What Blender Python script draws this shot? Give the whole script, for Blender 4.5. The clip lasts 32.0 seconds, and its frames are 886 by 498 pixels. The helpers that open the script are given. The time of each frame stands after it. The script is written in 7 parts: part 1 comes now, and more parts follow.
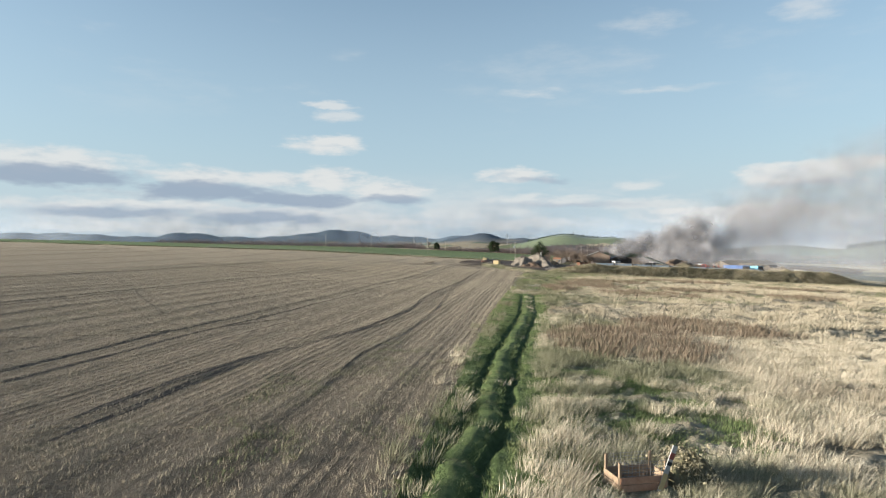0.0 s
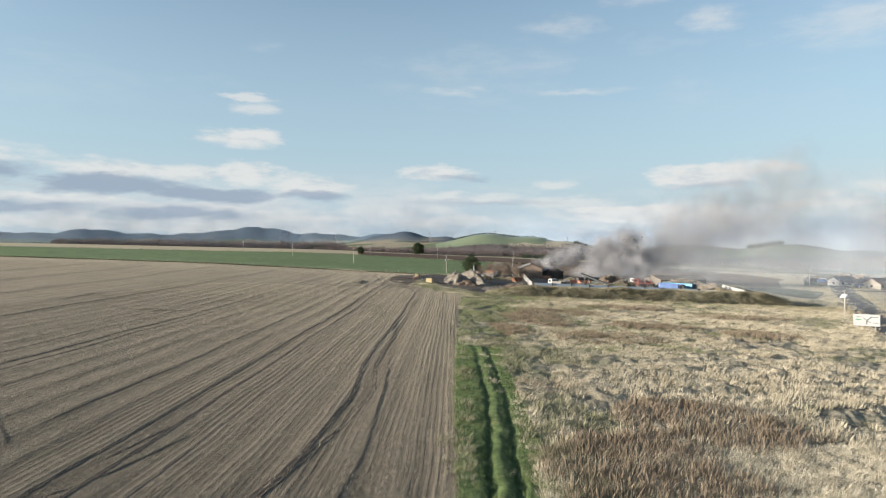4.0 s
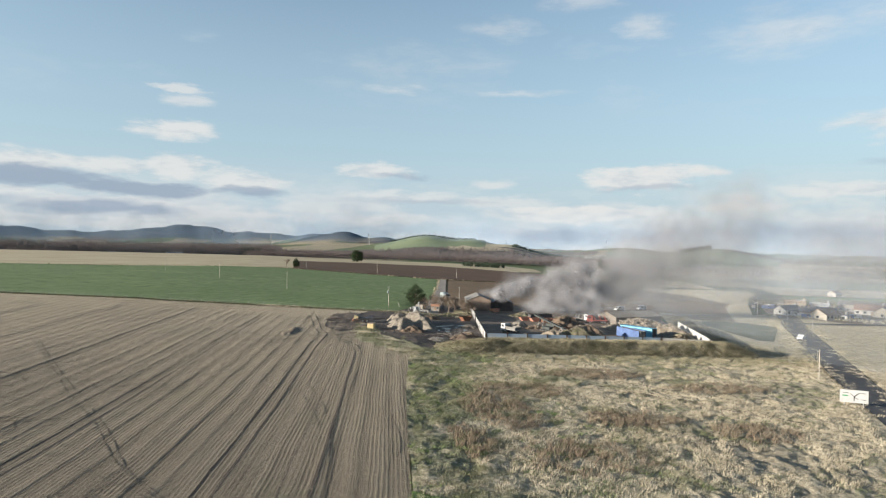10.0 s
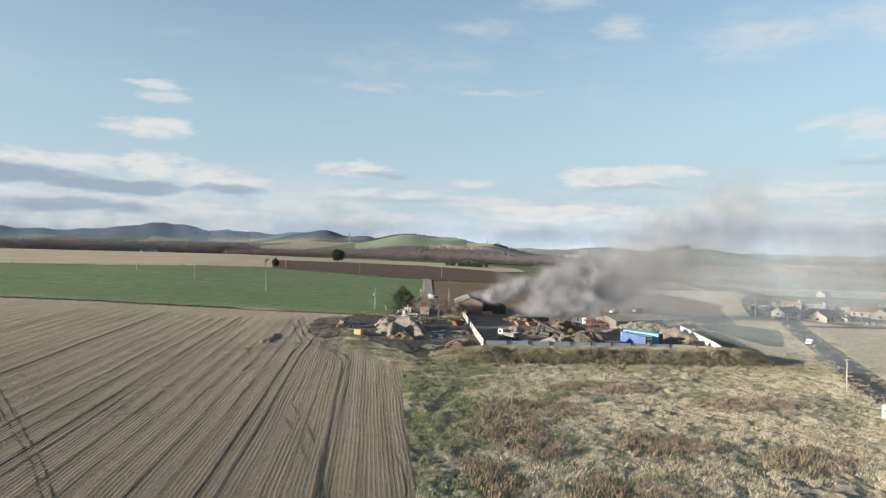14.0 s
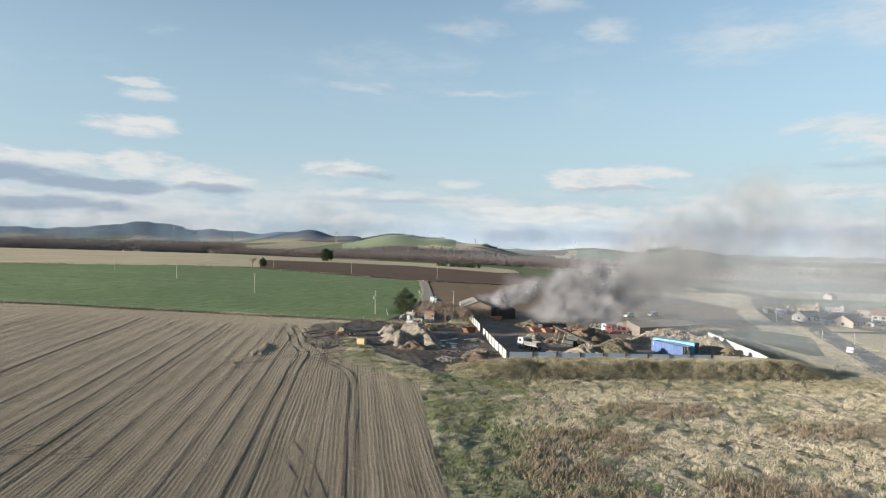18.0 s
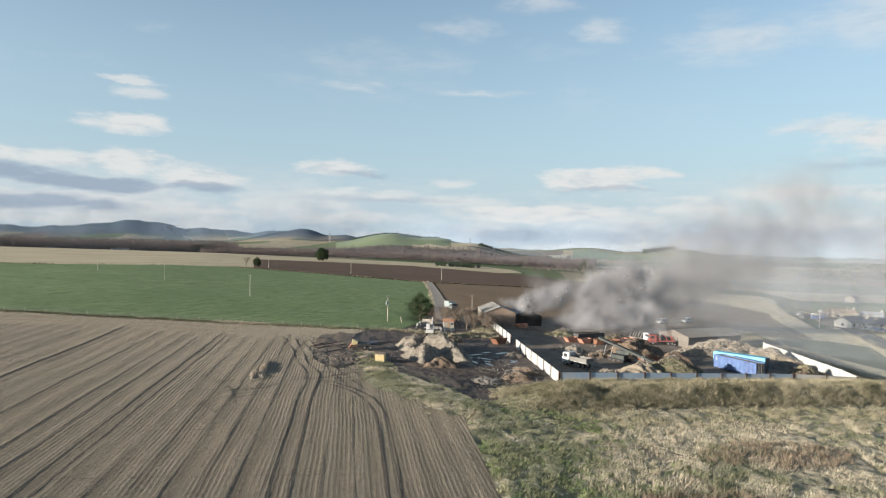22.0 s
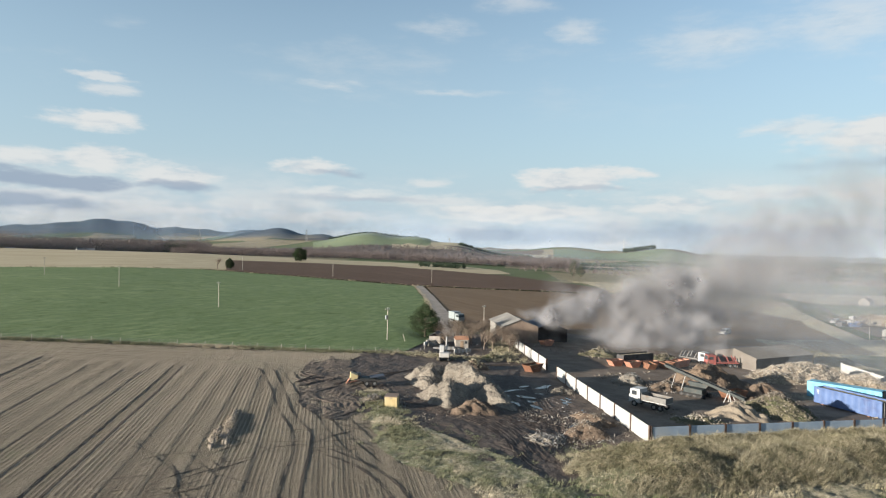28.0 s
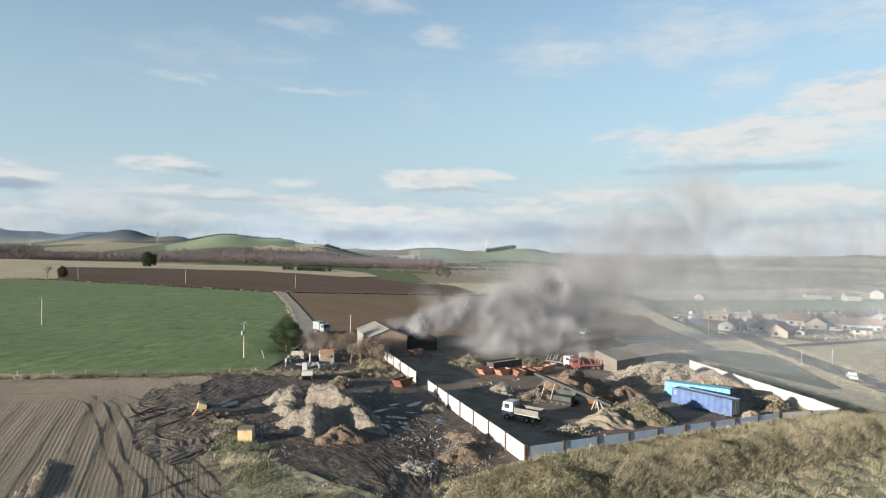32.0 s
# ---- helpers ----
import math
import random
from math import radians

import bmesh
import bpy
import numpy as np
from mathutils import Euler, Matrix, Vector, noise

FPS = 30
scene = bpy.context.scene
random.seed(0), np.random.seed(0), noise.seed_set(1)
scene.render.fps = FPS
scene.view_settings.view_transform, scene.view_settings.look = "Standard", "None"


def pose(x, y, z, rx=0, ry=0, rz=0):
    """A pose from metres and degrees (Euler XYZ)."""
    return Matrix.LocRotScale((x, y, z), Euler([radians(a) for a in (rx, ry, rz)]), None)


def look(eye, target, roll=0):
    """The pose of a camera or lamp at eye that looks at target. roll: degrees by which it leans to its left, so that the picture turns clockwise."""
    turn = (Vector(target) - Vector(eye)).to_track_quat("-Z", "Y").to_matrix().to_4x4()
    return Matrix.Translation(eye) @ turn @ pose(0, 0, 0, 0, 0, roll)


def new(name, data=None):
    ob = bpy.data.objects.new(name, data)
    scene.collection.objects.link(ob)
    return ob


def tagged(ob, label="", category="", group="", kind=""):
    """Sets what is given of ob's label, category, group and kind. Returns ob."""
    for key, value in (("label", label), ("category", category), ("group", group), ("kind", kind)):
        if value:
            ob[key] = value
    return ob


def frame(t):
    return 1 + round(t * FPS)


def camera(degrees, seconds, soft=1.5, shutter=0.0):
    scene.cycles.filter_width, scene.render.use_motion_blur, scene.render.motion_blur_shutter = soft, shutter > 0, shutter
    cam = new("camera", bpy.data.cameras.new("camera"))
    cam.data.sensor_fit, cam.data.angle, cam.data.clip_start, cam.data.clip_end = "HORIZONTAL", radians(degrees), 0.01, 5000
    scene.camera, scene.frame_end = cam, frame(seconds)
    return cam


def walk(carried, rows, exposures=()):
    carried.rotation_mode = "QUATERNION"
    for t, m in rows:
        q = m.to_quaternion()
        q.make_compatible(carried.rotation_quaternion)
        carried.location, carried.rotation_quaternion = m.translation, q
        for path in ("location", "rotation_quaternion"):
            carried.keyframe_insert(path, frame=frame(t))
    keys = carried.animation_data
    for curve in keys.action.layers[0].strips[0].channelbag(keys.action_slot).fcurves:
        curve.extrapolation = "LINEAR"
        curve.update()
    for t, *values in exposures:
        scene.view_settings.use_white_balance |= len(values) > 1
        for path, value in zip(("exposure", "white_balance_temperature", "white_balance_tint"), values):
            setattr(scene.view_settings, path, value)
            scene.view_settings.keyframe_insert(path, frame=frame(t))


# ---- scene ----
cam = camera(70.3, 32.0, soft=1.2)
METRES, EYE, TILT, LEAN, TURN = 150.0, 7.5, 0.0, 0.0, 0.0
ROWS = [
    (0.0, 0.0, 0.0, 0.0, -0.0, 0.0, -0.0),
    (0.5, -0.0003, 0.0001, -0.0009, -0.93, -0.03, 0.0),
    (1.0, -0.002, 0.0059, -0.0017, -1.36, -0.03, -0.01),
    (1.5, -0.0047, 0.0169, -0.003, -2.57, -0.04, -0.02),
    (2.0, -0.0074, 0.0289, -0.0032, -3.45, -0.08, -0.03),
    (2.5, -0.0095, 0.0429, 0.0041, -4.46, -0.11, -0.03),
    (3.0, -0.012, 0.0579, 0.0156, -5.35, -0.2, -0.12),
    (3.5, -0.0149, 0.0738, 0.0304, -6.25, -0.23, -0.12),
    (5.5, -0.0203, 0.1255, 0.0832, -9.12, -0.33, -0.4),
    (6.0, -0.0194, 0.1358, 0.0972, -9.69, -0.33, -0.42),
    (6.5, -0.0187, 0.1468, 0.1121, -10.25, -0.31, -0.46),
    (7.0, -0.0178, 0.1565, 0.126, -10.72, -0.32, -0.49),
    (7.5, -0.017, 0.1663, 0.1335, -10.91, -0.33, -0.51),
    (8.0, -0.0158, 0.1755, 0.1349, -11.25, -0.33, -0.54),
    (8.5, -0.015, 0.1864, 0.1352, -11.69, -0.33, -0.59),
    (9.0, -0.0137, 0.1976, 0.135, -12.02, -0.34, -0.61),
    (9.5, -0.0125, 0.2109, 0.1338, -12.4, -0.35, -0.66),
    (10.0, -0.0108, 0.2242, 0.1322, -12.66, -0.36, -0.67),
    (10.5, -0.009, 0.2395, 0.1307, -12.97, -0.39, -0.71),
    (11.0, -0.0071, 0.2548, 0.1292, -13.16, -0.39, -0.73),
    (11.5, -0.0072, 0.2709, 0.1282, -13.29, -0.4, -0.76),
    (12.0, -0.0083, 0.2824, 0.128, -13.56, -0.42, -0.75),
    (12.5, -0.0101, 0.2919, 0.1288, -13.87, -0.43, -0.77),
    (13.0, -0.0117, 0.3, 0.1302, -14.04, -0.43, -0.79),
    (13.5, -0.0134, 0.3112, 0.1316, -14.3, -0.42, -0.8),
    (14.0, -0.0143, 0.3226, 0.1326, -14.48, -0.43, -0.81),
    (14.5, -0.0155, 0.3365, 0.1326, -14.67, -0.4, -0.82),
    (16.5, -0.0196, 0.4037, 0.1306, -15.35, -0.4, -0.9),
    (17.0, -0.0213, 0.4218, 0.13, -15.44, -0.4, -0.92),
    (17.5, -0.0239, 0.4424, 0.1292, -15.55, -0.39, -0.96),
    (18.0, -0.0258, 0.462, 0.1283, -15.7, -0.38, -0.99),
    (18.5, -0.0274, 0.4837, 0.1279, -15.84, -0.4, -1.01),
    (19.0, -0.0287, 0.5039, 0.1269, -15.94, -0.4, -1.01),
    (19.5, -0.0304, 0.5256, 0.1259, -16.04, -0.41, -1.04),
    (20.0, -0.032, 0.5455, 0.1251, -16.12, -0.4, -1.07),
    (20.5, -0.0339, 0.5673, 0.1248, -16.18, -0.41, -1.06),
    (21.0, -0.0356, 0.5882, 0.1248, -16.25, -0.39, -1.06),
    (21.5, -0.0372, 0.6109, 0.1255, -16.38, -0.4, -1.09),
    (22.0, -0.0383, 0.6329, 0.1261, -16.39, -0.42, -1.12),
    (22.5, -0.0402, 0.6572, 0.1268, -16.46, -0.43, -1.1),
    (23.0, -0.0417, 0.6793, 0.1268, -16.55, -0.41, -1.14),
    (23.5, -0.043, 0.7033, 0.1273, -16.54, -0.42, -1.12),
    (24.0, -0.043, 0.725, 0.1266, -16.61, -0.42, -1.11),
    (24.5, -0.0421, 0.7477, 0.1256, -16.75, -0.41, -1.13),
    (26.5, -0.0322, 0.8221, 0.1246, -16.7, -0.45, -1.14),
    (27.0, -0.0305, 0.8399, 0.1245, -16.65, -0.45, -1.14),
    (27.5, -0.0284, 0.8597, 0.126, -16.59, -0.46, -1.12),
    (28.0, -0.0284, 0.8712, 0.1282, -18.47, -0.45, -1.07),
    (28.5, -0.0311, 0.8748, 0.1308, -24.45, -0.34, -0.95),
    (29.0, -0.0348, 0.8752, 0.1329, -27.99, -0.25, -0.86),
    (29.5, -0.0373, 0.8746, 0.1348, -29.32, -0.21, -0.78),
    (30.0, -0.0365, 0.8769, 0.1366, -29.94, -0.22, -0.75),
    (30.5, -0.0329, 0.8839, 0.1379, -30.08, -0.21, -0.7),
    (31.0, -0.0273, 0.8922, 0.1387, -30.26, -0.2, -0.63),
    (31.5, -0.0189, 0.9037, 0.1388, -30.46, -0.21, -0.59),
    (32.0, -0.0092, 0.9161, 0.1384, -30.57, -0.21, -0.58),
]
walk(cam, [(t, pose(0, 0, EYE, TILT, LEAN, TURN) @ pose(METRES * x, METRES * y, METRES * z, 90 + pitch, roll, yaw)) for t, x, y, z, yaw, pitch, roll in ROWS], [(0.0, 1.12), (32.0, 1.12)])

# ---- sky, clouds and sun ----
SUN_UP, SUN_AZ = 10.2, 264.0      # degrees; azimuth clockwise from +y


def bearing(az, up):
    a, u = radians(az), radians(up)
    return Vector((math.sin(a) * math.cos(u), math.cos(a) * math.cos(u), math.sin(u)))


sun = new("sun", bpy.data.lights.new("sun", "SUN"))
sun.data.energy, sun.data.angle, sun.data.color = 6.0, radians(0.6), (1.0, 0.92, 0.81)
sun.matrix_world = look(bearing(SUN_AZ, SUN_UP) * 300, (0, 0, 0))

world = bpy.data.worlds.new("world")
scene.world = world
world.use_nodes = True
wn, wl = world.node_tree.nodes, world.node_tree.links
wn.clear()


def wmath(op, a, b=None, c=None, tree=None):
    n = (tree or world.node_tree).nodes.new("ShaderNodeMath")
    n.operation = op
    for i, v in enumerate((a, b, c)):
        if v is None:
            continue
        if isinstance(v, (int, float)):
            n.inputs[i].default_value = v
        else:
            (tree or world.node_tree).links.new(v, n.inputs[i])
    return n.outputs[0]


def build_sky():
    sky = wn.new("ShaderNodeTexSky")
    sky.sky_type, sky.sun_disc = "NISHITA", False
    sky.sun_elevation, sky.sun_rotation = radians(SUN_UP), radians(SUN_AZ)
    sky.air_density, sky.dust_density, sky.ozone_density, sky.altitude = 1.0, 0.6, 1.6, 50
    tc = wn.new("ShaderNodeTexCoord")
    sep = wn.new("ShaderNodeSeparateXYZ")
    wl.new(tc.outputs["Generated"], sep.inputs[0])
    # direction as azimuth and height in degrees
    az = wmath("MULTIPLY", wmath("ARCTAN2", sep.outputs[0], sep.outputs[1]), 57.29578)
    up = wmath("MULTIPLY", wmath("ARCSINE", sep.outputs[2]), 57.29578)
    comb = wn.new("ShaderNodeCombineXYZ")
    wl.new(wmath("MULTIPLY", az, 0.09), comb.inputs[0])
    wl.new(wmath("MULTIPLY", up, 0.30), comb.inputs[1])

    def cloud_noise(scale, detail, off, rough=0.55, vec=comb.outputs[0]):
        m = wn.new("ShaderNodeVectorMath")
        m.operation = "ADD"
        m.inputs[1].default_value = off
        wl.new(vec, m.inputs[0])
        n = wn.new("ShaderNodeTexNoise")
        n.inputs["Scale"].default_value, n.inputs["Detail"].default_value = scale, detail
        n.inputs["Roughness"].default_value = rough
        wl.new(m.outputs[0], n.inputs["Vector"])
        return n.outputs["Fac"]

    def step(v, lo, hi):
        m = wn.new("ShaderNodeMapRange")
        m.interpolation_type = "SMOOTHSTEP"
        m.inputs["From Min"].default_value, m.inputs["From Max"].default_value = lo, hi
        wl.new(v, m.inputs["Value"])
        return m.outputs[0]

    wisp = cloud_noise(1.0, 9, (3.1, 7.7, 0.0), 0.6)
    fine = cloud_noise(3.2, 8, (1.3, 2.2, 5.0), 0.6)
    ragged = wmath("ADD", wmath("MULTIPLY", wmath("SUBTRACT", wisp, 0.5), 1.5), wmath("MULTIPLY", wmath("SUBTRACT", fine, 0.5), 1.3))

    # billowed bearings and heights, so that no cloud keeps a smooth outline
    az_w = wmath("ADD", az, wmath("ADD", wmath("MULTIPLY", wmath("SUBTRACT", cloud_noise(1.1, 6, (5, 1, 3)), 0.5), 7.0), wmath("MULTIPLY", wmath("SUBTRACT", cloud_noise(4.0, 5, (2, 6, 1)), 0.5), 3.0)))
    up_w = wmath("ADD", up, wmath("ADD", wmath("MULTIPLY", wmath("SUBTRACT", cloud_noise(1.4, 6, (8, 3, 6)), 0.5), 1.3), wmath("MULTIPLY", wmath("SUBTRACT", cloud_noise(5.0, 5, (4, 2, 8)), 0.5), 0.9)))

    def bank(a, u, wa, wu, soft, weight):
        """One cloud: an ellipse of sky with ragged edges, at a bearing and height in degrees."""
        da = wmath("DIVIDE", wmath("SUBTRACT", az_w, a), wa)
        du = wmath("DIVIDE", wmath("SUBTRACT", up_w, u), wu)
        r = wmath("SQRT", wmath("ADD", wmath("MULTIPLY", da, da), wmath("MULTIPLY", du, du)))
        return wmath("MULTIPLY", step(wmath("ADD", wmath("SUBTRACT", 1.15, r), ragged), 0.0, soft), weight)

    def most(items):
        out = items[0]
        for i in items[1:]:
            out = wmath("MAXIMUM", out, i)
        return out

    # bearing, height, half width, half height, softness of the edge, thickness
    LEFT = ((-10.9, 12.5, 2.7, 0.40, 0.8, 0.75), (-9.6, 11.6, 2.3, 0.55, 0.9, 0.65), (-10.7, 9.3, 3.9, 0.95, 0.7, 0.95), (-33, 6.9, 8, 1.0, 0.8, 0.9), (-21, 6.2, 6.5, 0.95, 0.8, 0.9),
            (-16, 6.1, 5.0, 1.0, 0.8, 0.9), (-11.0, 6.2, 4.0, 1.2, 0.7, 0.95), (-5, 5.3, 4.8, 1.0, 0.8, 0.92), (-26, 3.6, 14, 0.75, 0.9, 0.85), (-14, 3.1, 10, 0.7, 0.9, 0.85), (-24, 1.7, 18, 0.65, 0.8, 0.8), (-4, 2.4, 12, 0.8, 0.9, 0.85),
            (-48, 4.5, 12, 2.4, 0.9, 0.9), (-70, 5, 18, 4, 0.9, 0.9), (-140, 8, 30, 5, 0.9, 0.9), (-8.5, 17, 2.2, 0.8, 1.8, 0.35))
    RIGHT = ((6.0, 6.6, 3.4, 0.85, 0.7, 0.92), (8, 4.3, 9, 0.8, 1.0, 0.75), (17.5, 5.4, 2.8, 0.8, 1.0, 0.7), (17, 3.9, 8, 0.7, 1.0, 0.75), (8, 2.2, 9, 0.8, 0.9, 0.8), (30.5, 5.9, 5.0, 1.3, 0.55, 1.0), (25.5, 2.9, 9, 0.95, 0.55, 1.0),
             (39, 3.4, 6, 0.9, 0.8, 0.85), (47.5, 9.7, 4, 0.9, 0.8, 0.75), (57, 8.9, 10, 1.8, 0.6, 1.0), (66, 11.2, 8, 2.4, 0.6, 1.0), (59, 4.3, 12, 1.3, 0.7, 0.95), (46.5, 4.6, 7, 0.9, 0.8, 0.85), (75, 7, 10, 5, 0.8, 0.9),
             (41, 17, 6, 2.2, 1.4, 0.55), (52, 17.6, 10, 3.0, 1.4, 0.62), (66, 18, 9, 4, 1.4, 0.6), (31, 18.3, 2.6, 1.1, 1.2, 0.55), (18, 19.0, 4, 1.1, 1.3, 0.5), (25, 21.2, 4, 1.3, 1.3, 0.5), (56, 13.6, 3, 1.8, 1.3, 0.5),
             (9, 13.7, 3.6, 0.5, 1.2, 0.5), (19, 13.5, 6.5, 0.4, 1.3, 0.45), (95, 6, 18, 4, 0.9, 0.9), (150, 8, 30, 5, 0.9, 0.9))
    white = most([bank(*c) for c in LEFT])
    white = wmath("MAXIMUM", white, most([bank(*c) for c in RIGHT]))
    # flat shaded undersides
    grey = most([bank(*c) for c in (
        (-31, 5.8, 7.5, 0.85, 0.9, 1.0), (-21.5, 5.0, 7.0, 1.05, 0.7, 1.0), (-13.0, 4.35, 5.5, 0.85, 0.7, 1.0), (-4.0, 4.5, 4, 0.55, 0.9, 0.9), (-28, 3.0, 9, 0.75, 0.9, 0.9), (-15.5, 2.6, 5.5, 0.75, 0.9, 0.95),
        (8.2, 6.2, 2.6, 0.35, 1.0, 0.6), (10, 3.9, 9, 0.40, 1.2, 0.5), (31, 5.0, 4.5, 0.35, 1.0, 0.55), (25, 0.9, 13, 0.95, 0.9, 0.95), (43, 1.3, 14, 1.1, 1.0, 0.8), (56, 6.7, 9, 0.5, 1.2, 0.5), (60, 2.4, 10, 0.5, 1.1, 0.5), (-52, 4.0, 12, 1.1, 0.8, 0.9))])
    # low streaks near the horizon, everywhere
    low = wmath("MULTIPLY", step(cloud_noise(1.3, 8, (9.0, 1.0, 2.0)), 0.40, 0.60), wmath("SUBTRACT", 1.0, step(up, 2.0, 7.5)))
    high = wmath("MULTIPLY", wmath("MULTIPLY", step(cloud_noise(0.75, 9, (0.0, 4.0, 9.0), 0.62), 0.52, 0.78), step(up, 8.0, 16.0)), 0.30)
    white = wmath("MAXIMUM", wmath("MAXIMUM", white, wmath("MULTIPLY", low, 0.8)), high)
    haze = wmath("SUBTRACT", 1.0, step(up, -1.0, 33.0))

    def mixc(f, a, b):
        m = wn.new("ShaderNodeMix")
        m.data_type = "RGBA"
        for sock, v in ((m.inputs[0], f), (m.inputs[6], a), (m.inputs[7], b)):
            if isinstance(v, tuple):
                sock.default_value = v
            elif isinstance(v, (int, float)):
                sock.default_value = v
            else:
                wl.new(v, sock)
        return m.outputs[2]

    blue = wn.new("ShaderNodeMix")
    blue.data_type, blue.blend_type = "RGBA", "MULTIPLY"
    blue.inputs[0].default_value = 1.0
    blue.inputs[7].default_value = SKY_TINT
    wl.new(sky.outputs[0], blue.inputs[6])
    col = mixc(wmath("MULTIPLY", haze, 0.82), blue.outputs[2], SKY_HAZE)
    col = mixc(wmath("MULTIPLY", wmath("SUBTRACT", 1.0, step(up, 0.5, 9.0)), 0.6), col, SKY_LOW)
    col = mixc(wmath("MULTIPLY", white, 0.92), col, mixc(step(fine, 0.32, 0.54), SKY_SHADE, SKY_WHITE))
    col = mixc(wmath("MULTIPLY", grey, 0.88), col, SKY_GREY)
    bg = wn.new("ShaderNodeBackground")
    bg.inputs["Strength"].default_value = 0.094
    wl.new(col, bg.inputs["Color"])
    out = wn.new("ShaderNodeOutputWorld")
    wl.new(bg.outputs[0], out.inputs[0])


SKY_TINT = (1.10, 1.08, 1.04, 1)
SKY_HAZE = (2.15, 2.86, 3.45, 1)
SKY_LOW = (2.50, 3.02, 3.50, 1)
SKY_WHITE = (3.85, 3.88, 3.82, 1)
SKY_SHADE = (3.10, 3.32, 3.48, 1)
SKY_GREY = (1.62, 2.02, 2.55, 1)
build_sky()

# ---- materials ----


def node_mat(name):
    m = bpy.data.materials.new(name)
    m.use_nodes = True
    return m, m.node_tree.nodes, m.node_tree.links, m.node_tree.nodes["Principled BSDF"]


def rgb(c):
    return (c[0], c[1], c[2], 1)


class Nodes:
    """Shortcuts for building a material's nodes."""

    def __init__(self, name, rough=0.9, metal=0.0, spec=0.3):
        self.m, self.n, self.l, self.b = node_mat(name)
        self.b.inputs["Roughness"].default_value = rough
        self.b.inputs["Metallic"].default_value = metal
        self.b.inputs["Specular IOR Level"].default_value = spec
        self.pos = self.n.new("ShaderNodeNewGeometry").outputs["Position"]

    def put(self, sock, v):
        if isinstance(v, (int, float)):
            sock.default_value = v
        elif isinstance(v, tuple):
            sock.default_value = v if len(v) != 3 or sock.type == "VECTOR" else rgb(v)
        else:
            self.l.new(v, sock)

    def math(self, op, a, b=None, c=None):
        n = self.n.new("ShaderNodeMath")
        n.operation = op
        for i, v in enumerate((a, b, c)):
            if v is not None:
                self.put(n.inputs[i], v)
        return n.outputs[0]

    def vec(self, op, a, b=None):
        n = self.n.new("ShaderNodeVectorMath")
        n.operation = op
        self.put(n.inputs[0], a)
        if b is not None:
            self.put(n.inputs[1], b)
        return n.outputs["Value"] if op in ("DOT_PRODUCT", "LENGTH", "DISTANCE") else n.outputs[0]

    def noise(self, scale, detail=5, rough=0.55, v=None, off=(0, 0, 0)):
        n = self.n.new("ShaderNodeTexNoise")
        n.inputs["Scale"].default_value, n.inputs["Detail"].default_value, n.inputs["Roughness"].default_value = scale, detail, rough
        self.l.new(self.vec("ADD", v or self.pos, off), n.inputs["Vector"])
        return n.outputs["Fac"]

    def voronoi(self, scale, v=None, feature="F1", out="Distance"):
        n = self.n.new("ShaderNodeTexVoronoi")
        n.feature = feature
        n.inputs["Scale"].default_value = scale
        self.l.new(v or self.pos, n.inputs["Vector"])
        return n.outputs[out]

    def step(self, v, lo, hi):
        n = self.n.new("ShaderNodeMapRange")
        n.interpolation_type = "SMOOTHSTEP"
        self.put(n.inputs["From Min"], lo), self.put(n.inputs["From Max"], hi)
        self.put(n.inputs["Value"], v)
        return n.outputs[0]

    def mix(self, f, a, b):
        n = self.n.new("ShaderNodeMix")
        n.data_type = "RGBA"
        self.put(n.inputs[0], f), self.put(n.inputs[6], a), self.put(n.inputs[7], b)
        return n.outputs[2]

    def scaled(self, sx, sy, sz, turn=0.0):
        """World position turned about z by some degrees, then scaled."""
        r = self.n.new("ShaderNodeVectorRotate")
        r.rotation_type = "Z_AXIS"
        r.inputs["Angle"].default_value = radians(turn)
        self.l.new(self.pos, r.inputs["Vector"])
        return self.vec("MULTIPLY", r.outputs[0], (sx, sy, sz))

    def island(self):
        return self.n.new("ShaderNodeNewGeometry").outputs["Random Per Island"]

    def random(self):
        return self.n.new("ShaderNodeObjectInfo").outputs["Random"]

    def colour(self, c):
        self.put(self.b.inputs["Base Color"], c)

    def bump(self, h, strength=0.5, dist=0.1):
        n = self.n.new("ShaderNodeBump")
        n.inputs["Strength"].default_value, n.inputs["Distance"].default_value = strength, dist
        self.put(n.inputs["Height"], h)
        self.l.new(n.outputs[0], self.b.inputs["Normal"])


def plain(name, c1, c2, scale=2.0, rough=0.8, metal=0.0, bump=0.2, dirt=None, bscale=None, bdist=0.03):
    """A surface with two tones at two scales and, if named, patches of dirt."""
    k = Nodes(name, rough, metal)
    n1, n2 = k.noise(scale, 6), k.noise(scale * 9, 4, off=(5, 3, 1))
    c = k.mix(k.step(k.math("ADD", k.math("MULTIPLY", n1, 0.65), k.math("MULTIPLY", n2, 0.35)), 0.35, 0.65), c1, c2)
    if dirt:
        c = k.mix(k.math("MULTIPLY", k.step(k.noise(scale * 0.6, 7, 0.65, off=(9, 9, 2)), 0.5, 0.72), 0.7), c, dirt)
    k.colour(c)
    k.bump(k.noise(bscale or scale * 6, 5), bump, bdist)
    return k.m


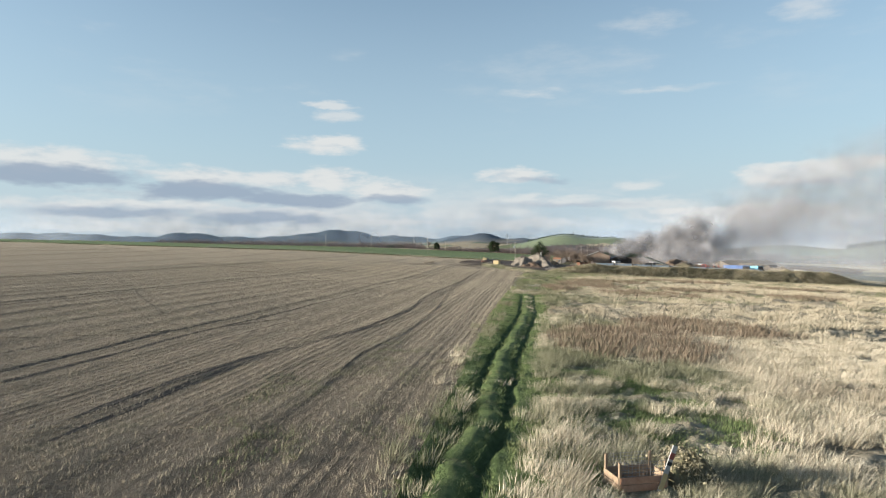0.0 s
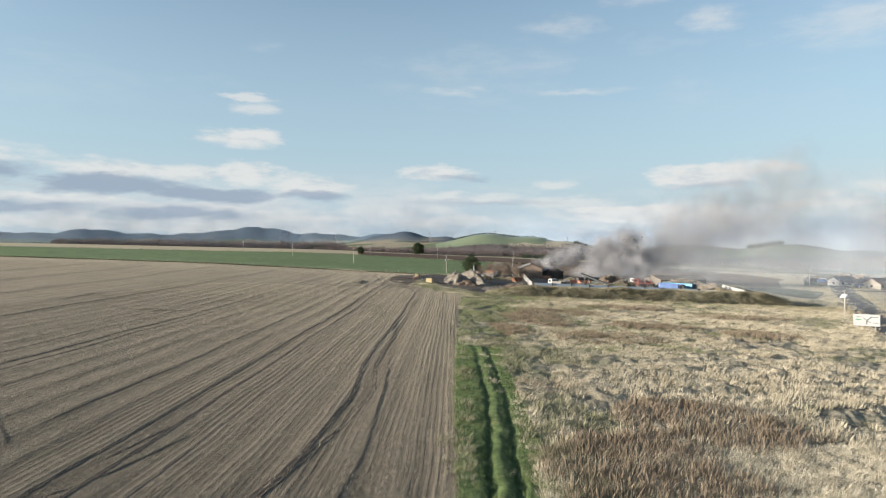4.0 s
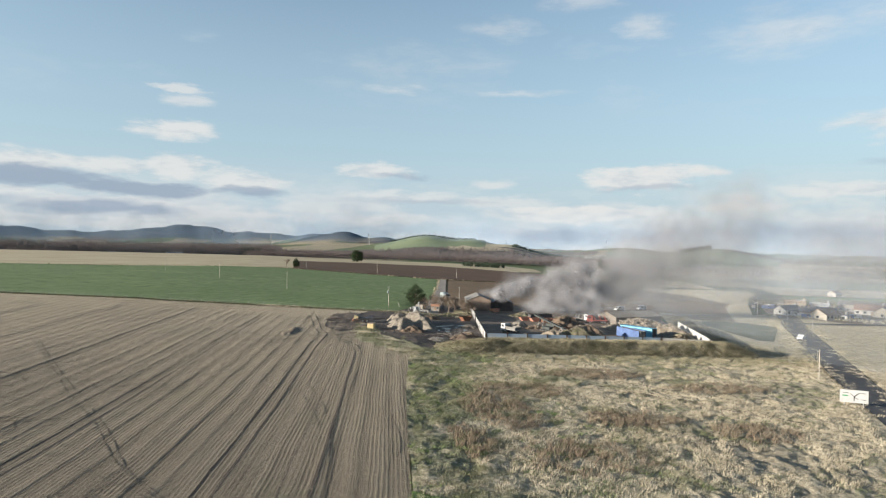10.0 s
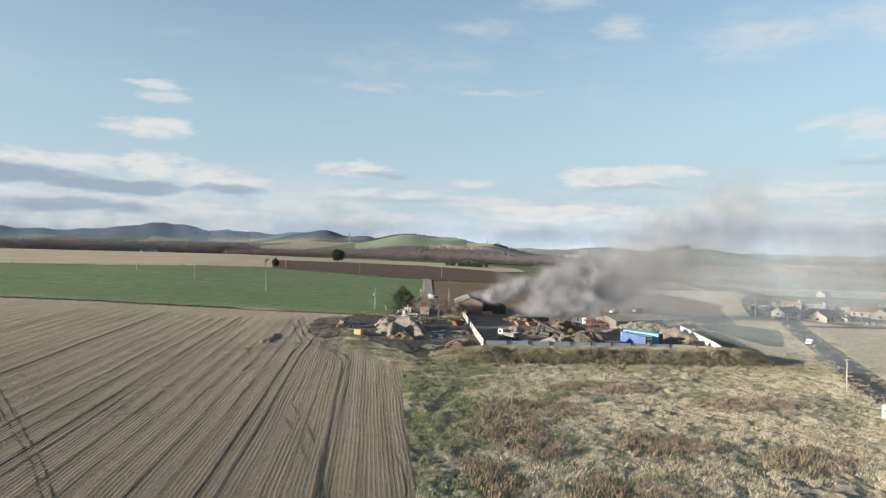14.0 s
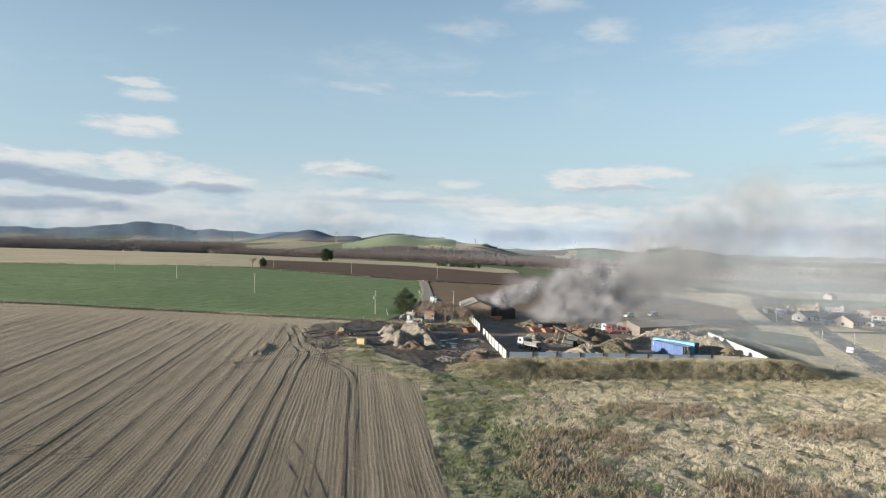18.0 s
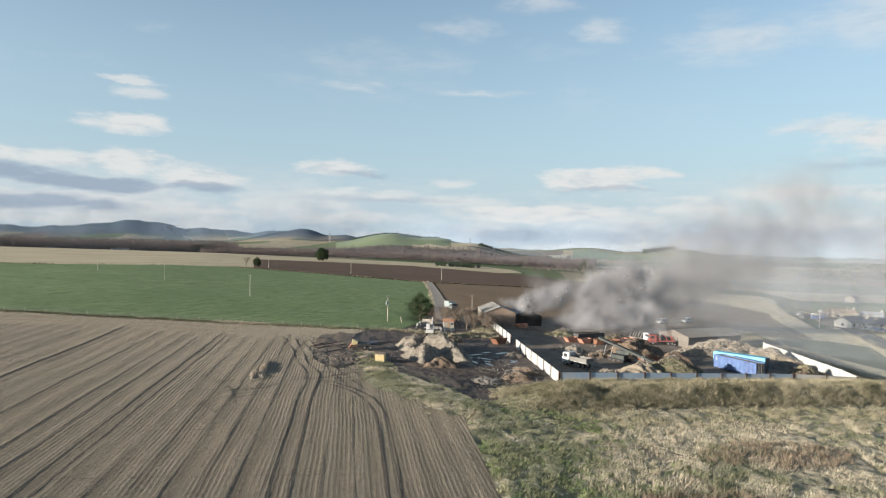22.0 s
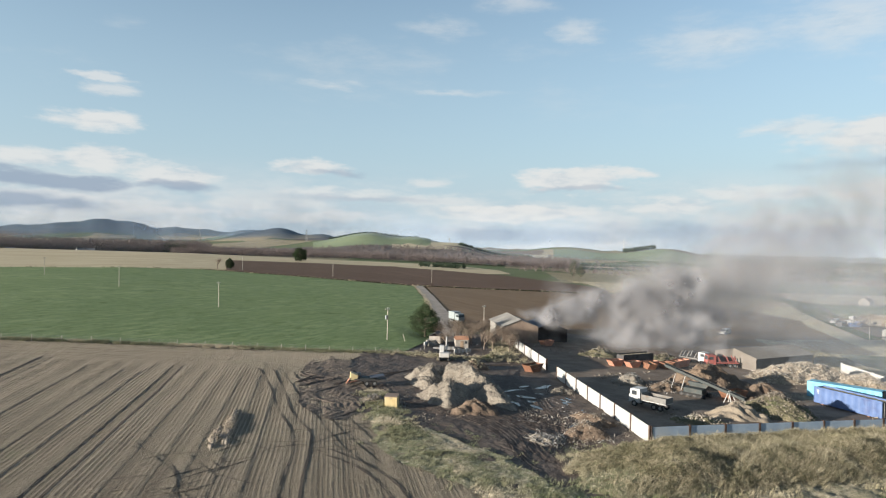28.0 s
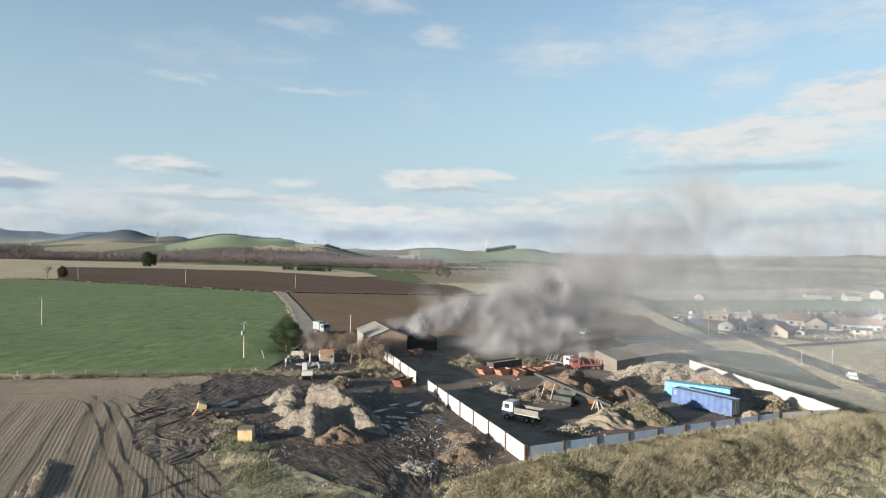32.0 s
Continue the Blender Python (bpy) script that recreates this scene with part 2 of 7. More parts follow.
def turned_field(name, c1, c2, c3, turn, across, along, big=0.03, bump=0.6, green=None, tuft=None):
    """Worked soil or stubble with rows: noise drawn out along the rows, and broad uneven patches."""
    k = Nodes(name, 0.95, spec=0.15)
    rows = k.noise(1.0, 4, 0.6, k.scaled(across, along, 1.0, turn))
    wide = k.noise(1.0, 3, 0.5, k.scaled(across * 0.22, along * 0.3, 1.0, turn), off=(4, 8, 0))
    patch = k.noise(big, 6, 0.6)
    grain = k.noise(3.0, 8, 0.8)
    c = k.mix(k.step(rows, 0.36, 0.64), c1, c2)
    c = k.mix(k.math("MULTIPLY", k.step(wide, 0.42, 0.66), 0.75), c, c3)
    c = k.mix(k.math("MULTIPLY", k.step(patch, 0.40, 0.70), 0.55), c, c1)
    c = k.mix(k.math("MULTIPLY", k.step(grain, 0.45, 0.75), 0.35), c, c2)
    if tuft:
        c = k.mix(k.math("MULTIPLY", k.step(k.noise(0.45, 8, 0.8, off=(3, 3, 8)), 0.50, 0.60), 0.55), c, tuft)
    if green:
        c = k.mix(k.math("MULTIPLY", k.step(k.noise(0.11, 7, 0.68, off=(2, 7, 3)), 0.55, 0.70), 0.8), c, green)
    k.colour(c)
    height = k.math("ADD", rows, k.math("MULTIPLY", grain, 0.9))
    k.bump(height, bump, 0.30)
    return k.m


def stubble_mat():
    """Cut stubble in bouts along the rows, turned to run along the fence on the headland."""
    k = Nodes("stubble_soil", 0.95, spec=0.12)
    sep = k.n.new("ShaderNodeSeparateXYZ")
    k.l.new(k.scaled(1.0, 1.0, 1.0, ROWTURN), sep.inputs[0])
    raw = k.n.new("ShaderNodeSeparateXYZ")
    k.l.new(k.pos, raw.inputs[0])
    d = k.math("ADD", raw.outputs[1], k.math("MULTIPLY_ADD", raw.outputs[0], 0.206, -271.3))
    end = k.step(k.math("ADD", d, k.math("MULTIPLY", k.noise(0.12, 5, 0.6), 14.0)), -15.0, -9.0)
    u = k.math("ADD", sep.outputs[0], k.math("MULTIPLY", k.math("SUBTRACT", k.noise(0.04, 4), 0.5), 1.1))

    def across(period, phase, src):
        return k.math("SINE", k.math("MULTIPLY_ADD", src, 6.2832 / period, phase))

    grit = k.noise(2.6, 8, 0.8)
    clod = k.noise(0.8, 7, 0.75, off=(6, 2, 1))
    patch = k.noise(0.03, 6, 0.6)
    drawn = k.noise(1.0, 5, 0.65, k.scaled(1.1, 0.035, 1.0, ROWTURN))
    thin = k.noise(1.0, 4, 0.6, k.scaled(4.2, 0.12, 1.0, ROWTURN), off=(3, 1, 0))
    lie = k.noise(1.0, 5, 0.6, k.scaled(0.05, 1.3, 1.0, -11.6), off=(2, 8, 0))
    wave = across(3.25, 0.6, u)
    band = k.math("ADD", k.math("MULTIPLY", wave, 0.5), k.math("MULTIPLY", k.math("SUBTRACT", drawn, 0.5), 3.6))
    band = k.mix(end, band, k.math("MULTIPLY_ADD", k.math("SUBTRACT", lie, 0.5), 2.2, -0.25))
    c = k.mix(k.step(band, -0.75, 0.75), (0.156, 0.127, 0.094), (0.078, 0.061, 0.045))
    c = k.mix(k.math("MULTIPLY", k.step(patch, 0.40, 0.68), 0.35), c, (0.150, 0.126, 0.092))
    fine = k.math("MULTIPLY", k.step(k.math("ADD", across(0.54, 0.0, u), k.math("MULTIPLY", k.math("SUBTRACT", thin, 0.5), 2.2)), -0.3, 0.9), k.math("MULTIPLY", k.math("SUBTRACT", 1.0, end), k.step(k.noise(1.0, 4, 0.6, k.scaled(0.22, 0.018, 1.0, ROWTURN), off=(7, 5, 0)), 0.36, 0.60)))
    c = k.mix(k.math("MULTIPLY", fine, 0.55), c, (0.212, 0.175, 0.131))
    c = k.mix(k.math("MULTIPLY", k.step(clod, 0.50, 0.62), 0.55), c, (0.085, 0.066, 0.048))
    c = k.mix(k.math("MULTIPLY", k.step(grit, 0.54, 0.66), 0.45), c, (0.29, 0.24, 0.178))
    green = k.math("MULTIPLY", k.step(k.noise(0.045, 6, 0.7, off=(2, 7, 3)), 0.55, 0.68), k.step(k.noise(0.9, 6, 0.7, off=(5, 1, 8)), 0.40, 0.60))
    c = k.mix(k.math("MULTIPLY", green, 0.55), c, (0.098, 0.104, 0.056))
    k.colour(c)
    # standing stalks catch the low light at shallow angles
    k.b.inputs["Sheen Weight"].default_value, k.b.inputs["Sheen Roughness"].default_value = 0.31, 0.35
    k.b.inputs["Sheen Tint"].default_value = (0.75, 0.66, 0.50, 1)
    height = k.math("ADD", k.math("MULTIPLY", band, -0.22), k.math("ADD", k.math("MULTIPLY", clod, 0.9), k.math("ADD", k.math("MULTIPLY", grit, 0.6), k.math("MULTIPLY", fine, 0.30))))
    k.bump(height, 1.0, 0.32)
    return k.m


ROWTURN = 7.9
MAT = {}
MAT["stubble"] = stubble_mat()
MAT["rut"] = plain("rut_soil", (0.062, 0.048, 0.036), (0.110, 0.087, 0.064), 1.3, 0.95, bump=0.7, bdist=0.1)
MAT["pale_stubble"] = turned_field("pale_stubble", (0.378, 0.310, 0.194), (0.459, 0.383, 0.248), (0.324, 0.261, 0.158), 60, 0.30, 0.02, 0.008, 0.2)
MAT["ploughed"] = turned_field("ploughed_soil", (0.080, 0.047, 0.029), (0.118, 0.073, 0.047), (0.097, 0.059, 0.037), -14, 0.5, 0.02, 0.01, 0.5)
MAT["ploughed_near"] = turned_field("ploughed_soil_warm", (0.130, 0.085, 0.049), (0.195, 0.134, 0.082), (0.160, 0.108, 0.064), -14, 0.7, 0.03, 0.02, 0.5)
MAT["pasture"] = turned_field("pasture_grass", (0.104, 0.149, 0.062), (0.172, 0.217, 0.100), (0.131, 0.173, 0.073), 40, 0.5, 0.12, 0.02, 1.0, green=(0.062, 0.094, 0.032), tuft=(0.071, 0.100, 0.040))


def rough_grass_mat(name, tall=False, pale=0.6, tip=(0.68, 0.61, 0.47)):
    k = Nodes(name, 0.95, spec=0.12)
    straw, dun, green, rust = (0.410, 0.354, 0.258), (0.275, 0.230, 0.158), (0.066, 0.089, 0.035), (0.183, 0.144, 0.100)
    big = k.noise(0.035, 6, 0.62, off=(31, 12, 0))
    mid = k.noise(0.35, 6, 0.62)
    c = k.mix(k.step(mid, 0.36, 0.66), dun, straw)
    if tall:
        c = k.mix(k.math("MULTIPLY", k.island(), pale), c, tip)
        # dark olive mottling puts small shadows among the tussocks into the colour
        c = k.mix(k.math("MULTIPLY", k.step(k.noise(0.55, 7, 0.75, off=(2, 6, 9)), 0.48, 0.60), 0.5), c, (0.19, 0.165, 0.105))
    sep = k.n.new("ShaderNodeSeparateXYZ")
    k.l.new(k.pos, sep.inputs[0])
    # green lies along the field edge and the old track, in patches, and thins out to the east
    edge = k.math("SUBTRACT", sep.outputs[0], k.math("MULTIPLY", sep.outputs[1], 0.148))
    near_edge = k.math("SUBTRACT", 1.0, k.step(edge, 2.0, 18.0))
    gfac = k.math("ADD", k.math("MULTIPLY", near_edge, 0.12), k.math("MULTIPLY", k.noise(0.06, 7, 0.7, off=(3, 55, 0)), 1.0))
    far_e = k.step(sep.outputs[0], 40, 100)
    gfac = k.math("SUBTRACT", gfac, k.math("MULTIPLY", far_e, 0.09))
    gfac = k.math("ADD", gfac, k.math("MULTIPLY", k.step(sep.outputs[1], 85, 140), 0.055))
    c = k.mix(k.math("MULTIPLY", k.step(gfac, 0.545, 0.66), 0.85 if not tall else 0.7), c, green)
    # bank darkened: shade of its steep face and hollows put into the colour
    bank_y = k.math("MULTIPLY", k.step(sep.outputs[1], 173, 181), k.step(sep.outputs[0], 33, 44))
    c = k.mix(k.math("MULTIPLY", bank_y, k.math("MULTIPLY", k.step(k.noise(0.3, 6, 0.7, off=(8, 8, 1)), 0.30, 0.60), 0.85)), c, (0.20, 0.18, 0.105))
    if not tall:
        c = k.mix(k.math("MULTIPLY", bank_y, k.math("MULTIPLY", k.step(k.noise(0.55, 7, 0.75, off=(1, 4, 2)), 0.46, 0.58), 0.7)), c, (0.085, 0.082, 0.05))
    c = k.mix(k.math("MULTIPLY", k.step(big, 0.52, 0.70), 0.6), c, rust)
    if not tall:
        # dark patches paint the small shadows between clumps
        c = k.mix(k.math("MULTIPLY", k.step(k.noise(1.1, 8, 0.78, off=(5, 5, 5)), 0.47, 0.59), 0.76), c, (0.10, 0.09, 0.055))
        c = k.mix(k.math("MULTIPLY", k.step(k.noise(1.5, 8, 0.78, off=(15, 2, 5)), 0.52, 0.64), 0.55), c, (0.62, 0.55, 0.42))
    k.colour(c)
    if not tall:
        k.bump(k.noise(1.7, 6, 0.7), 1.0, 0.5)
    k.b.inputs["Sheen Weight"].default_value, k.b.inputs["Sheen Roughness"].default_value = 0.3, 0.4
    k.b.inputs["Sheen Tint"].default_value = (0.80, 0.71, 0.54, 1)
    return k.m


MAT["rough"] = rough_grass_mat("rough_grass_ground")
MAT["tuft"] = rough_grass_mat("dry_grass_blades", True)
# paler copy for near blades: colour raised to offset their shadow on each other
MAT["tuft_pale"] = rough_grass_mat("lightened_grass_blades", True, 0.95, (0.82, 0.74, 0.58))
MAT["mud"] = plain("wet_mud", (0.062, 0.046, 0.036), (0.118, 0.090, 0.070), 0.7, 0.75, bump=1.0, dirt=(0.040, 0.030, 0.025), bscale=1.2, bdist=0.25)
MAT["yard"] = plain("yard_hardcore", (0.115, 0.086, 0.062), (0.190, 0.147, 0.110), 0.25, 0.9, bump=0.8, dirt=(0.070, 0.052, 0.039), bscale=1.5, bdist=0.1)
MAT["asphalt"] = plain("asphalt", (0.05, 0.05, 0.052), (0.075, 0.073, 0.072), 0.3, 0.85, bump=0.15)
MAT["lane"] = plain("lane_gravel", (0.24, 0.20, 0.16), (0.33, 0.28, 0.23), 0.3, 0.9, bump=0.3)


def valley_mat():
    """Far country: a patchwork of small fields."""
    k = Nodes("valley_fields", 0.95, spec=0.1)
    v = k.scaled(0.0042, 0.0026, 0.0, 25)
    n = k.n.new("ShaderNodeTexVoronoi")
    n.distance = "CHEBYCHEV"
    n.inputs["Scale"].default_value = 1.0
    k.l.new(v, n.inputs["Vector"])
    ramp = k.n.new("ShaderNodeValToRGB")
    ramp.color_ramp.interpolation = "CONSTANT"
    tones = ((0.0, (0.085, 0.115, 0.045)), (0.2, (0.24, 0.20, 0.12)), (0.38, (0.065, 0.095, 0.035)), (0.55, (0.13, 0.09, 0.06)), (0.68, (0.29, 0.24, 0.15)), (0.84, (0.11, 0.13, 0.06)))
    for i, (p, c) in enumerate(tones):
        e = ramp.color_ramp.elements[i] if i < 2 else ramp.color_ramp.elements.new(p)
        e.position, e.color = p, rgb(c)
    sepc = k.n.new("ShaderNodeSeparateColor")
    k.l.new(n.outputs["Color"], sepc.inputs[0])
    k.l.new(sepc.outputs[0], ramp.inputs[0])
    c = k.mix(k.math("MULTIPLY", k.step(k.noise(0.02, 6, 0.6), 0.4, 0.7), 0.4), ramp.outputs[0], (0.10, 0.085, 0.055))
    # heather and rough ground on the high tops, haze blue put into the colour
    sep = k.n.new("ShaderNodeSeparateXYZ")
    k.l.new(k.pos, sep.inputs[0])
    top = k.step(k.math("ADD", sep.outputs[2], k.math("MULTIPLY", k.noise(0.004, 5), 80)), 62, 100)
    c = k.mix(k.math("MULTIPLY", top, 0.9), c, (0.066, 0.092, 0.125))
    k.colour(c)
    return k.m


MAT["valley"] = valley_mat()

# ---- the lie of the land ----


def lerp_table(v, xs, ys):
    return np.interp(v, xs, ys)


def ss(v, lo, hi):
    t = np.clip((np.asarray(v, float) - lo) / (hi - lo), 0, 1)
    return t * t * (3 - 2 * t)


SKYLINE = ((-180, 1.0), (-60, 1.0), (-45, 0.9), (-36, 1.0), (-31.5, 1.05), (-27, 0.8), (-25, 0.85), (-23.3, 1.2), (-21.8, 1.15), (-20.3, 0.9), (-16.5, 0.8), (-13, 1.1), (-10.5, 1.5), (-9.4, 1.53), (-8, 1.4),
           (-6, 0.95), (-4.5, 1.02), (-3, 0.95), (-1, 0.75), (2, 0.8), (6, 0.6), (10, 0.3), (18, -0.1), (26, -0.35), (36, -0.3), (45, -0.45), (60, -0.4), (90, 0.6), (180, 1.0))
NEAR_HILLS = ((3.7, 3300, 1.22, 2.6, 380), (1.2, 3400, 0.95, 2.4, 330), (7.4, 3200, 0.72, 2.0, 350), (11.6, 2300, 0.85, 4.0, 300), (16.0, 2250, 0.55, 3.0, 260), (19.0, 2150, 0.12, 2.6, 240), (29.5, 2700, -0.02, 4.0, 300), (37.5, 2500, 0.0, 3.6, 300), (63, 2600, -0.35, 8, 350))


def country(x, y):
    """The land without the far hills: slope, valley, and the rise beyond it."""
    g = lerp_table(y, [-400, 0, 50, 140, 175, 222, 283, 344, 401, 494, 620], [0.0, .4, .45, 1.1, 1.65, 2.5, 4.0, 4.95, 5.9, 5.9, 5.9])
    lat = lerp_table(x, [-2500, -600, -60, 130, 600, 2500], [24, 15, 2.7, -5.85, -22, -30])
    r = np.hypot(x, y - 100)
    az = np.degrees(np.arctan2(x, y - 100))
    far = ss(r, 800, 1700)
    h = (g + lat) * (1 - far) + far * lerp_table(az, [-180, -40, -12, 12, 30, 60, 180], [5, 0, -6, -10, -22, -28, 0])
    rise = lerp_table(az, [-180, -30, -10, 15, 26, 40, 60, 180], [20, 20, 26, 26, 16, 8, 4, 20])
    return h + rise * ss(r, 1650, 2700), r, az


def land(x, y):
    """Height of the ground without banks, heaps and ruts."""
    x, y = np.asarray(x, float), np.asarray(y, float)
    h, r, az = country(x, y)
    top = 25 + 4300 * np.tan(np.radians(lerp_table(az, [k for k, _ in SKYLINE], [v for _, v in SKYLINE]) + 0.05 * np.sin(az * 2.3) + 0.03 * np.sin(az * 5.1)))
    h = h + np.maximum(top - h, 0) * np.exp(-((r - 4350) / 620) ** 2)
    for a, d, e, wa, wd in NEAR_HILLS:
        base = country(np.asarray(math.sin(radians(a)) * d), np.asarray(100 + math.cos(radians(a)) * d))[0]
        ht = 25 + d * math.tan(radians(e)) - float(base)
        h = np.maximum(h, h + (ht - (h - country(x, y)[0])) * np.exp(-((az - a) / wa) ** 2 - ((r - d) / wd) ** 2 * 0.7))
    # the levelled works yard
    k = ss(x, 38, 50) * (1 - ss(x, 140, 160)) * ss(y, 194, 200) * (1 - ss(y, 292, 312))
    return h * (1 - k) + (2.95 - 0.043 * x) * k


def at(x, y):
    return float(land(x, y))


def mesh_of(name, verts, faces, mats, smooth=True):
    """A mesh from arrays of vertices and of triangles or quads."""
    me = bpy.data.meshes.new(name)
    verts, faces = np.asarray(verts, np.float32), np.asarray(faces, np.int32)
    k = faces.shape[1]
    me.vertices.add(len(verts))
    me.vertices.foreach_set("co", verts.ravel())
    me.loops.add(faces.size)
    me.loops.foreach_set("vertex_index", faces.ravel())
    me.polygons.add(len(faces))
    me.polygons.foreach_set("loop_start", np.arange(len(faces), dtype=np.int32) * k)
    me.update(calc_edges=True)
    me.polygons.foreach_set("use_smooth", np.full(len(faces), smooth))
    for m in mats if isinstance(mats, (list, tuple)) else [mats]:
        me.materials.append(m)
    me.validate()
    return me


def grid_faces(n, m):
    i = np.arange(n - 1)[:, None] * m + np.arange(m - 1)[None, :]
    i = i.ravel()
    return np.stack([i, i + 1, i + m + 1, i + m], 1)


def drape(name, knots, step_y, step_x, mat, off, label, category="field", shape=None, ny=None, nx=None):
    """A field: knots of (y, west edge, east edge), laid on the land at a small height."""
    ky, kw, ke = zip(*knots)
    ny = ny or max(3, int((ky[-1] - ky[0]) / step_y))
    ys = np.unique(np.concatenate([np.linspace(ky[0], ky[-1], ny), ky]))
    w, e = np.interp(ys, ky, kw), np.interp(ys, ky, ke)
    nx = nx or max(3, int(np.max(e - w) / step_x))
    f = np.linspace(0, 1, nx)
    X = w[:, None] + (e - w)[:, None] * f[None, :]
    Y = np.repeat(ys[:, None], nx, 1)
    Z = land(X, Y) + off
    if shape is not None:
        Z = Z + shape(X, Y)
    me = mesh_of(name, np.stack([X.ravel(), Y.ravel(), Z.ravel()], 1), grid_faces(len(ys), nx), mat)
    return tagged(new(name, me), label, category, kind="structure")


def vnoise(x, y, size, seed=0):
    """Smooth random heights between -1 and 1 over the ground, on a lattice of that size."""
    x, y = np.asarray(x, float) / size, np.asarray(y, float) / size
    i, j = np.floor(x), np.floor(y)
    fx, fy = x - i, y - j
    fx, fy = fx * fx * (3 - 2 * fx), fy * fy * (3 - 2 * fy)

    def h(a, b):
        v = np.sin(a * 127.1 + b * 311.7 + seed * 74.7) * 43758.5453
        return (v - np.floor(v)) * 2 - 1

    return (h(i, j) * (1 - fx) + h(i + 1, j) * fx) * (1 - fy) + (h(i, j + 1) * (1 - fx) + h(i + 1, j + 1) * fx) * fy


def waves(X, Y, size, amp, seed=0.0):
    """Uneven ground from a few crossing waves."""
    return amp * 1.7 * (vnoise(X, Y, size, seed) + 0.55 * vnoise(X, Y, size * 0.43, seed + 3) + 0.3 * vnoise(X, Y, size * 0.19, seed + 7))


# base sheet out to the horizon
def build_ground():
    na, rs = 720, np.concatenate([[0.0], np.geomspace(12, 4750, 120)])
    A, Rr = np.meshgrid(np.linspace(0, 2 * math.pi, na), rs, indexing="ij")
    X, Y = np.sin(A) * Rr, 100 + np.cos(A) * Rr
    Z = land(X, Y) - 0.7 * (1 - ss(Rr, 500, 800)) - 0.3
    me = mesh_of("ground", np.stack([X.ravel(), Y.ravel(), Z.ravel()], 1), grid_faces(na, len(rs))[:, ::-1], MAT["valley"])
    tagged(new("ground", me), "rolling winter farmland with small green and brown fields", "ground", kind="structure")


build_ground()


def field_rows(X, Y):
    u = X * math.cos(radians(7.9)) - Y * math.sin(radians(7.9))
    return -0.03 * np.sin(u * 6.283 / 3.25 + 0.6) + waves(X, Y, 34, 0.09)


drape("stubble_field", [(-160, -520, -28), (5, -520, -3), (67, -520, 5.2), (97, -520, 9.7), (148, -520, 17.4), (186, -520, 24.5), (200, -520, 23), (222, -520, 14.5), (248, -520, 12), (266, -520, 24), (268, -520, 22), (272, -520, -2), (278, -520, -48), (295, -520, -115), (375, -520, -500)],
      1.4, 1.2, MAT["stubble"], 0.06, "brown harvested stubble field with rows and wheel marks", "field", field_rows, nx=420)
drape("pasture", [(268, 16, 33), (272, -4, 36), (278, -48, 40), (295, -115, 48.5), (328, -280, 59), (375, -500, 71), (470, -520, 93), (488, -500, 97.6), (506, -206, 75), (523, -122, 53), (532, -108, 42), (568, -42, -10), (577, -27, -26)],
      4, 4, MAT["pasture"], 0.10, "short green pasture crossed by a line of poles", "field", lambda X, Y: waves(X, Y, 40, 0.12))
drape("pale_field", [(488, -520, -519), (506, -520, -206), (523, -520, -122), (577, -520, -20), (760, -560, 285), (800, -580, 300), (900, -600, 330), (1150, -620, 345)], 12, 12, MAT["pale_stubble"], 0.22, "pale straw-coloured stubble field beyond the pasture")
drape("ploughed_strip", [(477, 216, 222), (490, 97.6, 233), (532, 46, 250), (568, -8, 258), (698, -10, 254), (790, -10, 215), (845, 80, 182), (858, 178, 181)], 6, 6, MAT["ploughed"], 0.60, "dark freshly ploughed strip of field")
drape("ploughed_field", [(266, 168, 178), (272, 160, 183), (284, 150, 190), (301, 100, 201), (312, 78, 210), (326, 66, 221), (349, 71, 238), (400, 83, 243), (468, 100, 228), (490, 105, 108)], 4, 4, MAT["ploughed_near"], 0.12, "brown ploughed field behind the works yard")


def bank_rise(X, Y):
    """The grassed earth bank in front of the yard fence."""
    k = ss(X, 31, 46) * (1 - ss(X, 116, 128))
    front = ss(Y, 185.5, 190.5)
    return k * front * (1 - 0.62 * ss(Y, 192.5, 199)) * (2.05 + 0.7 * ss(X, 55, 115) + waves(X, Y, 9, 0.12) + waves(X, Y, 3.1, 0.16, 3.0))


def mud_shape(X, Y):
    """Churned ground pressed into parallel tracks that bend with the traffic."""
    u = X + 0.25 * (Y - 220) - 0.012 * (Y - 220) ** 2 + 0.8 * vnoise(X, Y, 7, 4.0)
    press = np.clip(vnoise(X, Y, 6, 9.0) + 0.35, 0, 1)
    return waves(X, Y, 5, 0.06) + waves(X, Y, 1.4, 0.035, 2.0) + 0.05 * press * np.sin(u * 6.283 / 1.15)


def herringbone(X, Y):
    """Crossing tyre marks in loose soil."""
    s = np.clip(vnoise(X, Y, 5, 21.0) * 5, -1, 1)
    w = 0.9 * vnoise(X, Y, 2.2, 5.0) + 1.5 * vnoise(X, Y, 8, 15.0)
    return (0.02 + 0.05 * np.clip(vnoise(X, Y, 3, 31.0) + 0.3, 0, 1)) * ((1 + s) / 2 * np.sin((X * 0.80 + Y * 0.60 + w) * 6.283 / 1.25) + (1 - s) / 2 * np.sin((X * 0.75 - Y * 0.66 + w) * 6.283 / 1.25))


ROAD_W = [(-30, -12), (129, 102), (148, 115), (238, 180), (250, 188), (293, 221), (330, 250), (420, 330)]
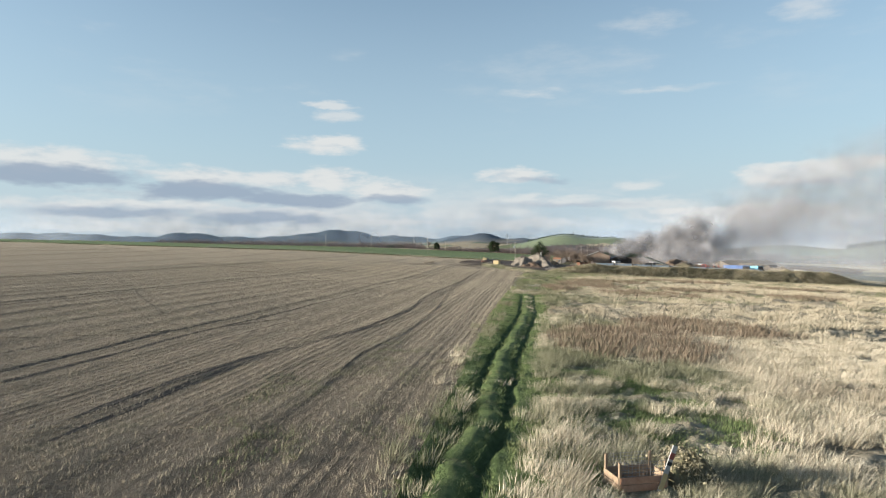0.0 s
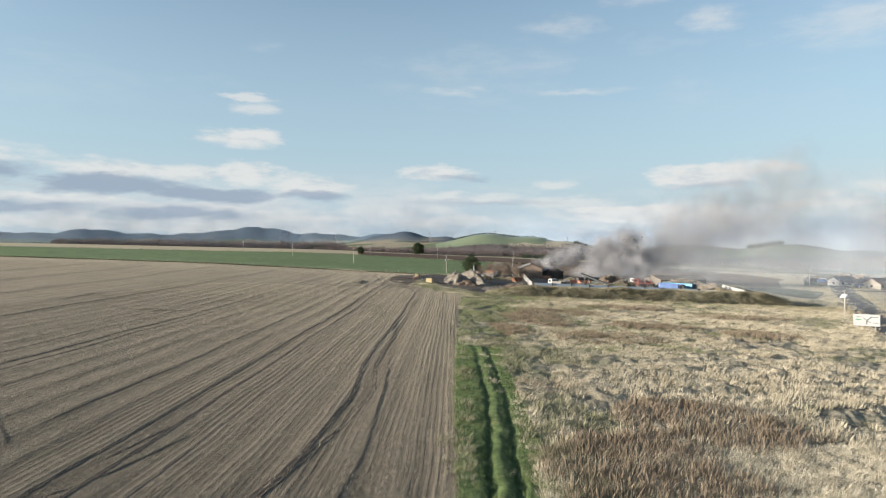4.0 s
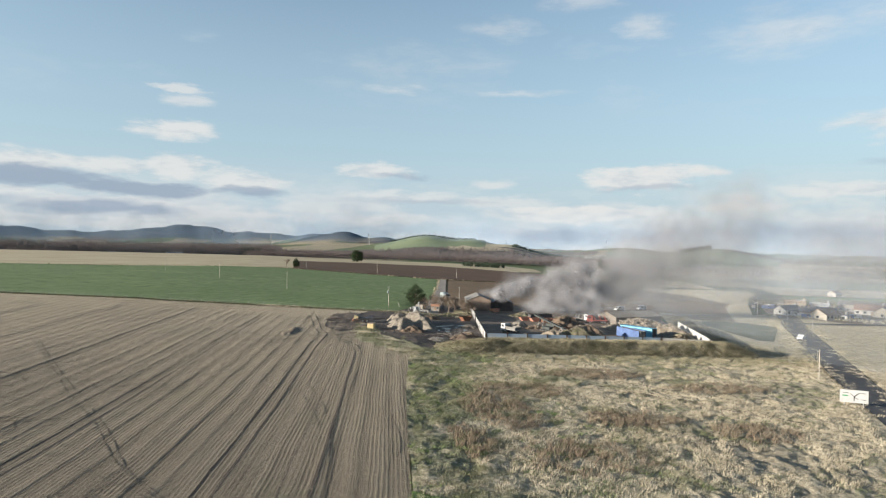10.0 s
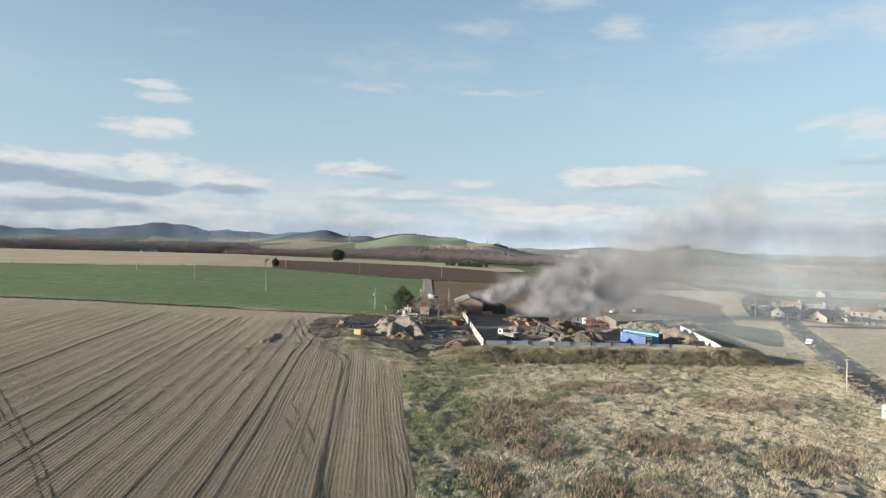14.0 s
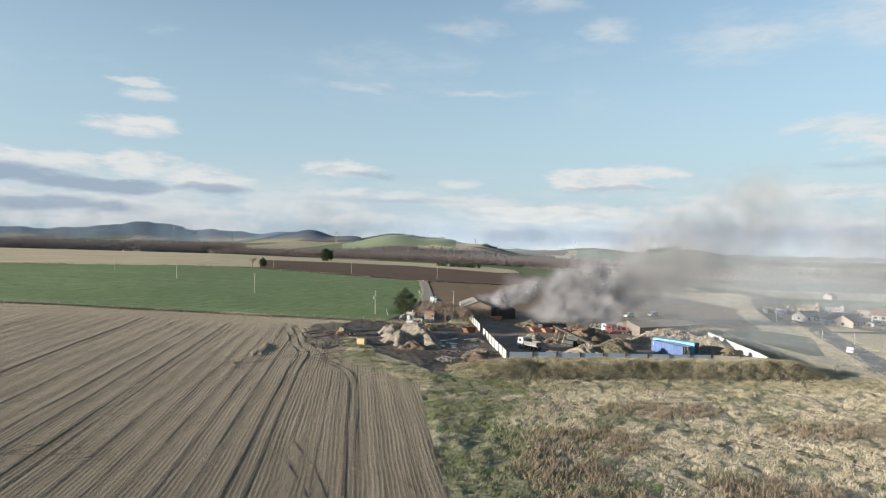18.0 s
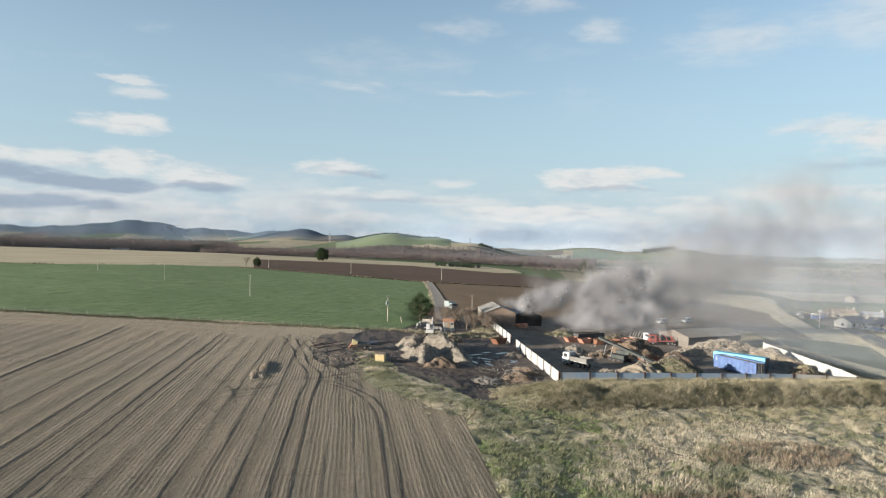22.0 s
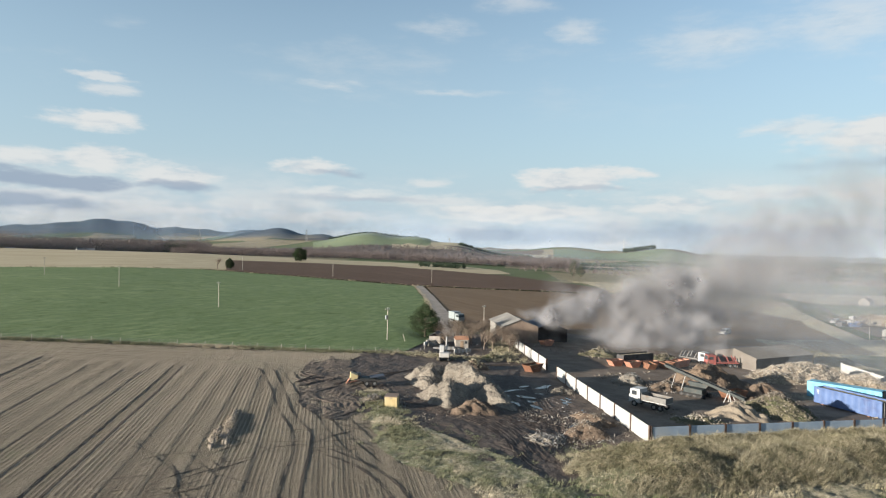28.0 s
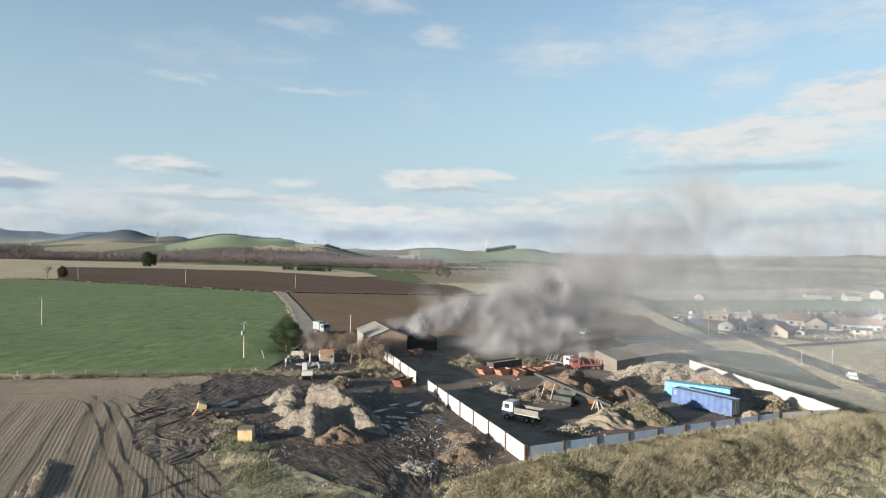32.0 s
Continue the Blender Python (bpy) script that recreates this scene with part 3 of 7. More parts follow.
drape("rough_grassland", [(-40, -9, -8), (5, 3, 13), (14, 3.9, 19), (67, 11.2, 57.4), (97, 15.7, 79), (101, 10.5, 81.8), (129, 14.5, 101.8), (148, 17.4, 114.8), (186, 24.5, 140.6), (191, 24.2, 144)],
      0.5, 0.5, MAT["rough"], 0.10, "rough tussocky dry grass with green and rusty patches", "grass", lambda X, Y: waves(X, Y, 7, 0.07) + waves(X, Y, 2.6, 0.06, 2.0) + waves(X, Y, 1.1, 0.10, 5.0) + bank_rise(X, Y))
drape("bank", [(190.6, 30, 144), (200.4, 44, 152)], 0.4, 0.4, MAT["rough"], 0.10, "grassed earth bank under the yard fence", "grass", lambda X, Y: waves(X, Y, 7, 0.05) + waves(X, Y, 2.2, 0.22, 4.0) + bank_rise(X, Y))
drape("mud_yard", [(186, 24.5, 34), (200, 23, 48.5), (222, 14, 54), (236, 12, 57), (248, 10, 60), (266, 17, 64), (290, 50, 69), (300, 52, 72)], 0.4, 0.4, MAT["mud"], 0.09, "churned dark mud yard with tracks and puddles", "mud", mud_shape)
drape("works_yard", [(200.3, 48.2, 115), (222, 53, 124), (241, 57, 132.5), (286, 67, 153), (312, 72, 150)], 1.5, 1.5, MAT["yard"], 0.10, "brown hardcore floor of the recycling yard", "yard", lambda X, Y: waves(X, Y, 14, 0.05))
drape("verge", [(190, 144, 146), (200.4, 116, 153.5), (241, 133, 182), (286, 155, 216), (293, 158, 221)], 2, 2, MAT["rough"], 0.12, "dry grass verge between yard wall and road", "grass")
drape("farm_lane", [(286, 47, 54), (328, 60, 66), (400, 77, 82.6), (496, 99.5, 105)], 2, 1.5, MAT["lane"], 0.30, "pale gravel farm lane", "lane")
drape("road", [(-30, -12, -2), (129, 102, 112.5), (148, 115, 125.5), (238, 180, 191), (250, 188, 199.5), (293, 221, 233), (330, 250, 262), (420, 330, 342)], 3, 2, MAT["asphalt"], 0.16, "grey asphalt country road", "road")
drape("east_field", [(-30, -2, 200), (129, 112.5, 420), (250, 199.5, 520), (293, 233, 600), (330, 262, 640), (420, 342, 700)], 5, 8, MAT["rough"], 0.10, "pale dry grassland beside the road", "grass")


def rut_line(y):
    """Middle of the old grass track at y."""
    return np.interp(y, [0, 15, 21.8, 27.3, 38, 50, 69, 100], [-2.4, -0.5, 0.7, 1.9, 3.4, 5.6, 9.2, 13.4])


def track_shape(X, Y):
    m = rut_line(Y) + 0.12 * np.sin(Y * 0.55) + 0.07 * np.sin(Y * 1.7)
    z = waves(X, Y, 7, 0.05) * 0.6 + waves(X, Y, 1.1, 0.035, 1.0)
    deep = (0.42 - 0.22 * ss(Y, 40, 75)) * (1 - 0.8 * ss(Y, 75, 98))
    for s in (-0.85, 0.85):
        z = z - deep * np.exp(-(((X - m - s) / 0.30) ** 4))
    return z + 0.10 * np.exp(-((X - m) / 0.4) ** 2)


def track_mat():
    k = Nodes("lush_track_grass", 0.9, spec=0.2)
    c = k.mix(k.step(k.noise(1.4, 6, 0.65), 0.38, 0.66), (0.082, 0.120, 0.040), (0.140, 0.185, 0.068))
    c = k.mix(k.math("MULTIPLY", k.step(k.noise(0.5, 6, 0.7, off=(7, 1, 0)), 0.55, 0.72), 0.75), c, (0.30, 0.25, 0.12))
    k.colour(c)
    k.bump(k.noise(5.0, 6, 0.7), 1.0, 0.25)
    return k.m


MAT["track"] = track_mat()
drape("grass_track", [(-10, -6, 1), (5, -3, 3.02), (67, 5.2, 11.22), (97, 9.7, 15.72), (101, 10.3, 10.6)], 0.22, 0.2, MAT["track"], 0.11, "lush green grass track with two deep wheel ruts", "grass track", track_shape, nx=40)

# ---- helpers for things ----


def thing(name, x, y, turn, label, category, group="", z=None):
    ob = new(name)
    ob.empty_display_size = 0.3
    ob.matrix_basis = pose(x, y, at(x, y) + 0.1 if z is None else z, 0, 0, turn)
    return tagged(ob, label, category, group)


def part(name, bm, mat, parent, label="", smooth=False):
    """One mesh object under a thing or a part, from a bmesh or a mesh."""
    if isinstance(bm, bmesh.types.BMesh):
        bmesh.ops.recalc_face_normals(bm, faces=bm.faces)
        me = bpy.data.meshes.new(name)
        bm.to_mesh(me)
        bm.free()
        if smooth:
            me.polygons.foreach_set("use_smooth", [True] * len(me.polygons))
    else:
        me = bm
    if not me.materials:
        me.materials.append(mat)
    ob = new(name, me)
    ob.parent = parent
    return tagged(ob, label)


def box(size, centre, rot=(0, 0, 0), bevel=0.0, bm=None):
    bm = bm or bmesh.new()
    r = bmesh.ops.create_cube(bm, size=1.0)
    vs = r["verts"]
    if bevel:
        bmesh.ops.scale(bm, vec=size, verts=vs)
        es = list({e for v in vs for e in v.link_edges})
        g = bmesh.ops.bevel(bm, geom=es, offset=bevel, segments=1, affect="EDGES")
        vs = list({v for f in g["faces"] for v in f.verts} | {v for v in vs if v.is_valid})
        bmesh.ops.transform(bm, matrix=pose(*centre, *rot), verts=vs)
    else:
        bmesh.ops.transform(bm, matrix=pose(*centre, *rot) @ Matrix.Diagonal((*size, 1)), verts=vs)
    return bm


def tube(p, q, r1, r2=None, n=8, bm=None):
    bm = bm or bmesh.new()
    p, q = Vector(p), Vector(q)
    d = q - p
    m = Matrix.Translation((p + q) / 2) @ d.to_track_quat("Z", "Y").to_matrix().to_4x4()
    bmesh.ops.create_cone(bm, cap_ends=True, segments=n, radius1=r1, radius2=r1 if r2 is None else r2, depth=d.length, matrix=m)
    return bm


def prism(outline, axis, lo, hi, bm=None):
    """Extrudes an outline of (a, b) pairs along x or y between lo and hi; b is height."""
    bm = bm or bmesh.new()
    put = (lambda a, b, c: (c, a, b)) if axis == "x" else (lambda a, b, c: (a, c, b))
    one = [bm.verts.new(put(a, b, lo)) for a, b in outline]
    two = [bm.verts.new(put(a, b, hi)) for a, b in outline]
    bm.faces.new(one), bm.faces.new(two[::-1])
    for i in range(len(one)):
        j = (i + 1) % len(one)
        bm.faces.new((one[i], one[j], two[j], two[i]))
    return bm


def wheel(parent, x, y, r, w, name="wheel"):
    t = part(name, tube((x, y - w / 2, r), (x, y + w / 2, r), r, n=16), MAT["tyre"], parent)
    part("rim", tube((x, y - w / 2 - 0.02, r), (x, y + w / 2 + 0.02, r), r * 0.55, n=12), MAT["steel"], t)
    return t


MAT["white_paint"] = plain("white_painted_sheet", (0.32, 0.32, 0.312), (0.39, 0.39, 0.38), 0.5, 0.55, bump=0.08, dirt=(0.26, 0.235, 0.20))
MAT["fence_white"] = plain("chalky_white_fence_sheet", (0.29, 0.29, 0.28), (0.34, 0.34, 0.33), 0.5, 0.7, bump=0.08, dirt=(0.24, 0.22, 0.19))
# white fence sheet on its shaded side: the shade is put into the colour
MAT["shade_paint"] = plain("shaded_white_sheet", (0.25, 0.315, 0.39), (0.31, 0.38, 0.45), 0.5, 0.5, bump=0.08, dirt=(0.33, 0.35, 0.36))
MAT["concrete"] = plain("pale_concrete", (0.31, 0.30, 0.28), (0.39, 0.38, 0.36), 0.6, 0.9, bump=0.3, dirt=(0.34, 0.32, 0.28))
MAT["rust"] = plain("rusty_steel", (0.13, 0.058, 0.032), (0.20, 0.10, 0.062), 1.6, 0.85, bump=0.4, dirt=(0.07, 0.04, 0.03))
MAT["steel"] = plain("dull_steel", (0.22, 0.22, 0.22), (0.34, 0.34, 0.33), 2.0, 0.5, 0.7, bump=0.1, dirt=(0.12, 0.09, 0.06))
MAT["body_steel"] = plain("worn_body_steel", (0.10, 0.097, 0.09), (0.16, 0.153, 0.142), 1.2, 0.75, bump=0.15, dirt=(0.12, 0.09, 0.065))
MAT["tyre"] = plain("tyre_rubber", (0.018, 0.018, 0.018), (0.035, 0.034, 0.032), 3.0, 0.9, bump=0.3)
MAT["dark"] = plain("dark_sheet", (0.035, 0.034, 0.034), (0.065, 0.062, 0.060), 0.6, 0.7, bump=0.2)
MAT["slate_roof"] = plain("dark_blue_roof_sheet", (0.035, 0.042, 0.06), (0.06, 0.07, 0.09), 0.5, 0.55, bump=0.2)
MAT["grey_sheet"] = plain("weathered_cement_sheet", (0.165, 0.155, 0.14), (0.225, 0.212, 0.19), 0.4, 0.9, bump=0.2, dirt=(0.14, 0.13, 0.10))
MAT["brown_sheet"] = plain("brown_cladding", (0.17, 0.125, 0.095), (0.23, 0.175, 0.135), 0.4, 0.8, bump=0.15, dirt=(0.10, 0.08, 0.06))
MAT["tan_sheet"] = plain("tan_roof_sheet", (0.34, 0.27, 0.20), (0.42, 0.34, 0.26), 0.3, 0.8, bump=0.15, dirt=(0.24, 0.19, 0.14))
# long shed's roof and walls: smoke haze before them is put into the colours
MAT["dull_roof"] = plain("dull_tan_roof_sheet", (0.17, 0.15, 0.125), (0.225, 0.20, 0.168), 0.3, 0.85, bump=0.15, dirt=(0.20, 0.17, 0.14))
MAT["shed_wall"] = plain("hazed_shed_cladding", (0.115, 0.10, 0.085), (0.155, 0.137, 0.118), 0.4, 0.9, bump=0.15, dirt=(0.09, 0.078, 0.066))
MAT["blue"] = plain("dark_blue_container_paint", (0.062, 0.10, 0.20), (0.085, 0.132, 0.255), 0.8, 0.5, bump=0.1, dirt=(0.05, 0.065, 0.14))
MAT["cyan"] = plain("light_blue_container_paint", (0.105, 0.29, 0.40), (0.135, 0.345, 0.46), 0.8, 0.5, bump=0.1, dirt=(0.08, 0.22, 0.34))
MAT["orange"] = plain("orange_skip_paint", (0.32, 0.15, 0.10), (0.42, 0.22, 0.155), 1.2, 0.6, bump=0.2, dirt=(0.25, 0.09, 0.04))
MAT["red"] = plain("red_truck_paint", (0.20, 0.062, 0.052), (0.27, 0.088, 0.075), 1.2, 0.45, bump=0.1, dirt=(0.2, 0.06, 0.05))
MAT["yellow"] = plain("yellow_paint", (0.42, 0.33, 0.17), (0.50, 0.41, 0.23), 1.2, 0.6, bump=0.15, dirt=(0.4, 0.27, 0.1))
MAT["green_machine"] = plain("dark_green_machine_paint", (0.020, 0.026, 0.025), (0.038, 0.046, 0.044), 1.0, 0.6, bump=0.2, dirt=(0.08, 0.06, 0.045))
MAT["wood"] = plain("weathered_timber", (0.24, 0.17, 0.11), (0.34, 0.25, 0.17), 2.0, 0.9, bump=0.4, dirt=(0.16, 0.12, 0.09))
MAT["pole_wood"] = plain("pale_weathered_pole", (0.30, 0.27, 0.225), (0.39, 0.355, 0.30), 1.0, 0.9, bump=0.3)
MAT["ceramic"] = plain("grey_pole_fitting", (0.17, 0.195, 0.195), (0.22, 0.245, 0.245), 3.0, 0.5)
MAT["render_white"] = plain("white_render", (0.32, 0.31, 0.29), (0.39, 0.38, 0.355), 0.4, 0.9, bump=0.1, dirt=(0.52, 0.49, 0.43))
MAT["render_cream"] = plain("cream_render", (0.31, 0.28, 0.225), (0.37, 0.33, 0.275), 0.4, 0.9, bump=0.1)
MAT["stone"] = plain("grey_stone", (0.24, 0.215, 0.185), (0.34, 0.31, 0.27), 1.0, 0.95, bump=0.4)
MAT["roof_slate"] = plain("grey_slate_roof", (0.10, 0.10, 0.11), (0.15, 0.15, 0.16), 0.8, 0.7, bump=0.3)
MAT["roof_tile"] = plain("brown_tile_roof", (0.19, 0.125, 0.095), (0.26, 0.18, 0.14), 0.8, 0.85, bump=0.3)
MAT["terracotta"] = plain("orange_tile_roof", (0.30, 0.15, 0.09), (0.38, 0.21, 0.13), 1.0, 0.85, bump=0.3)
MAT["bark"] = plain("bare_branch_bark", (0.12, 0.09, 0.07), (0.20, 0.155, 0.12), 2.0, 0.95, bump=0.4)
MAT["window"] = plain("dark_window_glass", (0.03, 0.035, 0.04), (0.05, 0.055, 0.06), 1.0, 0.12, bump=0.0)
MAT["black"] = plain("black_sign_paint", (0.02, 0.02, 0.02), (0.03, 0.03, 0.03), 2.0, 0.6)
MAT["sign_green"] = plain("green_sign_paint", (0.02, 0.16, 0.06), (0.03, 0.2, 0.08), 2.0, 0.5)
MAT["rope"] = plain("tarpaulin_mesh", (0.17, 0.145, 0.10), (0.25, 0.21, 0.15), 1.5, 0.95, bump=0.5)


def water_mat():
    k = Nodes("puddle_water", 0.04, spec=0.5)
    k.colour(k.mix(k.noise(0.5), (0.03, 0.027, 0.024), (0.05, 0.046, 0.042)))
    k.bump(k.noise(1.2, 3), 0.05, 0.02)
    return k.m


MAT["water"] = water_mat()


def leaf_mat(name, c1, c2, c3):
    k = Nodes(name, 0.85, spec=0.2)
    c = k.mix(k.island(), c1, c2)
    k.colour(k.mix(k.math("MULTIPLY", k.step(k.noise(0.25, 4), 0.45, 0.7), 0.6), c, c3))
    return k.m


MAT["needles"] = leaf_mat("dark_evergreen_leaves", (0.014, 0.026, 0.010), (0.038, 0.058, 0.022), (0.026, 0.034, 0.016))
MAT["twigs"] = leaf_mat("bare_brown_twigs", (0.11, 0.082, 0.062), (0.235, 0.185, 0.14), (0.14, 0.112, 0.088))
MAT["pine"] = leaf_mat("far_conifers", (0.022, 0.036, 0.022), (0.042, 0.058, 0.032), (0.03, 0.04, 0.03))
MAT["scrub"] = leaf_mat("bramble_and_dead_stems", (0.14, 0.125, 0.08), (0.42, 0.37, 0.26), (0.20, 0.185, 0.11))
MAT["bramble"] = leaf_mat("dark_bramble_leaves", (0.075, 0.070, 0.040), (0.225, 0.195, 0.120), (0.12, 0.112, 0.064))
MAT["litter"] = leaf_mat("mixed_waste", (0.07, 0.06, 0.05), (0.32, 0.28, 0.23), (0.14, 0.11, 0.08))
MAT["chips"] = leaf_mat("waste_wood_pieces", (0.20, 0.175, 0.14), (0.50, 0.445, 0.37), (0.33, 0.29, 0.235))
MAT["plastics"] = leaf_mat("pale_plastic_waste", (0.12, 0.116, 0.108), (0.31, 0.30, 0.285), (0.16, 0.145, 0.125))
MAT["rubble"] = leaf_mat("broken_concrete", (0.125, 0.11, 0.092), (0.28, 0.255, 0.217), (0.17, 0.15, 0.124))
MAT["stalk"] = leaf_mat("cut_stubble_stalks", (0.19, 0.155, 0.112), (0.36, 0.295, 0.215), (0.26, 0.21, 0.152))
MAT["heap_grey"] = plain("rubble_heap", (0.135, 0.115, 0.092), (0.215, 0.19, 0.155), 0.7, 0.95, bump=1.0, dirt=(0.115, 0.095, 0.075), bscale=2.5, bdist=0.3)
MAT["heap_soil"] = plain("soil_heap", (0.095, 0.066, 0.046), (0.155, 0.113, 0.08), 0.6, 0.95, bump=1.0, dirt=(0.06, 0.044, 0.033), bscale=2.5, bdist=0.25)
MAT["heap_sand"] = plain("sandy_heap", (0.165, 0.134, 0.098), (0.245, 0.205, 0.155), 0.6, 0.95, bump=0.7, dirt=(0.14, 0.11, 0.08), bscale=2.0, bdist=0.2)
MAT["heap_dark"] = plain("brush_heap", (0.08, 0.075, 0.045), (0.15, 0.13, 0.08), 0.8, 0.95, bump=1.0, dirt=(0.05, 0.075, 0.025), bscale=3, bdist=0.25)

# ---- loose matter: blades, twigs, chips ----


def shards(pts, size, count, spread, seed, flat=1.0, long=1.0):
    """Small loose triangles round each point: arrays of vertices and faces. size and spread per point."""
    rng = np.random.default_rng(seed)
    pts = np.repeat(np.asarray(pts, float), count, 0)
    size, spread = np.repeat(size, count), np.repeat(spread, count)
    n = len(pts)
    d = rng.normal(size=(n, 3))
    d /= np.linalg.norm(d, axis=1)[:, None]
    c = pts + d * (spread * rng.random(n) ** 0.45)[:, None] * np.array([1, 1, flat])
    a, b = rng.normal(size=(n, 3)), rng.normal(size=(n, 3))
    a /= np.linalg.norm(a, axis=1)[:, None]
    b /= np.linalg.norm(b, axis=1)[:, None]
    s = (size * (0.5 + rng.random(n)))[:, None]
    V = np.stack([c - a * s * long, c + a * s * long * 0.6 + b * s * 0.4, c + b * s], 1).reshape(-1, 3)
    return V, np.arange(3 * n).reshape(-1, 3)


def blades(pts, height, count, spread, seed, lean=(0.25, 0.0), width=0.05, wild=0.25):
    """Grass tufts: thin upright triangles that lean outwards from each point."""
    rng = np.random.default_rng(seed)
    pts = np.repeat(np.asarray(pts, float), count, 0)
    h, sp = np.repeat(height, count), np.repeat(spread, count)
    n = len(pts)
    a, r = rng.random(n) * 6.283, np.sqrt(rng.random(n)) * sp
    base = pts + np.stack([np.cos(a) * r, np.sin(a) * r, np.full(n, -0.06)], 1)
    out = np.stack([np.cos(a) * 0.55 + lean[0] + rng.normal(size=n) * wild, np.sin(a) * 0.55 + lean[1] + rng.normal(size=n) * wild], 1)
    hh = h * (0.55 + 0.6 * rng.random(n))
    tip = base + np.stack([out[:, 0] * hh * 0.7, out[:, 1] * hh * 0.7, hh], 1)
    t = rng.random(n) * 3.1416
    w = np.stack([np.cos(t), np.sin(t), np.zeros(n)], 1) * (width * (0.6 + 0.8 * rng.random(n)) * h ** 0.5)[:, None]
    V = np.stack([base - w, base + w, tip], 1).reshape(-1, 3)
    return V, np.arange(3 * n).reshape(-1, 3)


def stuff(name, VF, mat, label, category):
    return tagged(new(name, mesh_of(name, VF[0], VF[1], mat, False)), label, category, kind="stuff")


def heap(name, x, y, rx, ry, h, turn, mat, label, category="heap", seed=0, pieces=None, n=72, lumpy=0.35, peak=1.0):
    """A tipped heap: a lumpy cone on the ground, with loose pieces lying on it as a part of its own."""
    ob = thing(name, x, y, turn, label, category)
    rng = np.random.default_rng(seed)
    U, Rr = np.meshgrid(np.linspace(0, 2 * math.pi, n + 1), np.linspace(0, 1, 30), indexing="ij")
    edge = 1 + 0.16 * np.sin(U * 3 + seed) + 0.10 * np.sin(U * 7 + seed * 2)
    X, Y = np.cos(U) * Rr * rx * edge, np.sin(U) * Rr * ry * edge
    Z = h * (1 - Rr) ** peak
    Z = Z + lumpy * Rr * (1 - Rr) * 2.2 * (np.sin(X * 2.1 + seed) * np.cos(Y * 1.7 + seed * 3) + 0.6 * np.sin(X * 4.3 + Y * 3.1))
    rough = vnoise(X, Y, 2.1, seed + 50.0) + 0.6 * vnoise(X, Y, 0.9, seed + 60.0) + 0.3 * vnoise(X, Y, 0.4, seed + 70.0)
    Z = Z + min(lumpy, 0.12 * h + 0.03) * 1.3 * rough * Rr ** 0.4 * (1 - Rr ** 4)
    Z = Z - Rr ** 6 * 0.5 + (1 - Rr ** 8) * 0.05
    # sit on sloping ground
    c, s = math.cos(radians(turn)), math.sin(radians(turn))
    Z = Z + land(x + c * X - s * Y, y + s * X + c * Y) - at(x, y)
    me = mesh_of(name, np.stack([X.ravel(), Y.ravel(), Z.ravel()], 1), grid_faces(n + 1, 30)[:, ::-1], mat)
    part("mound", me, mat, ob)
    if pieces:
        pmat, count, size = pieces[0], int(pieces[1] * 2.2), pieces[2] * 0.6
        i = rng.integers(0, X.size, count)
        P = np.stack([X.ravel()[i], Y.ravel()[i], Z.ravel()[i]], 1) + rng.normal(size=(count, 3)) * np.array([0.3, 0.3, 0.06])
        V, F = shards(P, np.full(count, size), 3, np.full(count, size * 0.9), seed + 5)
        tagged(part("debris", mesh_of("debris", V, F, pmat, False), pmat, ob), kind="stuff")
    return ob


MAT["fence_post"] = plain("dark_rusted_posts", (0.055, 0.034, 0.025), (0.095, 0.06, 0.045), 1.6, 0.85, bump=0.4)

# ---- yard fences and wall ----


def fence_line(name, a, b, count, height, mat, label, post_mat, first=True, thick=0.07, ribs=True):
    a, b = Vector(a), Vector(b)
    d = b - a
    turn = math.degrees(math.atan2(d.y, d.x))
    ob = thing(name, a.x, a.y, turn, label, "fence")
    L = d.length / count
    ca, sa = math.cos(radians(turn)), math.sin(radians(turn))

    def ground(s):
        return at(a.x + ca * s, a.y + sa * s) - at(a.x, a.y)

    for i in range(count):
        s0, s1 = i * L + 0.13, (i + 1) * L - 0.13
        g0, g1 = ground(s0), ground(s1)
        bm = bmesh.new()
        nr = 20 if ribs else 2
        rows = []
        for j in range(nr + 1):
            s = s0 + (s1 - s0) * j / nr
            g = g0 + (g1 - g0) * j / nr
            off = (0.025 if j % 2 else -0.025) if ribs else 0.0
            rows.append([bm.verts.new((s, off + e, g + z)) for e, z in ((-thick / 2, -0.15), (-thick / 2, height), (thick / 2, height), (thick / 2, -0.15))])
        for p, q in zip(rows, rows[1:]):
            for m in range(4):
                bm.faces.new((p[m], q[m], q[(m + 1) % 4], p[(m + 1) % 4]))
        bm.faces.new(rows[0]), bm.faces.new(rows[-1][::-1])
        part("panel", bm, mat, ob)
    for i in range(0 if first else 1, count + 1):
        s = i * L
        # flanges widened so that the dark post takes in its shadow line
        bm = box((0.34, 0.05, height + 0.25), (s, -0.13, ground(s) + height / 2))
        box((0.05, 0.24, height + 0.25), (s, 0, ground(s) + height / 2), bm=bm)
        box((0.34, 0.05, height + 0.25), (s, 0.13, ground(s) + height / 2), bm=bm)
        part("post", bm, post_mat, ob)
    return ob


fence_line("boundary_fence", (57.0, 241.3), (48.2, 200.3), 7, 2.3, MAT["fence_white"], "white sheet-metal yard fence with rusty brown posts", MAT["fence_post"])
fence_line("boundary_fence", (67.6, 288.0), (59.0, 249.5), 6, 2.3, MAT["fence_white"], "white sheet-metal yard fence running to the old shed", MAT["fence_post"])
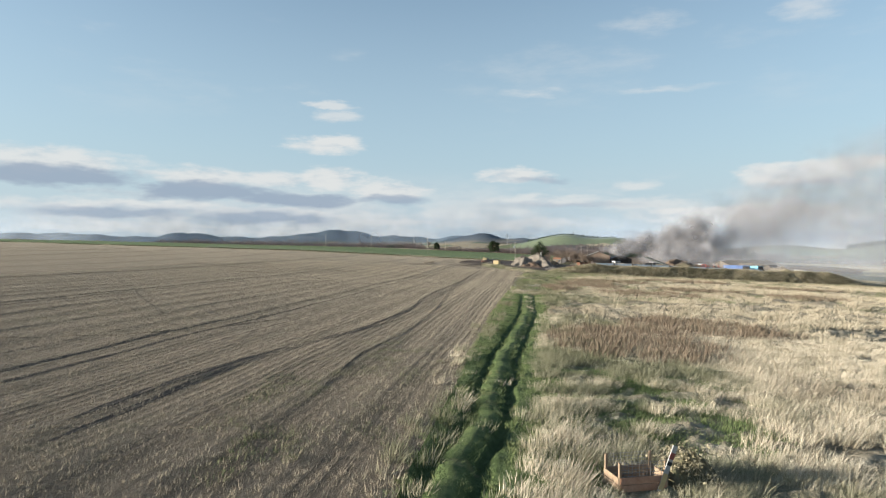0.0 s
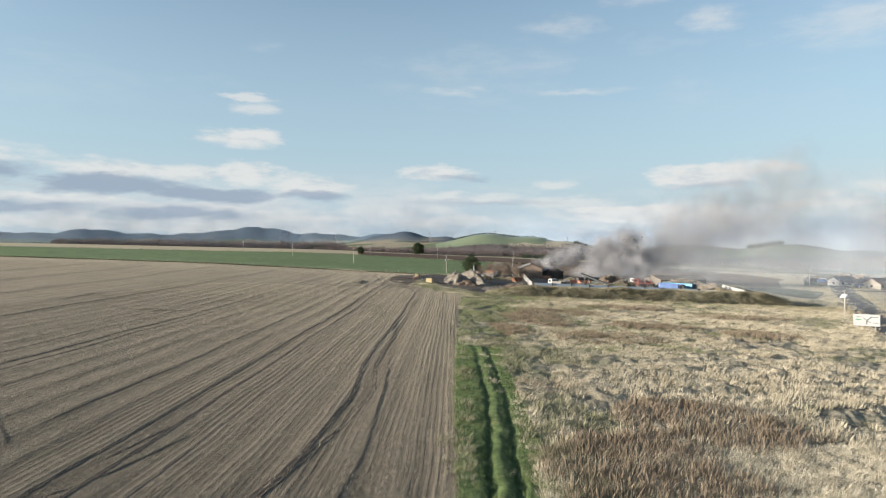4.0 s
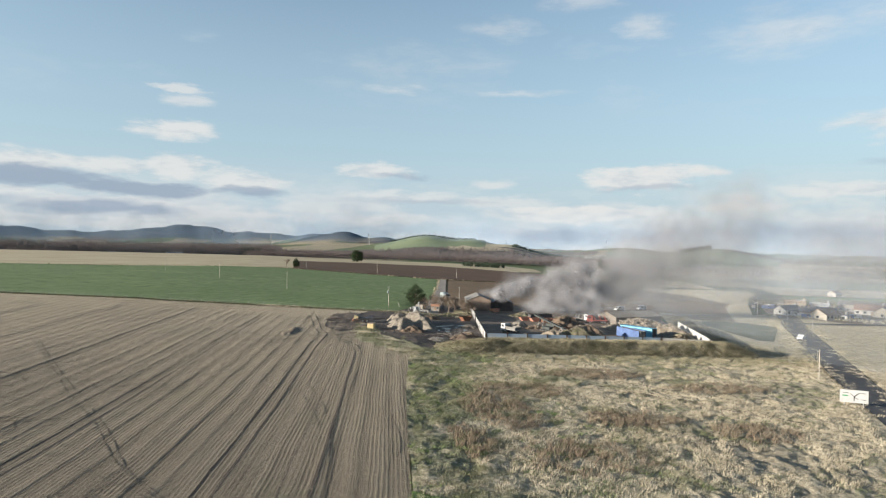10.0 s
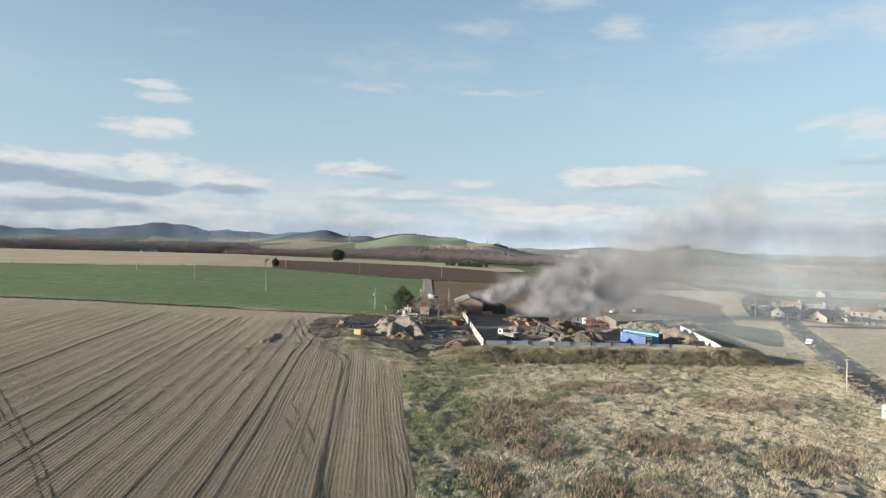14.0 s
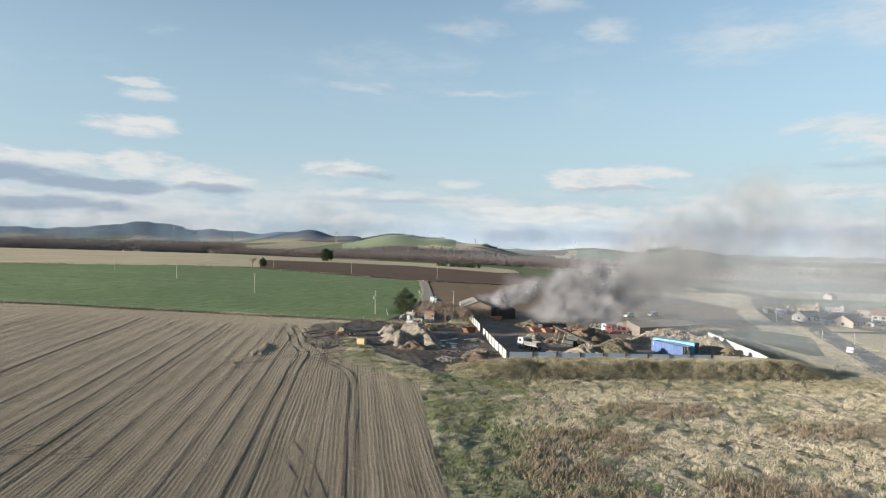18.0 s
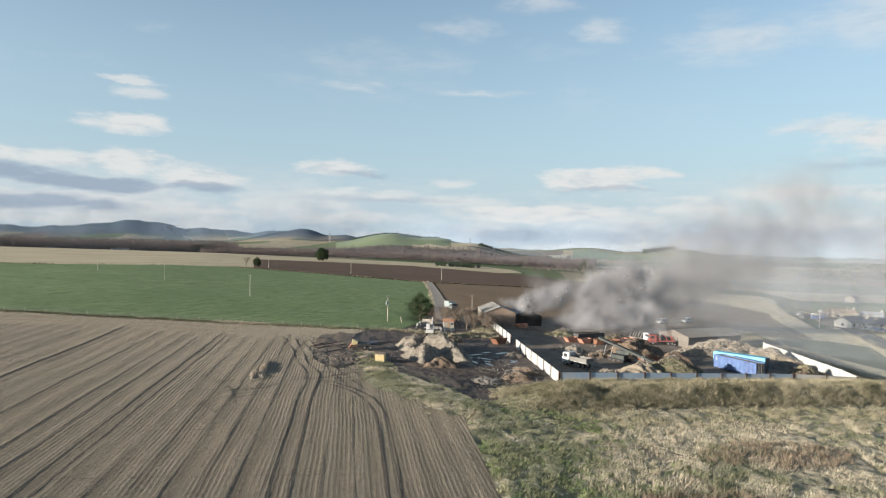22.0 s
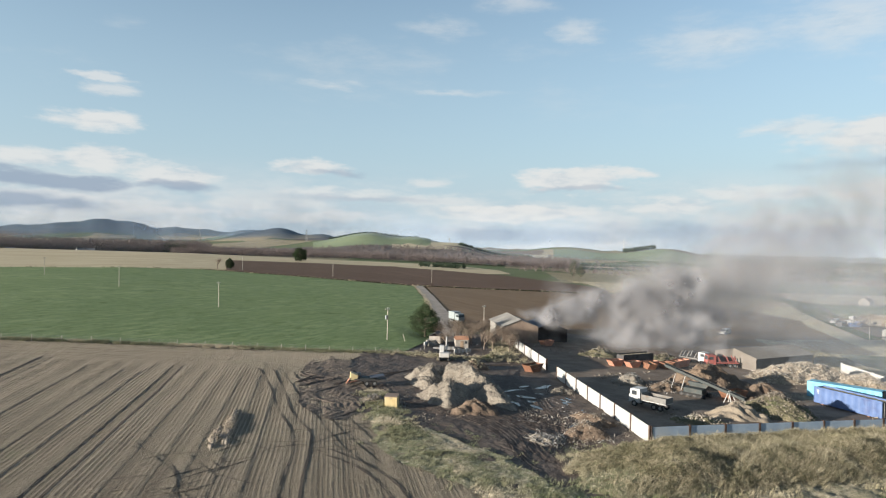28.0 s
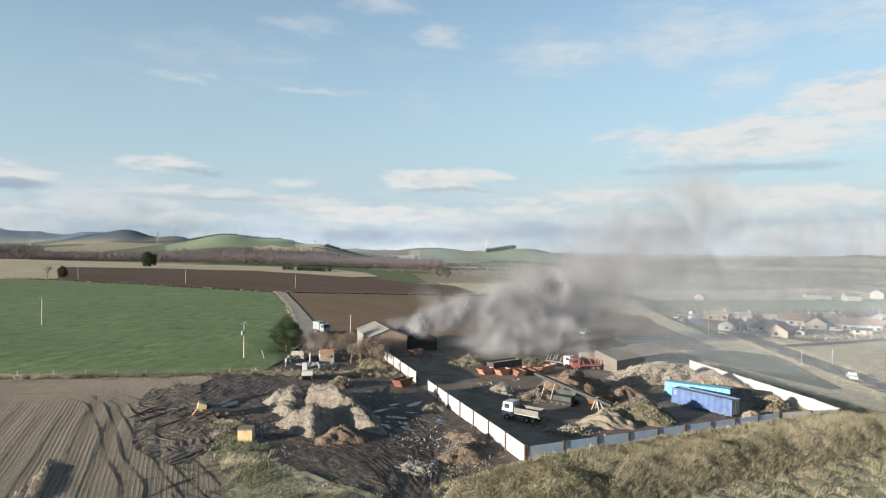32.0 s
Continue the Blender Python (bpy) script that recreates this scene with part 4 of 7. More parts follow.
fence_line("boundary_fence", (48.5, 200.2), (101.5, 199.6), 9, 2.2, MAT["shade_paint"], "white sheet-metal yard fence on top of the bank, coloured blue-grey for shade", MAT["fence_post"], first=False, ribs=False)
fence_line("concrete_fence", (101.8, 199.6), (116.8, 197.9), 2, 2.2, MAT["concrete"], "pale concrete panel fence with rusty posts", MAT["fence_post"], thick=0.15, ribs=False)
fence_line("yard_wall", (117.0, 198.1), (137.0, 245.0), 8, 2.3, MAT["concrete"], "long pale concrete yard wall", MAT["concrete"], thick=0.25, ribs=False)

# ---- sheds ----


def sheeting(width, length, n, amp=0.04, thick=0.05):
    """A corrugated sheet in x (width) by y (length), lying flat."""
    bm = bmesh.new()
    top, low = [], []
    for j in range(n + 1):
        y = length * j / n
        z = amp if j % 2 else 0.0
        top.append((bm.verts.new((0, y, z + thick)), bm.verts.new((width, y, z + thick))))
        low.append((bm.verts.new((0, y, z)), bm.verts.new((width, y, z))))
    for j in range(n):
        bm.faces.new((top[j][0], top[j][1], top[j + 1][1], top[j + 1][0]))
        bm.faces.new((low[j][0], low[j + 1][0], low[j + 1][1], low[j][1]))
        for e in (0, 1):
            bm.faces.new((top[j][e], low[j][e], low[j + 1][e], top[j + 1][e]))
    bm.faces.new((top[0][0], low[0][0], low[0][1], top[0][1]))
    bm.faces.new((top[n][0], top[n][1], low[n][1], low[n][0]))
    return bm


def shed(name, x, y, turn, width, depth, eave, peak, wall_mat, roof_mat, label, side_mat=None):
    """A gabled shed: front wall along local x from 0 to width at y = 0, running back along y."""
    ob = thing(name, x, y, turn, label, "shed")
    t = 0.18
    drop = -1.2
    part("front_wall", prism([(0, drop), (width, drop), (width, eave), (width / 2, peak), (0, eave)], "y", 0, t), wall_mat, ob)
    part("back_wall", prism([(0, drop), (width, drop), (width, eave), (width / 2, peak), (0, eave)], "y", depth - t, depth), wall_mat, ob)
    for xx in (t / 2, width - t / 2):
        part("side_wall", box((t, depth - 2 * t - 0.02, eave - drop), (xx, depth / 2, (eave + drop) / 2)), side_mat or wall_mat, ob)
    run, rise = width / 2, peak - eave
    slope = math.degrees(math.atan2(rise, run))
    L = math.hypot(run, rise) + 0.45
    for side in (0, 1):
        bm = sheeting(L, depth + 0.5, 30)
        m = pose(width / 2, -0.25, peak + 0.03, 0, 0, 0) @ (pose(0, 0, 0, 0, slope, 0) if side else pose(0, 0, 0, 0, -slope, 0) @ Matrix.Diagonal((-1, 1, 1, 1)))
        bmesh.ops.transform(bm, matrix=m, verts=bm.verts)
        part("roof_slope", bm, roof_mat, ob)
    part("ridge_cap", tube((width / 2, -0.25, peak + 0.08), (width / 2, depth + 0.25, peak + 0.08), 0.12, n=6), roof_mat, ob)
    return ob


shed("old_shed", 66.4, 289.2, -12, 10.0, 18.0, 4.1, 6.0, MAT["brown_sheet"], MAT["grey_sheet"], "old gabled shed with brown walls and grey sheet roof", side_mat=MAT["grey_sheet"])
# the front gable stands open; its added dark wall stands for shade inside
shed("burnt_shed", 77.6, 291.8, -12, 9.5, 14.0, 3.1, 5.2, MAT["dark"], MAT["slate_roof"], "burnt shed with dark sheet walls, its shaded open front closed, and a dark roof")
shed("long_shed", 111.0, 258.6, -84, 12.0, 20.0, 3.0, 4.4, MAT["shed_wall"], MAT["dull_roof"], "long low shed with tan roof beside the wood heap")

# ---- containers ----


def container(name, x, y, turn, L, W, H, mat, label, lift=0.0, open_top=True):
    """A corrugated steel box, long axis along local x."""
    ob = thing(name, x, y, turn, label, "container", "steel containers in the yard")
    for s in (-1, 1):
        bm = bmesh.new()
        n = int(L / 0.30)
        cols = []
        for j in range(n + 1):
            xx = -L / 2 + 0.12 + (L - 0.24) * j / n
            o = s * (W / 2 - (0.0 if (j // 2) % 2 else 0.05))
            cols.append([bm.verts.new((xx, o, lift + 0.2)), bm.verts.new((xx, o, lift + H - 0.1)), bm.verts.new((xx, o - s * 0.05, lift + H - 0.1)), bm.verts.new((xx, o - s * 0.05, lift + 0.2))])
        for p, q in zip(cols, cols[1:]):
            for m in range(4):
                bm.faces.new((p[m], q[m], q[(m + 1) % 4], p[(m + 1) % 4]))
        part("side_panel", bm, mat, ob)
    for s in (-1, 1):
        e = part("end_door" if s > 0 else "end_panel", box((0.08, W - 0.12, H - 0.3), (s * (L / 2 - 0.06), 0, lift + H / 2 + 0.05), bevel=0.02), MAT["dark"] if s > 0 else mat, ob)
        if s > 0:
            for yy in (-0.7, -0.25, 0.25, 0.7):
                part("locking_bar", tube((L / 2 + 0.01, yy, lift + 0.25), (L / 2 + 0.01, yy, lift + H - 0.15), 0.03, n=6), MAT["steel"], e)
    for xx in (-L / 2 + 0.07, L / 2 - 0.07):
        for yy in (-W / 2 + 0.06, W / 2 - 0.06):
            part("corner_post", box((0.15, 0.15, H), (xx, yy, lift + H / 2), bevel=0.02), mat, ob)
    for yy in (-W / 2 + 0.05, W / 2 - 0.05):
        part("top_rail", box((L - 0.3, 0.12, 0.14), (0, yy, lift + H - 0.06), bevel=0.02), mat, ob)
        part("bottom_rail", box((L - 0.3, 0.12, 0.2), (0, yy, lift + 0.1), bevel=0.02), mat, ob)
    part("floor", box((L - 0.3, W - 0.24, 0.12), (0, 0, lift + 0.14)), MAT["rust"], ob)
    if open_top:
        bm = bmesh.new()
        bmesh.ops.create_grid(bm, x_segments=24, y_segments=5, size=0.5)
        for v in bm.verts:
            v.co = Vector((v.co.x * (L - 0.4), v.co.y * (W - 0.3), lift + H - 0.25 + 0.15 * math.sin(v.co.x * 40) * math.cos(v.co.y * 4)))
        part("load_cover", bm, MAT["rope"], ob, "sagging brown mesh cover", True)
    else:
        bm = sheeting(W - 0.2, L - 0.3, 40, 0.02, 0.04)
        bmesh.ops.transform(bm, matrix=pose(L / 2 - 0.15, -W / 2 + 0.1, lift + H - 0.03, 0, 0, 90), verts=bm.verts)
        part("roof", bm, mat, ob)
    return ob


c = container("container", 99.0, 212.3, -86, 12.2, 2.5, 2.9, MAT["blue"], "dark blue corrugated open-top container with mesh cover", 0.25)
for xx in (-4.5, 3.8):
    part("skid", box((0.3, 2.3, 0.3), (xx, 0, 0.1)), MAT["rust"], c)
for i in range(3):
    part("sign_bar", box((0.5 - 0.1 * i, 0.02, 0.14), (-5.3, -1.27, 2.6 - 0.28 * i)), MAT["white_paint"], c, "white bars of faded lettering")
container("container", 104.9, 218.2, -66, 12.2, 2.5, 2.9, MAT["cyan"], "light blue corrugated steel container with a closed roof", 0.25, open_top=False)

# ---- vehicles and plant ----


def lorry(x, y, turn, label, cab_mat, body_mat, L=7.6, body="tipper", group=""):
    """A rigid lorry that faces local +x."""
    ob = thing("lorry", x, y, turn, label, "lorry", group)
    part("chassis", box((L - 0.4, 0.9, 0.25), (-0.1, 0, 0.85), bevel=0.03), MAT["dark"], ob)
    cab = part("cab", prism([(L / 2 - 2.0, 0.7), (L / 2, 0.7), (L / 2, 1.7), (L / 2 - 0.25, 2.9), (L / 2 - 2.0, 2.95)], "y", -1.15, 1.15), cab_mat, ob)
    part("windscreen", box((0.04, 1.9, 0.85), (L / 2 - 0.10, 0, 2.25), (0, -11.8, 0)), MAT["window"], cab)
    for s in (-1, 1):
        part("side_window", box((0.9, 0.03, 0.7), (L / 2 - 0.95, s * 1.155, 2.25)), MAT["window"], cab)
        part("mirror", box((0.08, 0.2, 0.4), (L / 2 - 0.1, s * 1.32, 2.2), bevel=0.02), MAT["black"], cab)
    part("bumper", box((0.15, 2.3, 0.3), (L / 2 + 0.05, 0, 0.65), bevel=0.03), MAT["steel"], ob)
    back, front = -L / 2, L / 2 - 2.25
    mid, run = (back + front) / 2, front - back
    if body == "tipper":
        part("body_floor", box((run, 2.4, 0.12), (mid, 0, 1.25)), MAT["steel"], ob)
        for s in (-1, 1):
            part("side_board", box((run, 0.08, 0.9), (mid, s * 1.2, 1.75), bevel=0.02), body_mat, ob)
        part("head_board", box((0.08, 2.3, 1.15), (front - 0.05, 0, 1.85), bevel=0.02), body_mat, ob)
        part("tail_board", box((0.08, 2.3, 0.9), (back + 0.05, 0, 1.75), bevel=0.02), body_mat, ob)
        bm = bmesh.new()
        bmesh.ops.create_grid(bm, x_segments=14, y_segments=6, size=0.5)
        for v in bm.verts:
            v.co = Vector((mid + v.co.x * (run - 0.25), v.co.y * 2.25, 1.55 + 0.12 * math.sin(v.co.x * 17) * math.cos(v.co.y * 9)))
        part("load", bm, MAT["heap_sand"], ob, "thin load of sandy soil", True)
    elif body == "box":
        part("box_body", box((run, 2.4, 2.4), (mid, 0, 2.2), bevel=0.05), body_mat, ob)
    else:
        part("deck", box((run, 2.3, 0.25), (mid, 0, 1.15), bevel=0.03), body_mat, ob)
        for xx in (back + 0.8, mid, front - 0.6):
            part("arm", box((0.22, 0.25, 1.7), (xx, 0.8, 1.9), (0, 25, 0)), body_mat, ob)
            part("arm", box((0.22, 0.25, 1.7), (xx, -0.8, 1.9), (0, 25, 0)), body_mat, ob)
    for xx in (L / 2 - 1.0, back + 1.0, back + 2.1):
        for s in (-1, 1):
            wheel(ob, xx, s * 1.02, 0.5, 0.3)
    return ob


lorry(61.4, 217.8, 114, "white tipper lorry with an open grey body and sandy load", MAT["white_paint"], MAT["body_steel"], 6.6)
lorry(104.6, 258.6, -70, "white lorry standing in the smoke behind the skips", MAT["white_paint"], MAT["body_steel"], 7.5, "deck")
lorry(107.6, 252.6, 160, "red skip lorry with lifting arms beside the wide shed", MAT["red"], MAT["red"], 7.5, "deck")
lorry(64.0, 320.0, -75, "pale grey box lorry parked at the end of the lane", MAT["ceramic"], MAT["ceramic"], 5.6, "box")


def van(x, y, turn, label, mat, category="van"):
    ob = thing(category.replace(" ", "_"), x, y, turn, label, category)
    pickup = category == "pickup"
    top = [(-2.5, 0.45), (2.5, 0.45), (2.55, 1.0), (1.6, 1.25), (0.95, 2.0 if not pickup else 1.8), (-0.6 if pickup else -2.45, 2.05 if not pickup else 1.8), (-0.75 if pickup else -2.5, 1.2), (-2.5, 1.15)]
    body = part("body", prism(top, "y", -0.95, 0.95), mat, ob)
    part("windscreen", box((0.05, 1.6, 0.8), (1.33, 0, 1.62), (0, -41, 0)), MAT["window"], body)
    for s in (-1, 1):
        part("side_window", box((1.0, 0.03, 0.5), (0.4, s * 0.955, 1.6)), MAT["window"], body)
    for xx in (-1.6, 1.65):
        for s in (-1, 1):
            wheel(ob, xx, s * 0.85, 0.36, 0.22)
    return ob


van(143.5, 302.5, 200, "white van beyond the long shed", MAT["white_paint"])
van(155.5, 303.5, 200, "white van beyond the long shed", MAT["white_paint"])
van(171.0, 222.6, 36, "white pickup driving along the country road", MAT["white_paint"], "pickup")


def skip(x, y, turn, label, mat, s=1.0):
    """An open steel skip with sloping ends and lifting lugs."""
    ob = thing("skip", x, y, turn, label, "skip", "waste skips in the yard")
    a, b, w, h, t = 1.05 * s, 1.95 * s, 0.9 * s, 1.35 * s, 0.06
    part("base", box((2 * a, 2 * w, t), (0, 0, t / 2 + 0.03)), mat, ob)
    for e in (-1, 1):
        part("end_plate", prism([(e * a, 0.05), (e * b, h), (e * (b - t), h), (e * (a - t), 0.05)], "y", -w, w), mat, ob)
        part("side_plate", prism([(-a, 0.05), (a, 0.05), (b, h), (-b, h)], "y", e * w - t / 2, e * w + t / 2), mat, ob)
        part("top_rail", box((2 * b, 0.1, 0.1), (0, e * w, h)), mat, ob)
        for xx in (-0.6, 0.6):
            part("lug", tube((xx * s, e * w, h * 0.6), (xx * s, e * (w + 0.16), h * 0.6), 0.05, n=6), MAT["steel"], ob)
    bm = bmesh.new()
    bmesh.ops.create_grid(bm, x_segments=8, y_segments=5, size=0.5)
    for v in bm.verts:
        v.co = Vector((v.co.x * 2 * b * 0.9, v.co.y * 2 * w * 0.95, h * 0.8 + 0.15 * math.sin(v.co.x * 19 + x) * math.cos(v.co.y * 13)))
    part("contents", bm, MAT["heap_dark"], ob, "dark mixed rubbish", True)
    return ob


for i, (x, y, t) in enumerate(((79.2, 254.4, 8), (82.6, 252.6, 12), (85.6, 250.6, 80), (87.6, 252.9, 10), (90.2, 250.8, 84), (94.2, 252.4, 20), (96.9, 253.6, 22))):
    skip(x, y, t, "orange steel skip in the row before the smoke" if i not in (2, 4) else "rusty orange skip set endways in the row", MAT["orange"] if i not in (2, 4) else MAT["rust"], 1.0 if i < 5 else 1.15)
skip(76.7, 283.0, 20, "orange skip beside the burnt shed", MAT["orange"], 1.05)
skip(55.0, 248.0, 25, "rusty skip of brushwood beside the fence gap", MAT["rust"], 1.15)
c = container("container", 86.5, 257.2, 6, 9.0, 2.4, 2.3, MAT["dark"], "scorched dark container behind the orange skips", 0.1)
skip(82.0, 221.7, 2, "rusty brown hopper box beside the soil heap", MAT["rust"], 1.25)


def screener():
    ob = thing("screening_machine", 79.0, 219.0, 112, "dark green waste screener with a long raised conveyor", "machine")
    conveyor = part("conveyor", box((15.5, 0.35, 0.5), (5.0, 0, 2.9), (0, -13.5, 0), 0.04), MAT["green_machine"], ob)
    part("belt", box((15.3, 0.9, 0.08), (5.0, 0, 3.22), (0, -13.5, 0)), MAT["tyre"], conveyor)
    for s in (-1, 1):
        part("side_rail", box((15.5, 0.08, 0.3), (5.0, s * 0.5, 3.15), (0, -13.5, 0)), MAT["green_machine"], conveyor)
    for s in (-1, 1):
        part("leg", tube((-0.6, s * 1.0, -0.1), (0.2, s * 0.3, 2.2), 0.09, n=8), MAT["concrete"], ob, "pale steel leg")
        part("leg", tube((0.9, s * 1.0, -0.1), (0.25, s * 0.3, 2.2), 0.09, n=8), MAT["concrete"], ob, "pale steel leg")
    body = part("engine_box", box((3.6, 1.8, 1.1), (6.5, 0.2, 1.1), bevel=0.08), MAT["green_machine"], ob)
    part("hopper", prism([(5.0, 1.6), (8.0, 1.6), (8.6, 2.4), (4.4, 2.4)], "y", -1.5, -0.9), MAT["green_machine"], body)
    for s in (-1, 1):
        t = part("track", box((5.0, 0.5, 0.8), (6.5, s * 1.2, 0.4), bevel=0.2), MAT["tyre"], ob)
        for xx in (4.6, 5.9, 7.2, 8.4):
            part("roller", tube((xx, s * 1.47, 0.4), (xx, s * 1.5, 0.4), 0.25, n=10), MAT["dark"], t)
    for xx in (9.5, 11.5):
        part("brace", tube((xx, 0, 0.0), (xx - 1.0, 0, 3.5), 0.07, n=6), MAT["steel"], ob)


screener()


def digger(x, y, turn):
    ob = thing("excavator", x, y, turn, "white and orange tracked excavator with a raised arm", "excavator")
    for s in (-1, 1):
        t = part("track", box((3.2, 0.5, 0.7), (0, s * 0.95, 0.35), bevel=0.2), MAT["tyre"], ob)
        for xx in (-1.1, 0, 1.1):
            part("roller", tube((xx, s * 1.2, 0.35), (xx, s * 1.23, 0.35), 0.22, n=10), MAT["steel"], t)
    up = part("house", box((2.8, 2.2, 0.9), (-0.2, 0, 1.25), bevel=0.1), MAT["concrete"], ob, "pale grey engine housing")
    cab = part("cab", box((1.4, 1.0, 1.6), (0.5, 0.55, 2.3), bevel=0.12), MAT["white_paint"], ob, "white cab with dark windows")
    part("window", box((0.04, 0.8, 0.9), (1.21, 0.55, 2.5)), MAT["window"], cab)
    part("window", box((1.0, 0.04, 0.8), (0.5, 1.07, 2.5)), MAT["window"], cab)
    part("window", box((1.0, 0.04, 0.8), (0.5, 0.03, 2.5)), MAT["window"], cab)
    boom = part("boom", box((3.6, 0.3, 0.45), (2.0, -0.35, 3.0), (0, -52, 0), 0.05), MAT["concrete"], ob)
    part("ram", tube((0.9, -0.35, 1.6), (2.1, -0.35, 2.9), 0.08, n=8), MAT["steel"], boom)
    stick = part("stick", box((2.6, 0.24, 0.32), (3.7, -0.35, 3.4), (0, 62, 0), 0.05), MAT["concrete"], ob)
    part("bucket", prism([(3.9, 1.6), (4.6, 1.9), (4.9, 2.5), (4.2, 2.6), (4.3, 2.2)], "y", -0.75, 0.05), MAT["steel"], stick)


digger(39.4, 259.0, 70)


def old_machine():
    ob = thing("scrap_trailer", 18.0, 237.6, -8, "derelict flat trailer with a yellow hopper and orange drawbar", "trailer")
    part("deck", box((5.6, 2.1, 0.25), (0.6, 0, 1.0), (0, 3, 0), 0.04), MAT["dark"], ob)
    part("deck_board", box((2.4, 1.9, 0.12), (1.8, 0.1, 1.5), (0, -6, 3)), MAT["slate_roof"], ob)
    part("deck_board", box((2.6, 1.7, 0.12), (0.2, -0.1, 1.3), (4, 4, -4)), MAT["green_machine"], ob)
    part("hopper", prism([(-2.9, 1.1), (-1.7, 1.0), (-1.5, 1.8), (-2.7, 2.3)], "y", -0.9, 0.9), MAT["yellow"], ob, "yellow steel hopper")
    part("drawbar", tube((-3.5, -0.6, 0.5), (-1.0, 0, 0.9), 0.12, n=6), MAT["orange"], ob, "orange drawbar")
    part("drawbar", tube((-3.5, -0.6, 0.5), (-2.9, -0.9, 1.4), 0.12, n=6), MAT["orange"], ob, "orange arm")
    for xx in (0.0, 1.3):
        for s in (-1, 1):
            wheel(ob, xx, s * 0.95, 0.45, 0.25)
    part("rubble_bag", box((0.8, 0.7, 0.7), (-1.3, 1.0, 1.7), (5, 8, 20), 0.18), MAT["plastics"], ob)


old_machine()


def yellow_box():
    ob = thing("storage_box", 19.2, 224.2, -22, "pale yellow site storage box with a grey lid", "box")
    b = part("body", box((1.9, 2.2, 1.6), (0, 0, 0.8), bevel=0.04), MAT["yellow"], ob)
    part("lid", box((2.0, 2.3, 0.12), (0, 0, 1.66), bevel=0.03), MAT["brown_sheet"], ob, "brown flat lid")
    part("hasp", box((0.3, 0.04, 0.12), (0, -1.12, 1.45)), MAT["steel"], b)
    for xx in (-0.7, 0.7):
        part("runner", box((0.15, 2.1, 0.14), (xx, 0, -0.02)), MAT["wood"], ob)


yellow_box()
heap("rubbish_heap", 17.0, 227.6, 2.6, 1.6, 0.7, 10, MAT["heap_sand"], "scattered boards and white rubbish on straw grass", seed=3, pieces=(MAT["plastics"], 120, 0.28))

# ---- heaps ----
MAT["ridge_soil"] = plain("straw_and_soil_ridge", (0.19, 0.155, 0.12), (0.30, 0.25, 0.195), 0.9, 0.95, bump=1.0, bscale=4, bdist=0.15)
heap("rubble_heap", 35.2, 234.5, 5.2, 13.0, 4.6, 17, MAT["heap_grey"], "long grey heap of crushed rubble in the mud", seed=1, pieces=(MAT["rubble"], 1500, 0.16), n=96, lumpy=0.6)
heap("rubble_heap", 30.2, 239.0, 5.0, 6.0, 3.4, 0, MAT["heap_grey"], "grey heap of broken concrete joined to a longer one", seed=8, pieces=(MAT["rubble"], 700, 0.18), lumpy=0.5)
heap("rubble_heap", 29.6, 227.6, 5.2, 4.6, 3.2, 20, MAT["heap_grey"], "sandy grey heap of rubble before the long one", seed=2, pieces=(MAT["rubble"], 700, 0.15), lumpy=0.4)
heap("soil_heap", 31.4, 220.4, 4.2, 3.2, 1.9, 0, MAT["heap_soil"], "low brown soil heap at the foot of the rubble", seed=4, lumpy=0.4, pieces=(MAT["litter"], 120, 0.14))
heap("soil_heap", 43.5, 251.5, 4.0, 3.0, 1.7, 30, MAT["heap_soil"], "dark earth heap beside the excavator", seed=5, pieces=(MAT["scrub"], 120, 0.3))
heap("soil_heap", 42.6, 207.0, 4.5, 3.2, 1.6, 30, MAT["heap_soil"], "brown spoil heap below the fence corner", seed=6, pieces=(MAT["rubble"], 200, 0.2))
heap("soil_heap", 46.5, 211.5, 2.2, 4.5, 1.1, 10, MAT["heap_soil"], "low spoil heap along the white fence", seed=16, pieces=(MAT["rubble"], 150, 0.18))
heap("rubble_heap", 36.2, 206.0, 3.6, 2.2, 0.6, -15, MAT["heap_grey"], "scattered pipes and grey rubble at the field edge", seed=7, pieces=(MAT["plastics"], 260, 0.25))
heap("rubble_heap", 51.2, 229.0, 2.4, 1.6, 0.9, 0, MAT["heap_grey"], "small heap of stones against the fence", seed=17, pieces=(MAT["rubble"], 160, 0.25))
heap("soil_heap", 86.5, 233.2, 9.0, 6.4, 4.6, 0, MAT["heap_soil"], "tall brown soil heap inside the yard", seed=9, pieces=(MAT["litter"], 250, 0.2), lumpy=0.6)
heap("soil_heap", 89.5, 222.6, 5.2, 4.2, 2.9, 0, MAT["heap_soil"], "pointed brown soil heap beside the hopper", seed=10, pieces=(MAT["litter"], 160, 0.14), lumpy=0.5)
heap("sand_heap", 73.0, 211.2, 5.6, 4.4, 2.5, 0, MAT["heap_sand"], "pale sandy heap behind the bank fence", seed=11, pieces=(MAT["rubble"], 260, 0.14), lumpy=0.5)
heap("green_waste_heap", 81.5, 211.8, 8.0, 5.2, 3.5, -8, MAT["heap_dark"], "heap of brushwood and green waste", seed=12, pieces=(MAT["litter"], 900, 0.28))
heap("rubble_heap", 70.6, 236.2, 3.6, 2.6, 2.0, 0, MAT["heap_grey"], "pale rubble heap beside the screener", seed=13, pieces=(MAT["plastics"], 300, 0.22))
heap("soil_heap", 75.0, 231.0, 4.4, 3.0, 1.5, 20, MAT["heap_soil"], "brown sorted waste under the conveyor", seed=18, pieces=(MAT["litter"], 260, 0.22))
